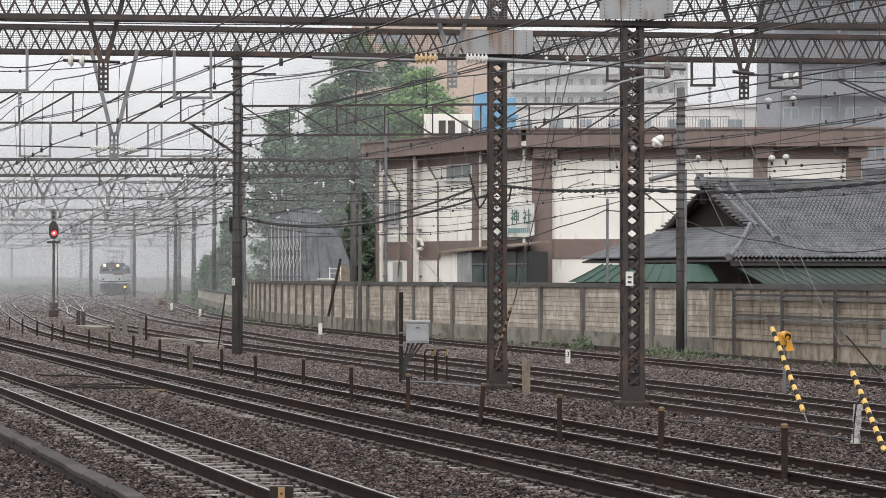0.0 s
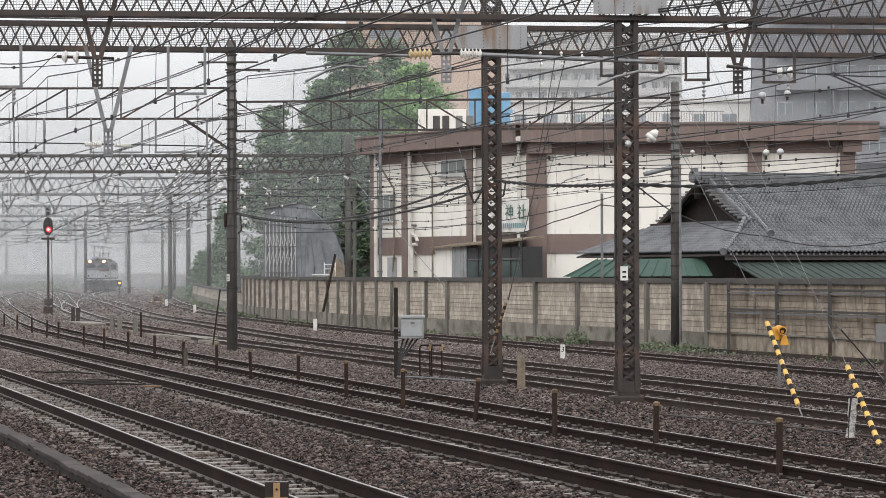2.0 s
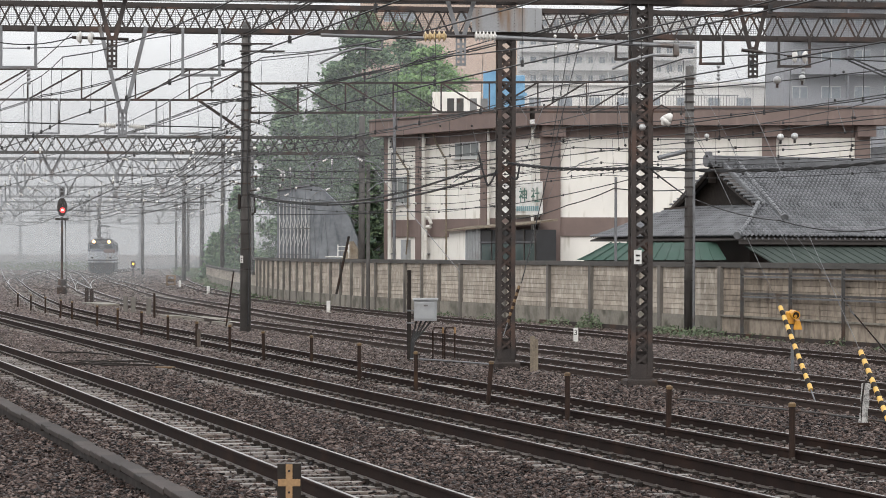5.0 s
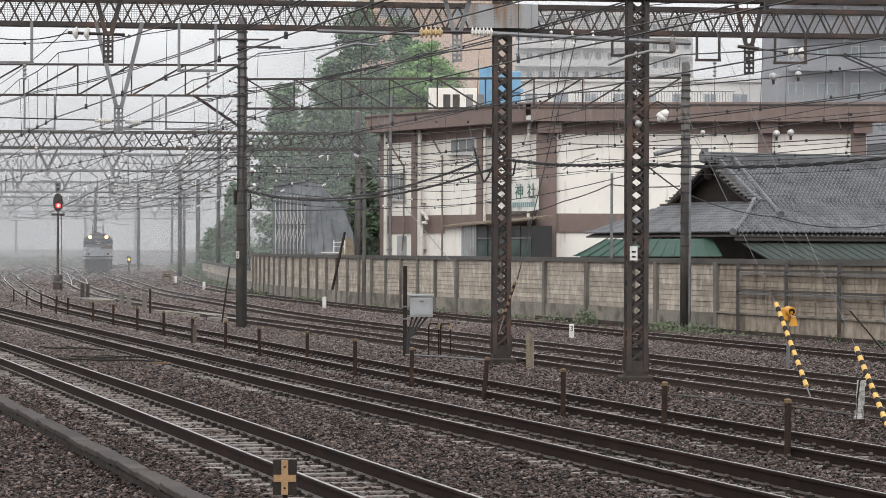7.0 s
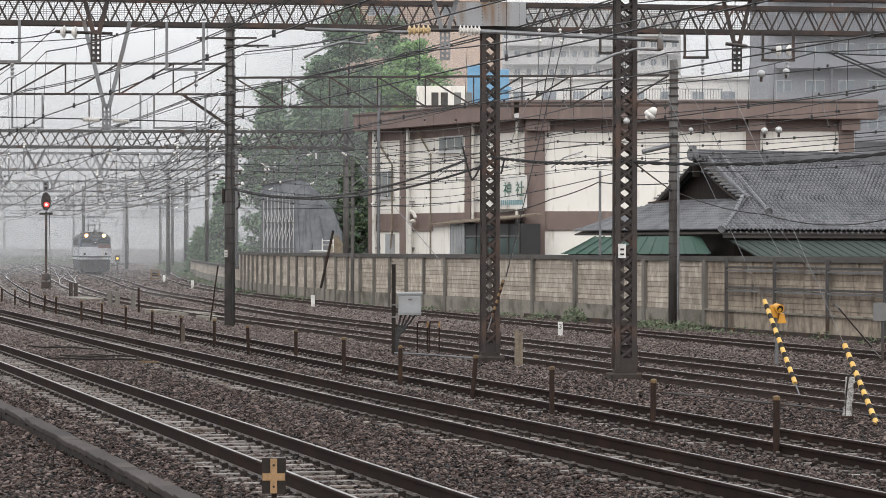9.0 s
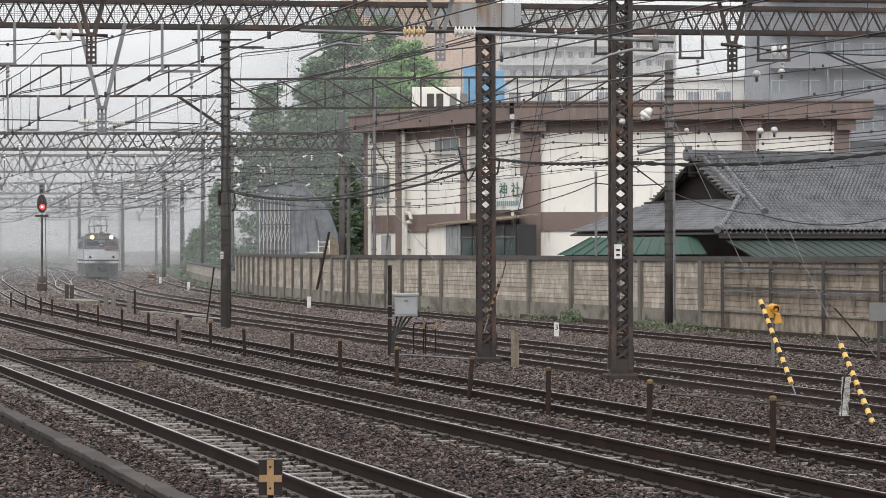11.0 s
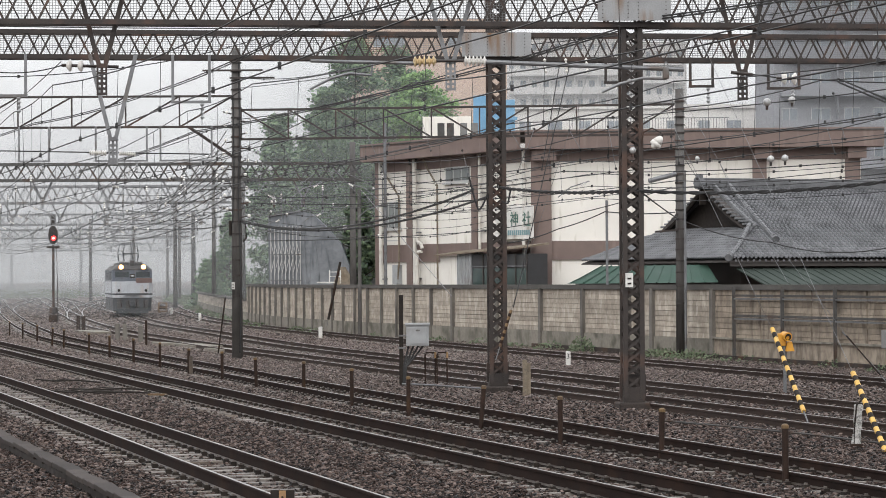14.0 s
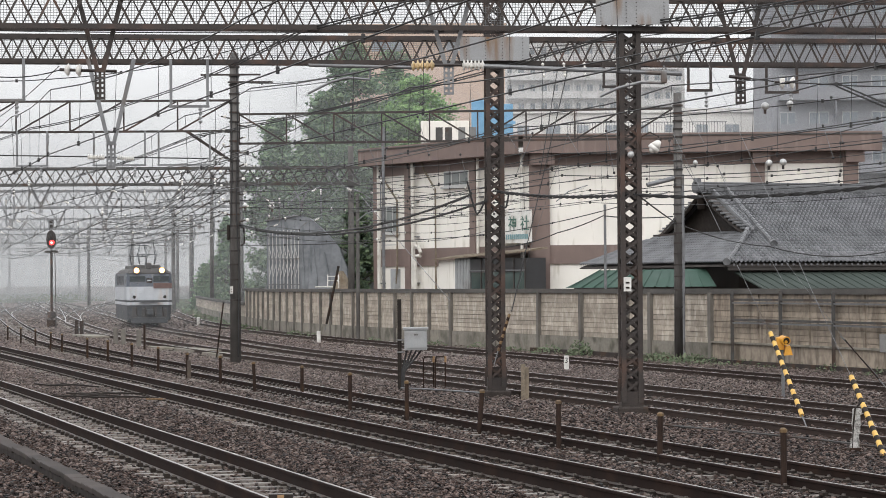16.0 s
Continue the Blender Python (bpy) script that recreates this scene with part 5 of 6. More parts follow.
def crossing_lamp():
    x, y = 7.70, 59.90
    th = thing("warning_lamp", "yellow crossing warning lamp on a grey post", "lamp", at=(x, y, 0))
    part("post", rod(bmesh.new(), (0, 0, -.1), (0, 0, 1.32), 0.04, 10), GREYSTEEL, th)
    zc = 1.17
    part("housing", box(bmesh.new(), -.16, .02, -.1, .1, zc - .12, zc + .17, .03), ORANGE, th)
    part("hood", rod(bmesh.new(), (-.02, .02, zc + .11), (.05, -.22, zc + .09), .1, 16), ORANGE, th)
    # the solid hood's shaded mouth is painted on as a black disc
    part("lens", rod(bmesh.new(), (.05, -.222, zc + .085), (.052, -.23, zc + .083), .075, 14), BLACK, th, "hood's dark inside, painted as a black disc")
    part("lens_glass", rod(bmesh.new(), (.04, -.228, zc + .065), (.042, -.234, zc + .063), .04, 10), ORANGE, th, "amber lens")
    bm = bmesh.new()
    bmesh.ops.create_cone(bm, cap_ends=True, segments=4, radius1=.14, radius2=.07, depth=.2, matrix=pose(.1, -.08, zc - .12, 8, -10, 45))
    part("horn", bm, ORANGE, th, "square orange-yellow horn")
    x, y = 6.26, 40.33
    th = thing("wrapped_stake", "bent steel stake wrapped in torn white sheeting", "stake", at=(x, y, 0))
    bm = bmesh.new()
    for i in range(7):
        z = .02 + i * .09
        box(bm, -.06 + .006 * i + random.uniform(-.012, .012), .06 + .006 * i + random.uniform(-.012, .012), -.05, .05, z, z + .1, .02)
    part("wrapping", bm, WRAP, th)
    part("stake_core", sweep(bmesh.new(), [(-.05, -.06, -.1), (-.03, -.07, .4), (.0, -.07, .66), (.1, -.05, .76)], 0.014, 6), BLACK, th)
    bm = box(bmesh.new(), -.09, .09, -.09, .09, -.05, .07, .02)
    part("foot", bm, POSTRUST, th)


crossing_lamp()


def cross_marker():
    th = thing("cross_marker", "black plate with a yellow cross on a short post", "marker", at=(-1.58, 26, 0))
    part("post", box(bmesh.new(), -.025, .025, .02, .06, -.1, .4), POSTRUST, th)
    part("plate", box(bmesh.new(), -.117, .117, -.01, .02, .2, .55, .006), BLACK, th)
    part("cross_bar", box(bmesh.new(), -.11, .11, -.02, -.012, .33, .4), OCHRE, th, "ochre painted bar")
    part("cross_stem", box(bmesh.new(), -.033, .033, -.024, -.0205, .205, .545), OCHRE, th)
    for z in (.27, .48):
        part("bolt", rod(bmesh.new(), (0, -.032, z), (0, -.022, z), 0.012, 8), BLACK, th)


cross_marker()

def trough():
    th = thing("cable_trough", "row of dark wet concrete cable trough lids beside the main line", "cable trough", kind="structure")
    lid = box(bmesh.new(), -.11, .11, .008, .497, .11, .18, .012)
    me = bpy.data.meshes.new("trough_lid")
    lid.to_mesh(me)
    lid.free()
    me.materials.append(TROUGH)
    # near-black colour stands in for the shaded gap under the lids
    part("trough_body", bars(bmesh.new(), (-7.2 - .28 * (23 - 42.9) + .02, 23, .02), (-7.2 - .28 * (75 - 42.9) + .02, 75, .02), .17, .2), BLACK, th, "trough body, painted black for its shade")
    y = 24.0
    while y < 75:
        x = -7.2 - .28 * (y - 42.9)
        ob = new("trough_lid", me)
        ob.parent = th
        ob.matrix_basis = pose(x, y, random.uniform(-.012, .012), random.uniform(.5, 2.5), random.uniform(-2, 2), 16.3 + random.uniform(-.6, .6))
        y += .5 * math.cos(radians(16.3))


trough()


def signal():
    x, y, b = -24.63, 168.0, -0.01
    th = thing("railway_signal", "railway colour-light signal showing red on a tall mast", "signal", at=(x, y, 0))
    part("mast", rod(bmesh.new(), (0, 0, b - .3), (0, 0, 4.92), 0.08, 12), STEEL, th)
    part("base_block", box(bmesh.new(), -.26, .26, -.3, .3, b - .5, b + .5, .04), POSTRUST, th)
    part("collar", box(bmesh.new(), -.24, .24, -.2, .2, b + .6, b + 1.0, .05), STEEL, th)
    bm = bmesh.new()
    z0, z1 = 4.96, 6.14
    bmesh.ops.create_cone(bm, cap_ends=True, segments=20, radius1=.3, radius2=.3, depth=.22, matrix=Matrix.Translation((0, 0, (z0 + z1) / 2)) @ Matrix.Rotation(math.pi / 2, 4, "X") @ Matrix.Diagonal((1, (z1 - z0) / .6, 1, 1)))
    part("signal_head", bm, BLACK, th, "oval black backboard")
    part("lens", rod(bmesh.new(), (.05, -.2, 5.35), (.05, -.1, 5.35), .16, 18), REDLAMP, th, "lit red lens")
    part("lens_core", rod(bmesh.new(), (.05, -.22, 5.35), (.05, -.201, 5.35), .07, 18), REDCORE, th)
    part("visor", rod(bmesh.new(), (-.08, -.3, z1 - .42), (-.08, -.1, z1 - .42), .15, 14), BLACK, th)
    part("cross_arm", box(bmesh.new(), -.42, .42, -.1, .1, 4.71, 4.85), BLACK, th)
    part("number_plate", box(bmesh.new(), -.18, .18, -.05, .05, z1 + .05, z1 + .75, .02), GREYSTEEL, th)
    for k in range(2):
        part("plate_bar", box(bmesh.new(), -.1, .1, -.07, -.055, z1 + .15 + k * .3, z1 + .35 + k * .3), BLACK, th)
    part("ladder_side", rod(bmesh.new(), (.25, .25, b), (.2, .1, 4.82), .025, 6), STEEL, th)
    d = thing("dwarf_signal", "small ground signal with a lit yellow lamp", "signal", at=(-31.38, 262, rise(262)))
    part("stand", box(bmesh.new(), -.08, .08, -.08, .08, -.1, 1.1), STEEL, d)
    part("case", box(bmesh.new(), -.22, .22, -.12, .15, .95, 1.6, .04), BLACK, d)
    part("lens", rod(bmesh.new(), (.02, -.2, 1.3), (.02, -.1, 1.3), .12, 14), DWARFLAMP, d, "lit yellow lens")
    e = thing("equipment_stand", "rusty ochre open steel stand beside the siding", "stand", at=(-21.63, 205, rise(205)))
    for sx in (-.3, .3):
        for sy in (-.25, .25):
            part("leg", box(bmesh.new(), sx - .035, sx + .035, sy - .035, sy + .035, -.1, .8), OLDOCHRE, e)
    for zz in (.12, .44, .76):
        part("rail", box(bmesh.new(), -.34, .34, -.3, -.27, zz - .04, zz + .04), OLDOCHRE, e)
    part("tray", box(bmesh.new(), -.26, .26, -.2, .2, .3, .55, .03), POSTRUST, e)


signal()


def slabs():
    for i, (x, y, a, b) in enumerate(((-9.73, 105.34, 1.0, 4.5), (-8.16, 98.55, .8, 3.0), (-17.74, 135.78, 1.2, 6.0), (-11.47, 109.11, .6, 2.0))):
        th = thing("concrete_slab", "wet pale concrete walkway slab in the ballast", "slab", "yard slabs", at=(x, y, .03), rz=18)
        part("slab", box(bmesh.new(), -a / 2, a / 2, -b / 2, b / 2, -.1, .05, .02), PLINTH, th)
    for i, (x, y, rz) in enumerate(((-9.66, 67.89, 62), (-8.24, 61.10, 85), (-7.81, 62.35, 95), (-7.45, 60.50, 80))):
        th = thing("fallen_branch", "dark bare branch lying on the ballast", "branch", "fallen branches", at=(x, y, .04), rz=rz)
        part("limb", sweep(bmesh.new(), [(0, -1.1, .0), (.08, -.3, .04), (-.03, .4, .02), (.1, 1.0, .05)], .022, 5), BLACK, th)
        part("twig", sweep(bmesh.new(), [(.05, -.2, .04), (.3, .2, .06), (.35, .5, .03)], .012, 5), BLACK, th)
    th = thing("loose_board", "short weathered brown board lying on the ballast", "board", at=(-6.32, 59.90, .04), rz=70)
    part("board", box(bmesh.new(), -.08, .08, -.35, .35, -.02, .02, .005), OLDOCHRE, th)

    th = thing("ground_cable", "grey cables lying loose on the ballast by the cabinet", "cable")
    for k in range(3):
        part("cable", sweep(bmesh.new(), [(-1.0, 65.2, .04), (-.55 + .1 * k, 64.6 - .2 * k, .05), (.1 + .15 * k, 63.6 - .3 * k, .045), (.9 + .3 * k, 62.2 - .6 * k, .04)], .022, 5), GREYSTEEL if k else WIRE, th)
    th = thing("ground_cable", "long grey cable lying between the yard tracks", "cable")
    part("cable", sweep(bmesh.new(), [(3.9, 47.6, .05), (4.9, 45.6, .045), (5.9, 43.2, .05), (6.8, 40.6, .045), (7.6, 38.5, .05)], .018, 5), FRAME, th)


slabs()


def weeds():
    rnd = random.Random(4)
    verts, faces = [], []
    spots = [(4.98, 95.2, .55, .6, 420), (3.97, 98.4, .8, .34, 220), (7.18, 88.55, 1.2, .3, 240), (8.23, 84.86, 1.3, .35, 240), (9.77, 82.57, 1.6, .25, 200), (11.39, 80.39, 1.6, .3, 300), (2.62, 102.4, .8, .2, 160), (7.1, 87.6, .8, .3, 300), (7.9, 85.2, .9, .34, 300)]
    for k in range(30):
        y = 150 + k * 5
        spots.append((fence_x(y) - .5, y, .8, .16 + .22 * rnd.random(), 60))
    for k in range(40):
        y = rnd.uniform(215, 420)
        spots.append((across("T6", y) + rnd.uniform(1.6, 4.5), y, 1.4, .36, 260))
    for k in range(26):
        spots.append((rnd.uniform(-90, -50), rnd.uniform(335, 400), 5, 1.2, 1300))
    for k in range(14):
        y = rnd.uniform(64, 140)
        spots.append((fence_x(y) - .4, y, .6, .25, 90))
    for x, y, r, h, n in spots:
        for i in range(n):
            a, q = rnd.uniform(0, 6.28), r * math.sqrt(rnd.random())
            hh = h * (1 - (q / r) ** 2) * rnd.uniform(.3, 1)
            p = Vector((x + math.cos(a) * q, y + math.sin(a) * q * 1.5, rise(y) - .02 + hh))
            s = (.05 if y < 140 else .11 if y < 300 else .13) * rnd.uniform(.6, 1.4)
            u = Vector((rnd.gauss(0, 1), rnd.gauss(0, 1), rnd.gauss(0, 1))).normalized()
            v = u.orthogonal().normalized()
            k = len(verts)
            verts += [p - u * s, p + v * s * .5, p + u * s, p - v * s * .5]
            faces.append((k, k + 1, k + 2, k + 3))
    ob = new("weeds", mesh_of("weeds", verts, faces, WEED))
    tagged(ob, "green weeds and low shrubs along the fence foot", "weeds", kind="stuff")


weeds()


def ballast():
    rng = np.random.default_rng(7)
    n = 258000
    k = np.arange(n)
    y = np.where(k < 190000, 26 + 64 * rng.random(n) ** 1.5, np.where(k < 236000, 74 + 80 * rng.random(n) ** 1.1, 145 + 130 * rng.random(n)))
    half = 0.19 * y + 1.0
    far = np.clip((y - 140) / 60, 0, 1)
    x = (rng.random(n) * (2 - 1.1 * far) - 1) * half
    keep = np.ones(n, bool)
    for name in ("T1", "T2", "T3", "T4", "T5"):
        grid = np.linspace(20, 165, 146)
        c = np.interp(y, grid, [across(name, float(g)) for g in grid])
        off = np.abs(x - c) * 0.963
        keep &= ~((np.abs(off - GAUGE) < (.13 if name in RAILSET else .1)))
        keep &= ~((off < 1.0) & (rng.random(n) < (.3 if name == "T1" else .16)))
    x, y, far = x[keep], y[keep], far[keep]
    n = len(x)
    s = (.0095 + .0115 * rng.random(n) ** 1.4) * (1 + (y - 27) / 150) * (1 + far)
    base = np.array([(-1, -1, -1), (1, -1, -1), (1, 1, -1), (-1, 1, -1), (-1, -1, 1), (1, -1, 1), (1, 1, 1), (-1, 1, 1)], float)
    pts = base[None] * (0.45 + 0.75 * rng.random((n, 8, 3))) * np.stack([s * 1.7, s * 1.05, s * .52], 1)[:, None, :]
    a, b = rng.random(n) * 6.283, (rng.random(n) - .5) * 1.15
    ca, sa, cb, sb = np.cos(a)[:, None], np.sin(a)[:, None], np.cos(b)[:, None], np.sin(b)[:, None]
    px, pz = pts[..., 0] * cb - pts[..., 2] * sb, pts[..., 0] * sb + pts[..., 2] * cb
    qx, qy = px * ca - pts[..., 1] * sa, px * sa + pts[..., 1] * ca
    z = -.03 + .062 * rng.random(n)
    for name, drop in (("T1", .019), ("T2", .012), ("T3", .006)):
        c = np.interp(y, grid, [across(name, float(g)) for g in grid])
        z -= drop * (np.abs(x - c) * .963 < 1.02)
    z += np.maximum(0, (y - 150) * .0027)
    co = np.stack([qx + x[:, None], qy + y[:, None], pz + z[:, None]], 2)
    quads = np.array([(4, 5, 6, 7), (0, 1, 5, 4), (1, 2, 6, 5), (2, 3, 7, 6), (3, 0, 4, 7)])
    # the farther stones take paler, flatter tones that imitate mist and wet sheen
    picked = y > 46 + 26 * rng.random(n)
    for mask, material, label in ((~picked, STONES, "wet crushed stone ballast, brown-grey, between the rails"), (picked, HAZESTONES, "farther grey-brown stone ballast, paled to imitate mist and sheen")):
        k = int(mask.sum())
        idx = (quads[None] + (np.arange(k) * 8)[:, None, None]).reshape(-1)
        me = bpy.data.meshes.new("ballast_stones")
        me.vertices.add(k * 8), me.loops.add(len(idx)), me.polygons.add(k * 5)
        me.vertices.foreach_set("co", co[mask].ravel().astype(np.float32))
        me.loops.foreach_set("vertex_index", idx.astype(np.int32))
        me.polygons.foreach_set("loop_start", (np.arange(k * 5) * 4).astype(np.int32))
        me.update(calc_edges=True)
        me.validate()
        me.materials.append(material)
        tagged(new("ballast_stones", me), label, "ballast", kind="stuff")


ballast()


# ---- overhead wires ----
SUPPORTS = [20, 52.7, 61, 88.4, 145, 179, 232, 290, 370]


def overhead_line(track, side, label, y0, y1, contact=5.2, carrier=6.5):
    th = thing("overhead_line", label, "overhead wire", "overhead lines of the tracks")
    ys = [y for y in SUPPORTS if y0 <= y <= y1]
    rnd = random.Random(len(label))
    con, mes = [], []
    for a, b in zip(ys, ys[1:]):
        n = max(4, int((b - a) / 4))
        za, zb = (0.15 * (-1) ** ys.index(a), 0.15 * (-1) ** ys.index(b))
        for i in range(n):
            f = i / n
            y = a + (b - a) * f
            off = side + za * (1 - f) + zb * f
            drop = (carrier - contact) * .55 * min(1, ((b - a) / 45) ** 1.2) * 4 * f * (1 - f)
            con.append(spot(track, y, off, contact + .01 * rnd.random()))
            mes.append(spot(track, y, off * .6, carrier - drop))
    part("contact_wire", sweep(bmesh.new(), con, 0.011, 4), WIRE, th)
    part("carrier_wire", sweep(bmesh.new(), mes, 0.012, 4), WIRE, th)
    for c, m in zip(con[1::1], mes[1::1]):
        if c.y < 240:
            strut("dropper", c, m, 0.009, 0.009, WIRE, th)
            if c.y < 190:
                strut("dropper_clamp", c - UP * .04, c + UP * .05, 0.045, 0.045, WIRE, th)
    return th


overhead_line("T1", 0, "contact wire with droppers over the near main line", 20, 88.4)
overhead_line("T2", 0, "contact wire with droppers over the second main line", 20, 145)
overhead_line("T3", 0, "contact wire with droppers over the curving track", 20, 290)
overhead_line("T4", 0, "contact wire with droppers over the yard track", 20, 370)
overhead_line("T5", 0, "contact wire with droppers over the running line", 20, 370)
overhead_line("T6", 0, "contact wire with droppers over the siding by the fence", 52.7, 370)
overhead_line("T7", 0, "contact wire over the far turnout branch", 179, 370)


def feeder(label, pts, r=0.02, double=0.0, drops=None, clamps=0, material=WIRE, twist=False, beads=()):
    th = thing("feeder_cable", label, "cable", "feeder cables")
    line = []
    for i, (p, q) in enumerate(zip(pts, pts[1:])):
        s = sag(p, q, (drops or [0.15] * len(pts))[i], 10)
        line += s if i == 0 else s[1:]
    if twist:
        fine = [line[0].lerp(line[1], 0)]
        for p, q in zip(line, line[1:]):
            m = max(2, int((q - p).length / .09))
            fine += [p.lerp(q, j / m) for j in range(1, m + 1)]
        for k in range(2):
            part("strand", sweep(bmesh.new(), [p + Vector((math.cos(i * .8 + k * math.pi), 0, math.sin(i * .8 + k * math.pi))) * r * .75 for i, p in enumerate(fine)], r * .9, 5), material, th)
    for k in range(0 if twist else 2 if double else 1):
        part("cable", sweep(bmesh.new(), [p + Vector((0, 0, double * k)) for p in line], r, 5), material, th)
    for f in beads:
        p = line[int(f * (len(line) - 1))]
        bead = part("insulator", ball(bmesh.new(), p, .05, 8), PORCELAIN, th, "small white porcelain insulator", smooth=True)
        part("insulator_pin", rod(bmesh.new(), p - UP * .12, p - UP * .03, .018, 6), STEEL, bead)
    for i in range(clamps):
        p = line[int((i + .5) * len(line) / clamps)]
        part("clamp", bars(bmesh.new(), p + UP * (double / 2 - .035), p + UP * (double / 2 + .035), 0.055, 0.055), WIRE, th)
    return th


feeder("pair of black feeder cables rising to the near gantry", [(1.09, 44.00, 7.75), (-2.74, 52.70, 7.61), (-8.52, 75.00, 7.79), (-13.56, 88.00, 7.81), (-21.54, 112.00, 8.03)], .016, .05, [.05, .12, .08, .1], 9)
feeder("pair of black feeder cables crossing behind the lattice columns", [(8.18, 46.00, 7.79), (4.27, 52.70, 7.74), (-2.21, 72.00, 7.50), (-8.22, 88.00, 7.51), (-17.13, 125.00, 7.76)], .018, .05, [.05, .1, .05, .1], 11)
feeder("thick twisted supply cable between lattice columns", [(9.97, 48.00, 4.62), (3.78, 52.90, 4.34), (1.31, 61.00, 4.70)], .026, .05, [.22, .08], 0, WIRE, True)
feeder("thick supply cable sagging to the concrete pole", [(0.70, 61.00, 4.64), (-6.70, 88.40, 4.61)], .028, 0, [.55], 5)
feeder("second supply cable sagging to the concrete pole", [(1.05, 61.00, 4.49), (-6.70, 88.40, 4.54)], .028, 0, [.5], 4)
feeder("cable loop at the lattice column", [(0.62, 60.80, 4.93), (0.83, 60.80, 4.18), (1.03, 60.80, 4.54)], .022, 0, [.06, .06])
feeder("cable loop at the lattice column", [(1.57, 60.80, 4.67), (1.50, 60.80, 4.33), (1.37, 60.80, 4.39)], .022, 0, [.02, .02])
feeder("black service cable drooping across the temple roof", [(4.54, 60.00, 4.51), (7.65, 86.40, 4.53), (11.37, 92.00, 3.81), (16.76, 92.00, 3.97)], .02, 0, [.02, .15, .45])
feeder("service cable on the hall front", [(2.15, 100.00, 3.92), (4.21, 96.00, 4.40), (5.64, 92.00, 4.91), (7.56, 86.40, 4.73)], .02, 0, [.1, .05, .06])
feeder("thin aerial wire above the near gantry", [(-8.84, 53.00, 7.71), (-2.55, 53.50, 7.68), (3.63, 54.00, 7.70)], .012, 0, [.02, .02])
feeder("thin aerial wire to the second gantry", [(-10.87, 62.00, 7.41), (-8.89, 62.00, 7.45), (-5.99, 62.00, 7.81), (-2.86, 60.00, 8.47)], .012, 0, [.03, .05, .05], 3)
feeder("anchor wire with discs at the near gantry", [(-9.27, 51.60, 6.82), (-7.42, 51.90, 6.83)], .012)
feeder("anchor wire to the tall tower side", [(6.21, 53.00, 6.65), (6.70, 52.80, 6.57), (7.77, 52.00, 6.44), (9.29, 51.00, 6.33)], .013, 0, [.0, .0, .02])
feeder("split black anchor wire pair", [(7.77, 52.00, 6.42), (8.92, 49.00, 5.52)], .018, .07, [.01])
feeder("long thin wire over the hall", [(-6.82, 88.00, 8.97), (2.12, 64.00, 8.25), (9.11, 50.00, 8.03)], .012, 0, [.1, .1])
feeder("long thin wire over the hall", [(-6.72, 88.00, 6.16), (1.63, 66.00, 6.46), (9.47, 52.00, 6.36)], .012, 0, [.2, .1], 4)
feeder("long thin wire over the hall", [(-6.72, 88.00, 5.69), (3.22, 70.00, 6.00), (9.83, 54.00, 6.05)], .012, 0, [.25, .15], 6)
feeder("long thin wire over the hall", [(-6.74, 89.00, 5.44), (3.40, 74.00, 5.59), (10.93, 60.00, 5.34)], .013, 0, [.3, .15], 9)
feeder("long thin wire over the hall", [(-6.74, 89.00, 5.21), (7.08, 80.00, 5.53), (12.02, 66.00, 5.27)], .013, 0, [.3, .15], 9)
feeder("long thin wire over the hall", [(-8.44, 112.00, 4.27), (1.62, 100.00, 4.41), (7.60, 88.00, 5.60)], .016, 0, [.1, .15], 5)
feeder("thin wire from pole to pole", [(-6.96, 88.60, 9.39), (-3.37, 86.00, 9.37), (1.00, 62.00, 8.27)], .012, 0, [.15, .1], 3)
feeder("thin wire from pole to pole", [(-21.69, 130.00, 7.03), (-12.85, 100.00, 6.96), (-6.86, 88.60, 7.97), (1.13, 62.00, 7.68)], .014, 0, [.1, .1, .2], 6)
feeder("thin wire from pole to pole", [(-15.05, 88.00, 7.94), (-8.89, 62.00, 7.74)], .012, 0, [.1], 1)
feeder("thin stay wire against the hall", [(-3.71, 121.00, 6.72), (0.33, 98.00, 1.97)], .014, 0, [0.02], 0, GREYSTEEL)
feeder("thin stay wire against the fence", [(10.82, 72.00, 1.10), (10.84, 66.00, 0.21)], .016, 0, [0.0])
feeder("slanting stay wire at the temple", [(7.74, 86.40, 8.67), (10.40, 80.00, 2.43)], .007, 0, [0.02], 0, GREYSTEEL)
for k in range(9):
    feeder("thin signal wire in the far yard", [(-7.2, 88.7, 7.6 - k * .32), (-15 - .4 * k, 145, 7.2 - k * .3), (-22 - .6 * k, 179, 7.4 - k * .3), (-33 - .7 * k, 232, 7.2 - k * .25)], .016, 0, [.35, .3, .3], 10)


# the knot of light wires round the concrete pole and before the trees
rnd_w = random.Random(31)
for k in range(9):
    z = 4.35 + k * .33
    feeder("thin clamped signal wire spanning from the concrete pole", [(-13.5, 104 + k, z + .5), (-6.9, 88.9, z + .12), (-2.6, 108 + 2 * k, z + .25 + rnd_w.uniform(-.2, .2)), (2.6 + .3 * k, 118 + 2 * k, z + .75)], .011, 0, [.2, .22, .3], 12, beads=[rnd_w.random() for _ in range(5)])
for k in range(5):
    z = 4.9 + k * .36
    feeder("thin clamped wire drawn across the hall front", [(-2.4, 92, z - .1), (4.4, 78, z + .05), (11.8, 66, z - .12)], .009, 0, [.12, .16], 11)
feeder("dark slanting stay wire at the lattice column", [(3.0, 62.0, 7.6), (1.6, 60.4, 1.95)], .012, 0, [0.0])
feeder("dark slanting stay wire before the hall", [(2.72, 60.6, 7.62), (2.28, 60.6, 5.1)], .01, 0, [0.0])


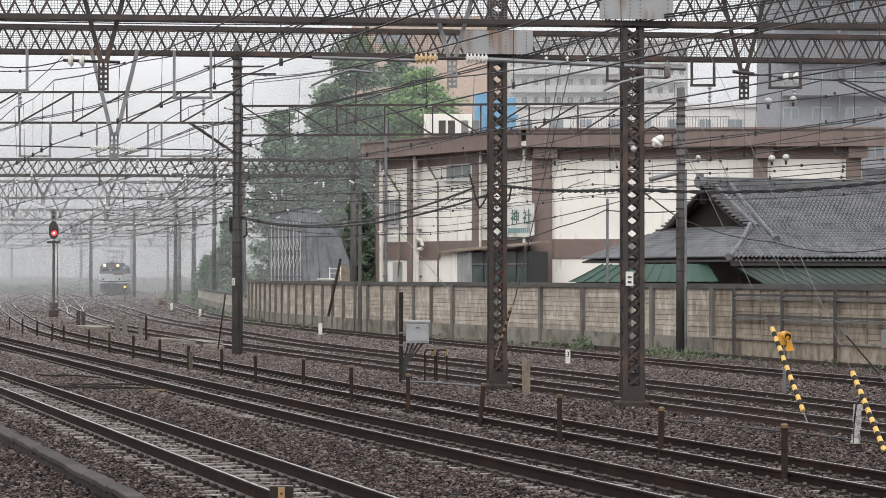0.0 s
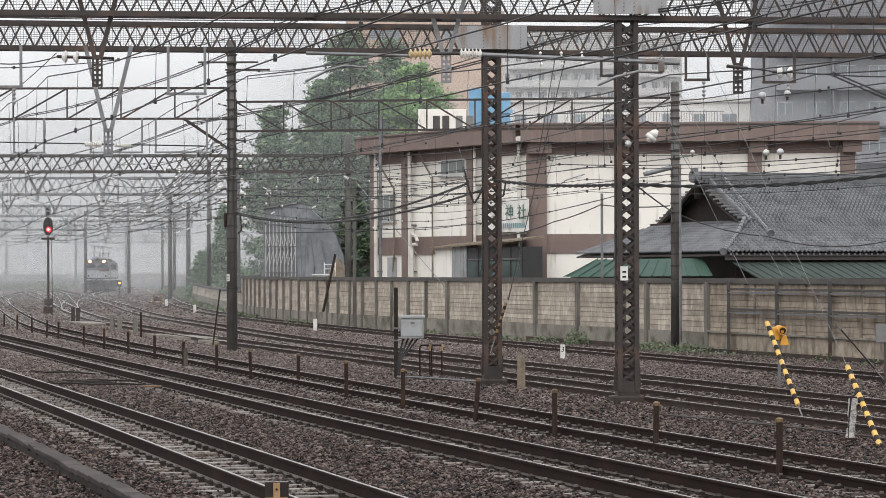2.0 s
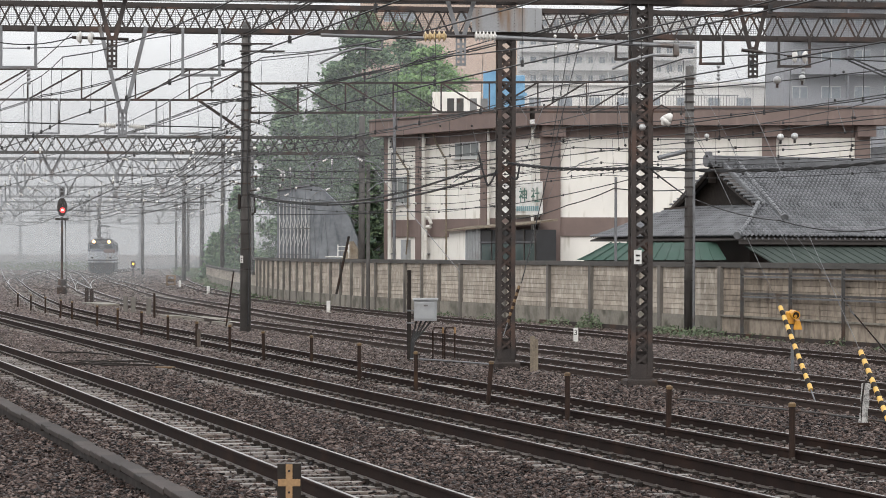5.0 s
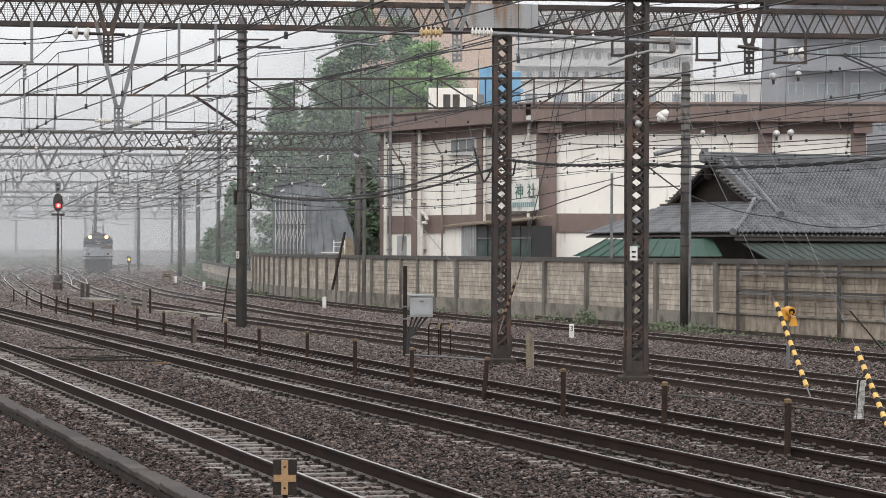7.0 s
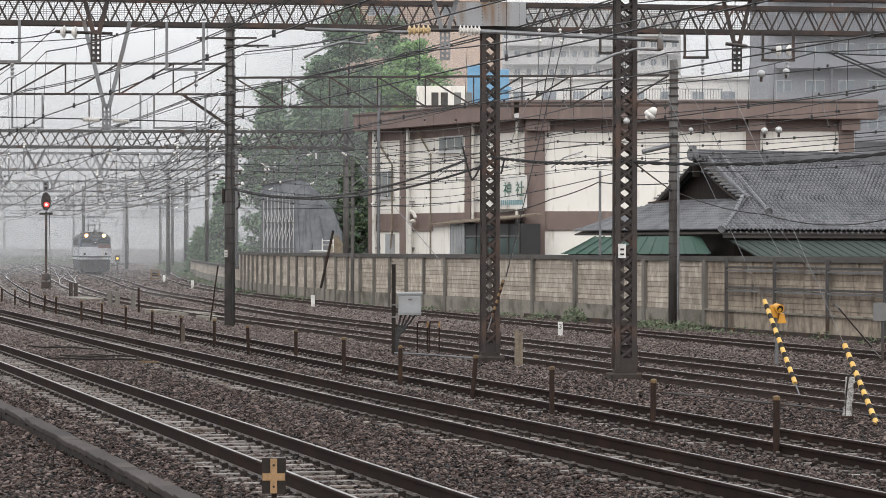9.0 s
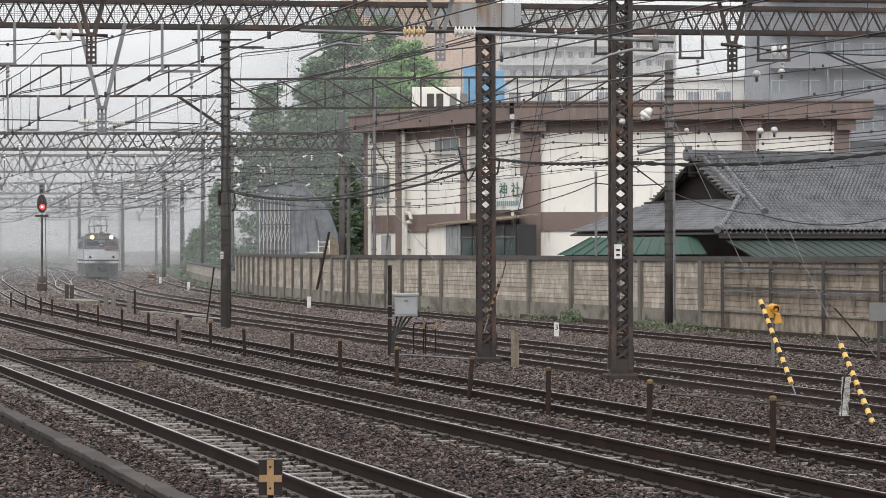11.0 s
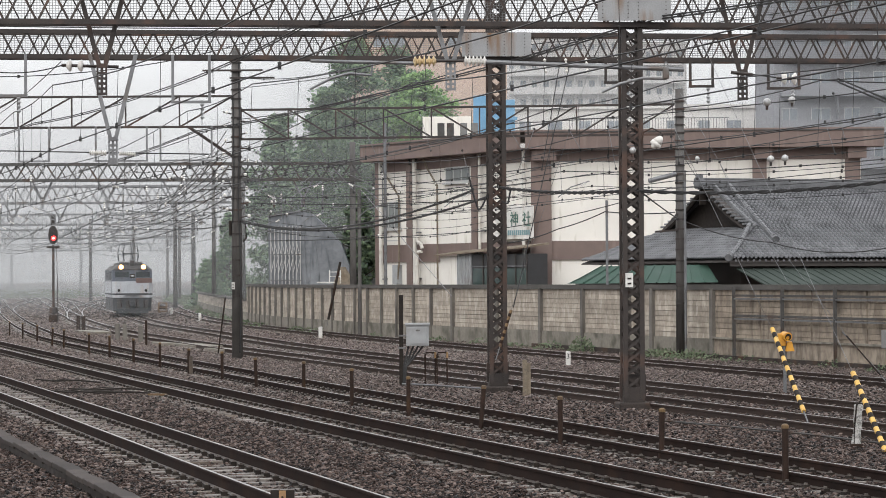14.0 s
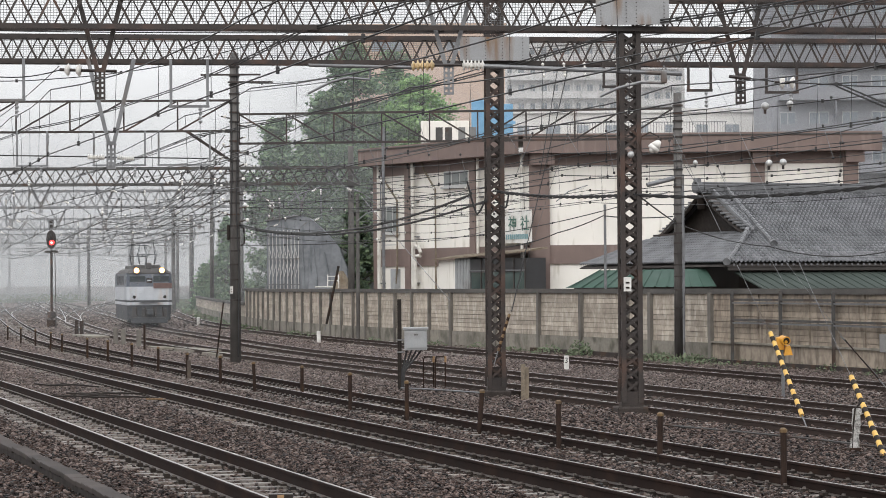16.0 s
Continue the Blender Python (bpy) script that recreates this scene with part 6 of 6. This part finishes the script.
# cantilever pipe with porcelain insulators under the nearest gantry
def cantilever():
    th = thing("cantilever", "grey cantilever pipe with cream porcelain insulators", "cantilever")
    part("pipe", rod(bmesh.new(), (-2.58, 52.30, 6.92), (-0.51, 52.40, 6.87), 0.035, 10), GREYSTEEL, th)
    insulator("insulator", th, (-0.56, 52.40, 6.90), (-0.10, 52.40, 6.91), 0.11, 5, AMBER)
    part("link", rod(bmesh.new(), (-0.13, 52.40, 6.91), (0.47, 52.40, 6.91), 0.03, 8), STEEL, th)
    insulator("insulator", th, (0.45, 52.40, 6.91), (0.89, 52.40, 6.90), 0.11, 6, PORCELAIN)
    part("pipe", rod(bmesh.new(), (0.85, 52.40, 6.89), (4.79, 52.40, 6.71), 0.045, 10), GREYSTEEL, th)
    part("steady_arm", sweep(bmesh.new(), [(4.41, 52.30, 6.74), (4.43, 52.30, 6.52), (3.96, 52.30, 6.54), (3.52, 52.30, 6.43), (3.16, 52.30, 6.27)], 0.03, 8), GREYSTEEL, th)
    part("steady_arm", sweep(bmesh.new(), [(-1.36, 52.30, 6.85), (-1.38, 52.30, 6.63), (-1.82, 52.30, 6.67), (-2.16, 52.30, 6.58), (-2.60, 52.30, 6.36)], 0.026, 8), GREYSTEEL, th)
    part("clamp", box(bmesh.new(), 4.36, 4.48, 52.22, 52.38, 6.52, 6.76, .02), GREYSTEEL, th)
    part("shackle", sweep(bmesh.new(), [(4.38, 52.25, 6.78), (4.42, 52.25, 6.86), (4.47, 52.25, 6.78)], .015, 6), GREYSTEEL, th)


cantilever()


def disc_pair(label, p, q, r):
    th = thing("disc_insulator", label, "insulator", "disc insulators")
    p, q = Vector(p), Vector(q)
    d = (q - p).normalized()
    part("rod", rod(bmesh.new(), p - d * .12, q + d * .12, .03, 8), STEEL, th)
    for c in (p, q):
        bm = rod(bmesh.new(), c - d * .02, c + d * .05, r * .45, 14, r)
        rod(bm, c + d * .05, c + d * .08, r, 14, r * .6)
        part("disc", bm, PORCELAIN, th)


disc_pair("white porcelain disc pair on the near anchor wire", (-7.31, 51.90, 6.83), (-7.09, 51.90, 6.82), .13)
disc_pair("white porcelain disc pair beside the tall tower", (6.77, 52.70, 6.55), (6.97, 52.70, 6.54), .14)
part_arm = thing("anchor_arm", "rusty anchor bar on a hanging post", "bar", "anchor bars")
part("bar", rod(bmesh.new(), (-7.42, 51.90, 6.83), (-6.34, 52.10, 6.81), .03, 8), STEEL, part_arm)
part_arm = thing("anchor_arm", "rusty anchor bar on a hanging post", "bar", "anchor bars")
part("bar", rod(bmesh.new(), (5.77, 52.90, 6.69), (6.20, 52.90, 6.64), .035, 8), STEEL, part_arm)
lv = thing("line_insulator", "white rod insulators on the second gantry post", "insulator")
insulator("insulator", lv, (-7.97, 60.00, 5.51), (-7.58, 60.00, 5.50), .07, 8, PORCELAIN)
insulator("insulator", lv, (-7.30, 60.00, 5.49), (-6.92, 60.00, 5.47), .06, 8, PORCELAIN)
part("wire", rod(bmesh.new(), (-10.26, 60.00, 5.57), (-5.26, 60.00, 5.46), .016, 6), WIRE, lv)


def pin_insulator(x, y, z, r, label="white porcelain insulator on the line"):
    th = thing("pin_insulator", label, "insulator", "pin insulators", at=(x, y, z))
    bm = ball(bmesh.new(), (0, 0, 0), r, 10)
    part("cap", bm, SASH, th, smooth=True)
    part("pin", rod(bmesh.new(), (0, 0, -r * 1.9), (0, 0, -r * .6), r * .35, 8), STEEL, th)


for (x, y, z), r in (((3.78, 52.60, 5.13), .07), ((6.74, 55.00, 6.23), .085), ((7.39, 56.00, 6.34), .075), ((7.68, 62.00, 5.36), .085), ((8.01, 62.00, 5.38), .085), ((5.96, 62.00, 5.38), .06), ((-4.49, 122.00, 5.01), .12), ((-13.14, 130.00, 7.69), .12), ((-7.61, 120.00, 6.12), .12), ((-7.36, 100.00, 5.58), .1), ((-7.48, 118.00, 6.24), .1)):
    pin_insulator(x, y, z, r)


def pull_off(track, y, reach, z=5.35, big=1.0):
    """A pull-off arm with porcelain that steadies the contact wire."""
    th = thing("pull_off_arm", "grey pull-off arm with small white insulators", "pull-off arm", "pull-off arms")
    a, b = spot(track, y, 0, z), spot(track, y, reach, z + .55)
    part("arm", sweep(bmesh.new(), [a, a.lerp(b, .4) + UP * .12, b], .02 * big, 5), GREYSTEEL, th)
    c = a.lerp(b, .82)
    d = (b - a).normalized()
    insulator("insulator", th, c - d * .11 * big, c + d * .09 * big, .042 * big, 3, PORCELAIN)
    if y < 110:
        return
    part("stem", rod(bmesh.new(), b, b + UP * 1.5, .025 * big, 6), GREYSTEEL, th)
    insulator("insulator", th, b + UP * 1.1, b + UP * 1.4, .05 * big, 3, PORCELAIN)


for y, zz, big in ((88.4, 5.3, 1.0), (103, 5.4, 1.0), (118, 5.4, 1.1), (132, 5.4, 1.2), (145, 5.4, 1.3), (162, 5.4, 1.3), (179, 5.4, 1.4), (205, 5.4, 1.5), (232, 5.5, 1.6), (262, 5.5, 1.8), (290, 5.5, 1.8)):
    for name in ("T3", "T4", "T5", "T6"):
        pull_off(name, y, 1.1 if name in ("T4", "T6") else -1.1, zz, big)


def walkway_mesh(parent, x0, x1, y_mid, x_mid, turn, z0, z1):
    """Fine wire mesh behind a gantry's rear web."""
    verts, faces = [], []
    k = math.tan(radians(turn))
    f = lambda x, z: (x, y_mid + .55 + (x - x_mid) * k, z)

    def strip(a, b, da):
        n = len(verts)
        verts.extend([a, b, tuple(q + w for q, w in zip(b, da)), tuple(q + w for q, w in zip(a, da))])
        faces.append((n, n + 1, n + 2, n + 3))
    for i in range(11):
        z = z0 + (z1 - z0) * i / 10
        strip(f(x0, z), f(x1, z), (0, 0, .011))
    n = int((x1 - x0) / .06)
    for i in range(n):
        x = x0 + i * .06
        strip(f(x, z0), f(x, z1), (.008, 0, 0))
    ob = new("walkway_mesh", mesh_of("walkway_mesh", verts, faces, GREYSTEEL))
    ob.parent = parent
    tagged(ob, "fine grey wire mesh", kind="stuff")


walkway_mesh(g_a, -11.5, 12.5, 52.7, 3.77, 7, 7.68, 8.2)
walkway_mesh(g_b, -13.5, 14.5, 61, 1.25, 8, 7.7, 8.2)


def hanger_rods():
    """Slanting light rods that tie the wires together before the hall."""
    th = thing("wire_hangers", "light grey slanting hanger rods between the overhead wires", "hanger", "wire hangers")
    rods = (((1.70, 66.00, 6.28), (1.99, 66.00, 5.80)), ((2.30, 66.00, 6.32), (1.88, 66.00, 5.27)), ((3.17, 66.00, 6.28), (3.45, 66.00, 5.80)), ((8.66, 60.00, 6.11), (8.89, 60.00, 5.38)), ((8.56, 58.00, 6.61), (8.81, 58.00, 5.61)), ((3.88, 62.00, 6.14), (4.06, 62.00, 5.16)),
            ((5.36, 62.00, 5.90), (5.96, 62.00, 4.91)), ((-1.60, 80.00, 6.69), (-1.84, 80.00, 5.83)), ((-2.30, 82.00, 7.05), (-1.88, 82.00, 6.09)), ((-0.65, 78.00, 7.50), (-0.33, 78.00, 6.38)), ((-3.47, 84.00, 6.17), (-2.57, 84.00, 5.19)), ((-4.10, 86.00, 7.17), (-3.37, 86.00, 5.53)), ((-5.56, 92.00, 7.30), (-4.78, 92.00, 5.73)),
            ((-6.35, 95.00, 7.05), (-6.65, 95.00, 5.53)), ((0.55, 72.00, 6.09), (0.83, 72.00, 5.05)), ((6.48, 62.00, 5.30), (6.81, 62.00, 4.51)), ((-5.62, 100.00, 6.00), (-4.77, 100.00, 6.64)), ((-3.33, 90.00, 6.24), (-2.47, 90.00, 5.86)), ((-4.17, 96.00, 5.56), (-3.51, 96.00, 6.24)))
    for p, q in rods:
        strut("rod", p, q, .015, .015, GREYSTEEL, th, "round")
        for e in (p, q):
            part("clamp", ball(bmesh.new(), e, .035, 6), WIRE, th)


hanger_rods()


def pole_fittings():
    for (x, y, z), label in (((-6.96, 88.20, 2.43), "pole"), ((3.68, 52.40, 2.56), "column")):
        th = thing("number_tag", "small white tag with dark bars on a " + label, "tag", "pole tags", at=(x, y, z))
        w, h = (.05, .12) if label == "pole" else (.075, .14)
        part("plate", box(bmesh.new(), -w, w, -.02, .02, -h, h, .005), WHITE, th)
        for i in range(2):
            part("text_bar", box(bmesh.new(), -w * .5, w * .5, -.03, -.0205, -h * .6 + i * h * .7, -h * .35 + i * h * .7), BLACK, th)
    for z in (9.6, 9.35):
        strut("cross_arm", (-7.9, 88.4, z), (-5.4, 88.4, z), .06, .06, STEEL, p1).matrix_basis = pose(-1.1 if z > 9.5 else -.2, -.22, z, 0, 90, 0) @ Matrix.Diagonal((.06, .06, 2.0 if z > 9.5 else 1.5, 1))
    part("junction_box", box(bmesh.new(), -.27, -.17, -.08, .08, 4.1, 4.6, .03), BLACK, p1)
    part("junction_cable", sweep(bmesh.new(), [(.16, -.1, 4.6), (.3, -.1, 4.5), (.32, -.1, 4.0), (.2, -.1, 3.9)], .035, 6), BLACK, p1)
    # clamps, bolts and small insulators crowded round the pole's middle
    rnd = random.Random(5)
    for k in range(16):
        z = 4.7 + k * .23
        side = -1 if k % 2 else 1
        arm = part("clamp_arm", rod(bmesh.new(), (side * .15, -.12, z), (side * rnd.uniform(.3, .48), -.16, z + rnd.uniform(-.05, .1)), .025, 6), STEEL, p1)
        part("arm_insulator", ball(bmesh.new(), (side * rnd.uniform(.3, .46), -.17, z + .06), rnd.uniform(.04, .065), 8), PORCELAIN, arm, "small white insulator")
    part("pole_cable", sweep(bmesh.new(), [(.1, -.17, 9.9), (.12, -.19, 7.4), (.06, -.2, 5.2), (.14, -.2, 3.0), (.1, -.2, .2)], .022, 6), WIRE, p1)
    part("pole_cable", sweep(bmesh.new(), [(-.1, -.17, 8.8), (-.07, -.19, 6.4), (-.13, -.2, 4.5)], .018, 6), WIRE, p1)
    lamp = thing("pole_bracket", "grey bracket tube on the concrete pole", "bracket")
    part("tube", rod(bmesh.new(), (6.71, 86.20, 5.75), (7.61, 86.40, 5.98), .08, 10), GREYSTEEL, lamp)
    strut("brace", (7.08, 86.20, 4.07), (7.65, 86.40, 4.70), .05, .05, STEEL, lamp)
    strut("brace", (6.90, 86.20, 4.10), (7.65, 86.40, 4.16), .06, .06, STEEL, lamp)
    for px, top, bot, d in ((1075, 352, 500, 96), (637, 330, 582, 123), (683, 212, 500, 150), (1213, 300, 595, 86.4)):
        th = thing("thin_pole", "thin grey service pole behind the fence" if d > 90 else "thin conduit beside the concrete pole", "pole", "thin service poles", at=((px - 784) * d / 4700, d, 0))
        part("shaft", rod(bmesh.new(), (0, 0, 0), (0, 0, 2.6 + (490 - top) * d / 4700), .05 if d < 120 else .09, 10), GREYSTEEL if d < 120 or d > 140 else CONCRETE, th)


pole_fittings()


def bell_lamp():
    """A white yard lamp on a bent bracket at the lattice column."""
    th = thing("yard_lamp", "white bell-shaped yard lamp on a bent bracket", "lamp", at=(4.28, 52.60, 5.29))
    bm = rod(bmesh.new(), (.07, 0, .11), (-.02, 0, -.01), .045, 16, .115)
    rod(bm, (-.02, 0, -.01), (-.07, 0, -.07), .115, 16, .118)
    part("shade", bm, PORCELAIN, th, smooth=True)
    part("globe", ball(bmesh.new(), (-.075, 0, -.07), .065, 12), PORCELAIN, th, smooth=True)
    part("neck", rod(bmesh.new(), (.02, 0, .07), (.09, 0, .16), .05, 10, .035), STEEL, th)
    part("bracket", sweep(bmesh.new(), [(-.32, .1, -.05), (-.28, .05, .2), (-.12, 0, .28), (.05, 0, .2), (.06, 0, .12)], .018, 6), STEEL, th)


bell_lamp()


def steel_fence_rails():
    th = thing("fence_railing", "grey steel posts and rails fixed before the fence", "railing")
    pts = []
    y = 83.85 - 7 * 3.4
    while y < 84.5:
        pts.append(Vector((fence_x(y) - .22, y - .05, 0)))
        y += 3.4
    for p in pts:
        strut("post", p, p + UP * 2.3, .1, .1, FRAME, th)
    for p, q in zip(pts, pts[1:]):
        for z in (2.03, 1.40):
            strut("rail", p + UP * z, q + UP * z, .07, .05, FRAME, th)
            strut("rail", p + UP * (z - .1), q + UP * (z - .1), .05, .04, GREYSTEEL, th)


steel_fence_rails()


# ---- the electric locomotive ----
def loco():
    th = thing("electric_locomotive", "dark blue and white electric locomotive with lit headlights", "locomotive")
    W, E = 1.38, 15.6

    def hull(name, z0, z1, w0, w1, y0a, y0b, material, label="", bevel=0.05):
        """A closed band of the body between two heights, with slightly raked and rounded ends."""
        bm = bmesh.new()
        rings = []
        for z, w, y0 in ((z0, w0, y0a), (z1, w1, y0b)):
            c = .22
            o = [(-w + c, y0), (w - c, y0), (w, y0 + c), (w, E - y0 - c), (w - c, E - y0), (-w + c, E - y0), (-w, E - y0 - c), (-w, y0 + c)]
            rings.append([bm.verts.new((x, y, z)) for x, y in o])
        bm.faces.new(rings[0][::-1]), bm.faces.new(rings[1])
        for i in range(8):
            bm.faces.new((rings[0][i], rings[0][(i + 1) % 8], rings[1][(i + 1) % 8], rings[1][i]))
        return part(name, bm, material, th, label)

    hull("underframe", .32, 1.25, W - .08, W - .04, .22, .2, L_GREY, "dark grey skirt and pilot")
    hull("sill_band", 1.25, 1.43, W, W, .1, .1, L_WHITE)
    hull("sill_line", 1.43, 1.55, W - .02, W - .02, .13, .13, L_GREY)
    hull("lower_body", 1.55, 2.38, W, W, .1, .12, L_WHITE, "white band round the body")
    upper = hull("upper_body", 2.38, 3.2, W, W - .02, .12, .42, L_NAVY, "dark blue upper body")
    hull("cab_roof", 3.2, 3.5, W - .02, W - .35, .42, .6, L_ROOF, "brown-grey roof")
    for s in (-1, 1):
        win = part("windscreen", bmesh.ops.create_cube(b0 := bmesh.new(), size=1, matrix=pose(s * .72, .22, 2.79, 20, 0, 0) @ Matrix.Diagonal((.95, .06, .52, 1))) and b0, GLASS, upper)
        part("wiper", rod(bmesh.new(), (s * .72, .12, 2.55), (s * .55, .22, 2.95), .012, 5), BLACK, win)
        part("lamp_housing", rod(bmesh.new(), (s * .77, .18, 3.37), (s * .77, .75, 3.37), .2, 16), L_ROOF, th)
        # the wide warm disc also imitates the lamp's halo in the mist
        part("headlight", rod(bmesh.new(), (s * .77, .13, 3.37), (s * .77, .175, 3.37), .165, 18), LAMP, th, "lit headlight, its warm halo imitated by the wide disc")
        part("headlight_bulb", rod(bmesh.new(), (s * .77, .11, 3.37), (s * .77, .128, 3.37), .1, 16), LAMPCORE, th)
        part("tail_lamp", rod(bmesh.new(), (s * .93, .04, 1.75), (s * .93, .13, 1.75), .1, 12), BLACK, th)
        part("buffer_step", box(bmesh.new(), s * 1.15 - .15, s * 1.15 + .15, .02, .2, .42, .5), L_GREY, th)
        part("side_window", box(bmesh.new(), s * (W - .03) - .03, s * (W - .03) + .03, .9, 1.6, 2.55, 3.05), GLASS, upper)
        part("cab_door", box(bmesh.new(), s * (W - .01) - .015, s * (W - .01) + .015, 1.8, 2.45, 1.4, 3.1, .01), L_NAVY, th)
        for i in range(5):
            part("side_grille", box(bmesh.new(), s * (W - .01) - .015, s * (W - .01) + .015, 3.4 + i * 1.9, 4.8 + i * 1.9, 2.5, 3.05), L_GREY, upper)
        for y in (1.6, 4.2, 6.6, 9.0, 11.4, 14.0):
            part("wheel", rod(bmesh.new(), (s * .45, y, .5), (s * .62, y, .5), .5, 20), L_GREY, th)
        part("handrail", rod(bmesh.new(), (s * 1.15, .03, 1.5), (s * 1.15, .03, 2.3), .018, 6), L_WHITE, th)
    part("red_panel", box(bmesh.new(), .24, 1.36, .085, .16, 2.27, 2.6, .01), L_RED, th, "brown-red panel under the window")
    for k in range(4):
        part("skirt_bar", box(bmesh.new(), -1.05 + k * .6, -.75 + k * .6, .12, .3, .4, 1.15 - .1 * (k % 2), .02), L_ROOF, th)
        part("air_hose", sweep(bmesh.new(), [(-.8 + k * .53, .1, 1.15), (-.8 + k * .53, -.05, .9), (-.75 + k * .53, .0, .6)], .03, 6), BLACK, th)
    part("gutter", box(bmesh.new(), -W + .1, W - .1, .38, .46, 3.16, 3.22, .01), L_ROOF, th)
    part("gangway_door", box(bmesh.new(), -.3, .3, .088, .3, 1.56, 2.37, .01), L_WHITE, th)
    part("number_panel", box(bmesh.new(), -.17, .17, .15, .35, 2.6, 2.9, .02), BLACK, th)
    part("number_bar", box(bmesh.new(), -.12, .12, .13, .149, 2.72, 2.79), L_WHITE, th)
    part("front_step", box(bmesh.new(), -.6, .6, -.12, .12, 1.42, 1.5, .01), L_GREY, th)
    part("coupler", box(bmesh.new(), -.18, .18, -.35, .3, .68, 1.0, .04), L_GREY, th)
    part("snow_plough", box(bmesh.new(), -1.1, 1.1, .05, .3, .16, .5, .03), L_GREY, th)
    part("horn_cover", box(bmesh.new(), -.16, .16, .55, 1.1, 3.45, 3.85, .06), L_ROOF, th)
    part("roof_equipment", box(bmesh.new(), -.8, .8, 2.0, 13.5, 3.48, 3.72, .06), L_ROOF, th)
    for y0 in (2.6, 12.2):
        pan = new("pantograph")
        pan.parent = th
        for s in (-1, 1):
            for f, g in ((-1, 1), (1, -1)):
                strut("lower_arm", (s * .45, y0 + .1 * f, 3.75), (s * .55, y0 + .8 * f, 4.35), .05, .05, L_GREY, pan, "round")
                strut("upper_arm", (s * .55, y0 + .8 * f, 4.35), (s * .4, y0 + .06 * f, 5.05), .035, .035, L_GREY, pan, "round")
            strut("insulator_leg", (s * .45, y0, 3.5), (s * .45, y0, 3.78), .1, .1, PORCELAIN, pan, "round")
        for f in (-1, 1):
            strut("cross_tube", (-.55, y0 + .8 * f, 4.35), (.55, y0 + .8 * f, 4.35), .04, .04, L_GREY, pan, "round")
            strut("contact_strip", (-.62, y0 + .15 * f, 5.07), (.62, y0 + .15 * f, 5.07), .06, .04, L_GREY, pan)
            for s in (-1, 1):
                strut("strip_horn", (s * .62, y0 + .15 * f, 5.07), (s * .82, y0 + .15 * f, 4.92), .035, .035, L_GREY, pan)
    return th


LOCO = loco()

# ---- rain mist hanging over the far yard ----
for i, (y, thick, x_from, x_to, top, tall, start) in enumerate(((136, .075, -16, -6, 14, 30, -400), (172, .34, -4, 9, 28, 40, -17), (190, .08, -22, -14, 16, 40, -400), (215, .12, -22, -10, 16, 40, -400), (248, .15, -26, -10, 18, 46, -400),
                                                                 (236, .33, -10, -25, 40, 70, -400), (324, .26, -40, -20, 26, 60, -400), (360, .5, 60, 140, 60, 90, -400))):
    me = mesh_of("mist", [(-150, y, -1), (160, y, -1), (160, y, tall), (-150, y, tall)], [(0, 1, 2, 3)], mist_mat("rain_mist", thick, x_from, x_to, top, i, start))
    tagged(new("mist_veil", me), "pale grey rain mist hanging over the far yard", "mist", kind="stuff")


def motions():
    rows = []
    for i in range(33):
        t = i * 0.5
        y = 311 - 7.3 * t - 0.127 * t * t
        c = spot("T5", y)
        rows.append((t, pose(c.x, c.y, c.z + 0.12, 0, 0, heading("T5", y + 8))))
    walk(LOCO, rows)


motions()
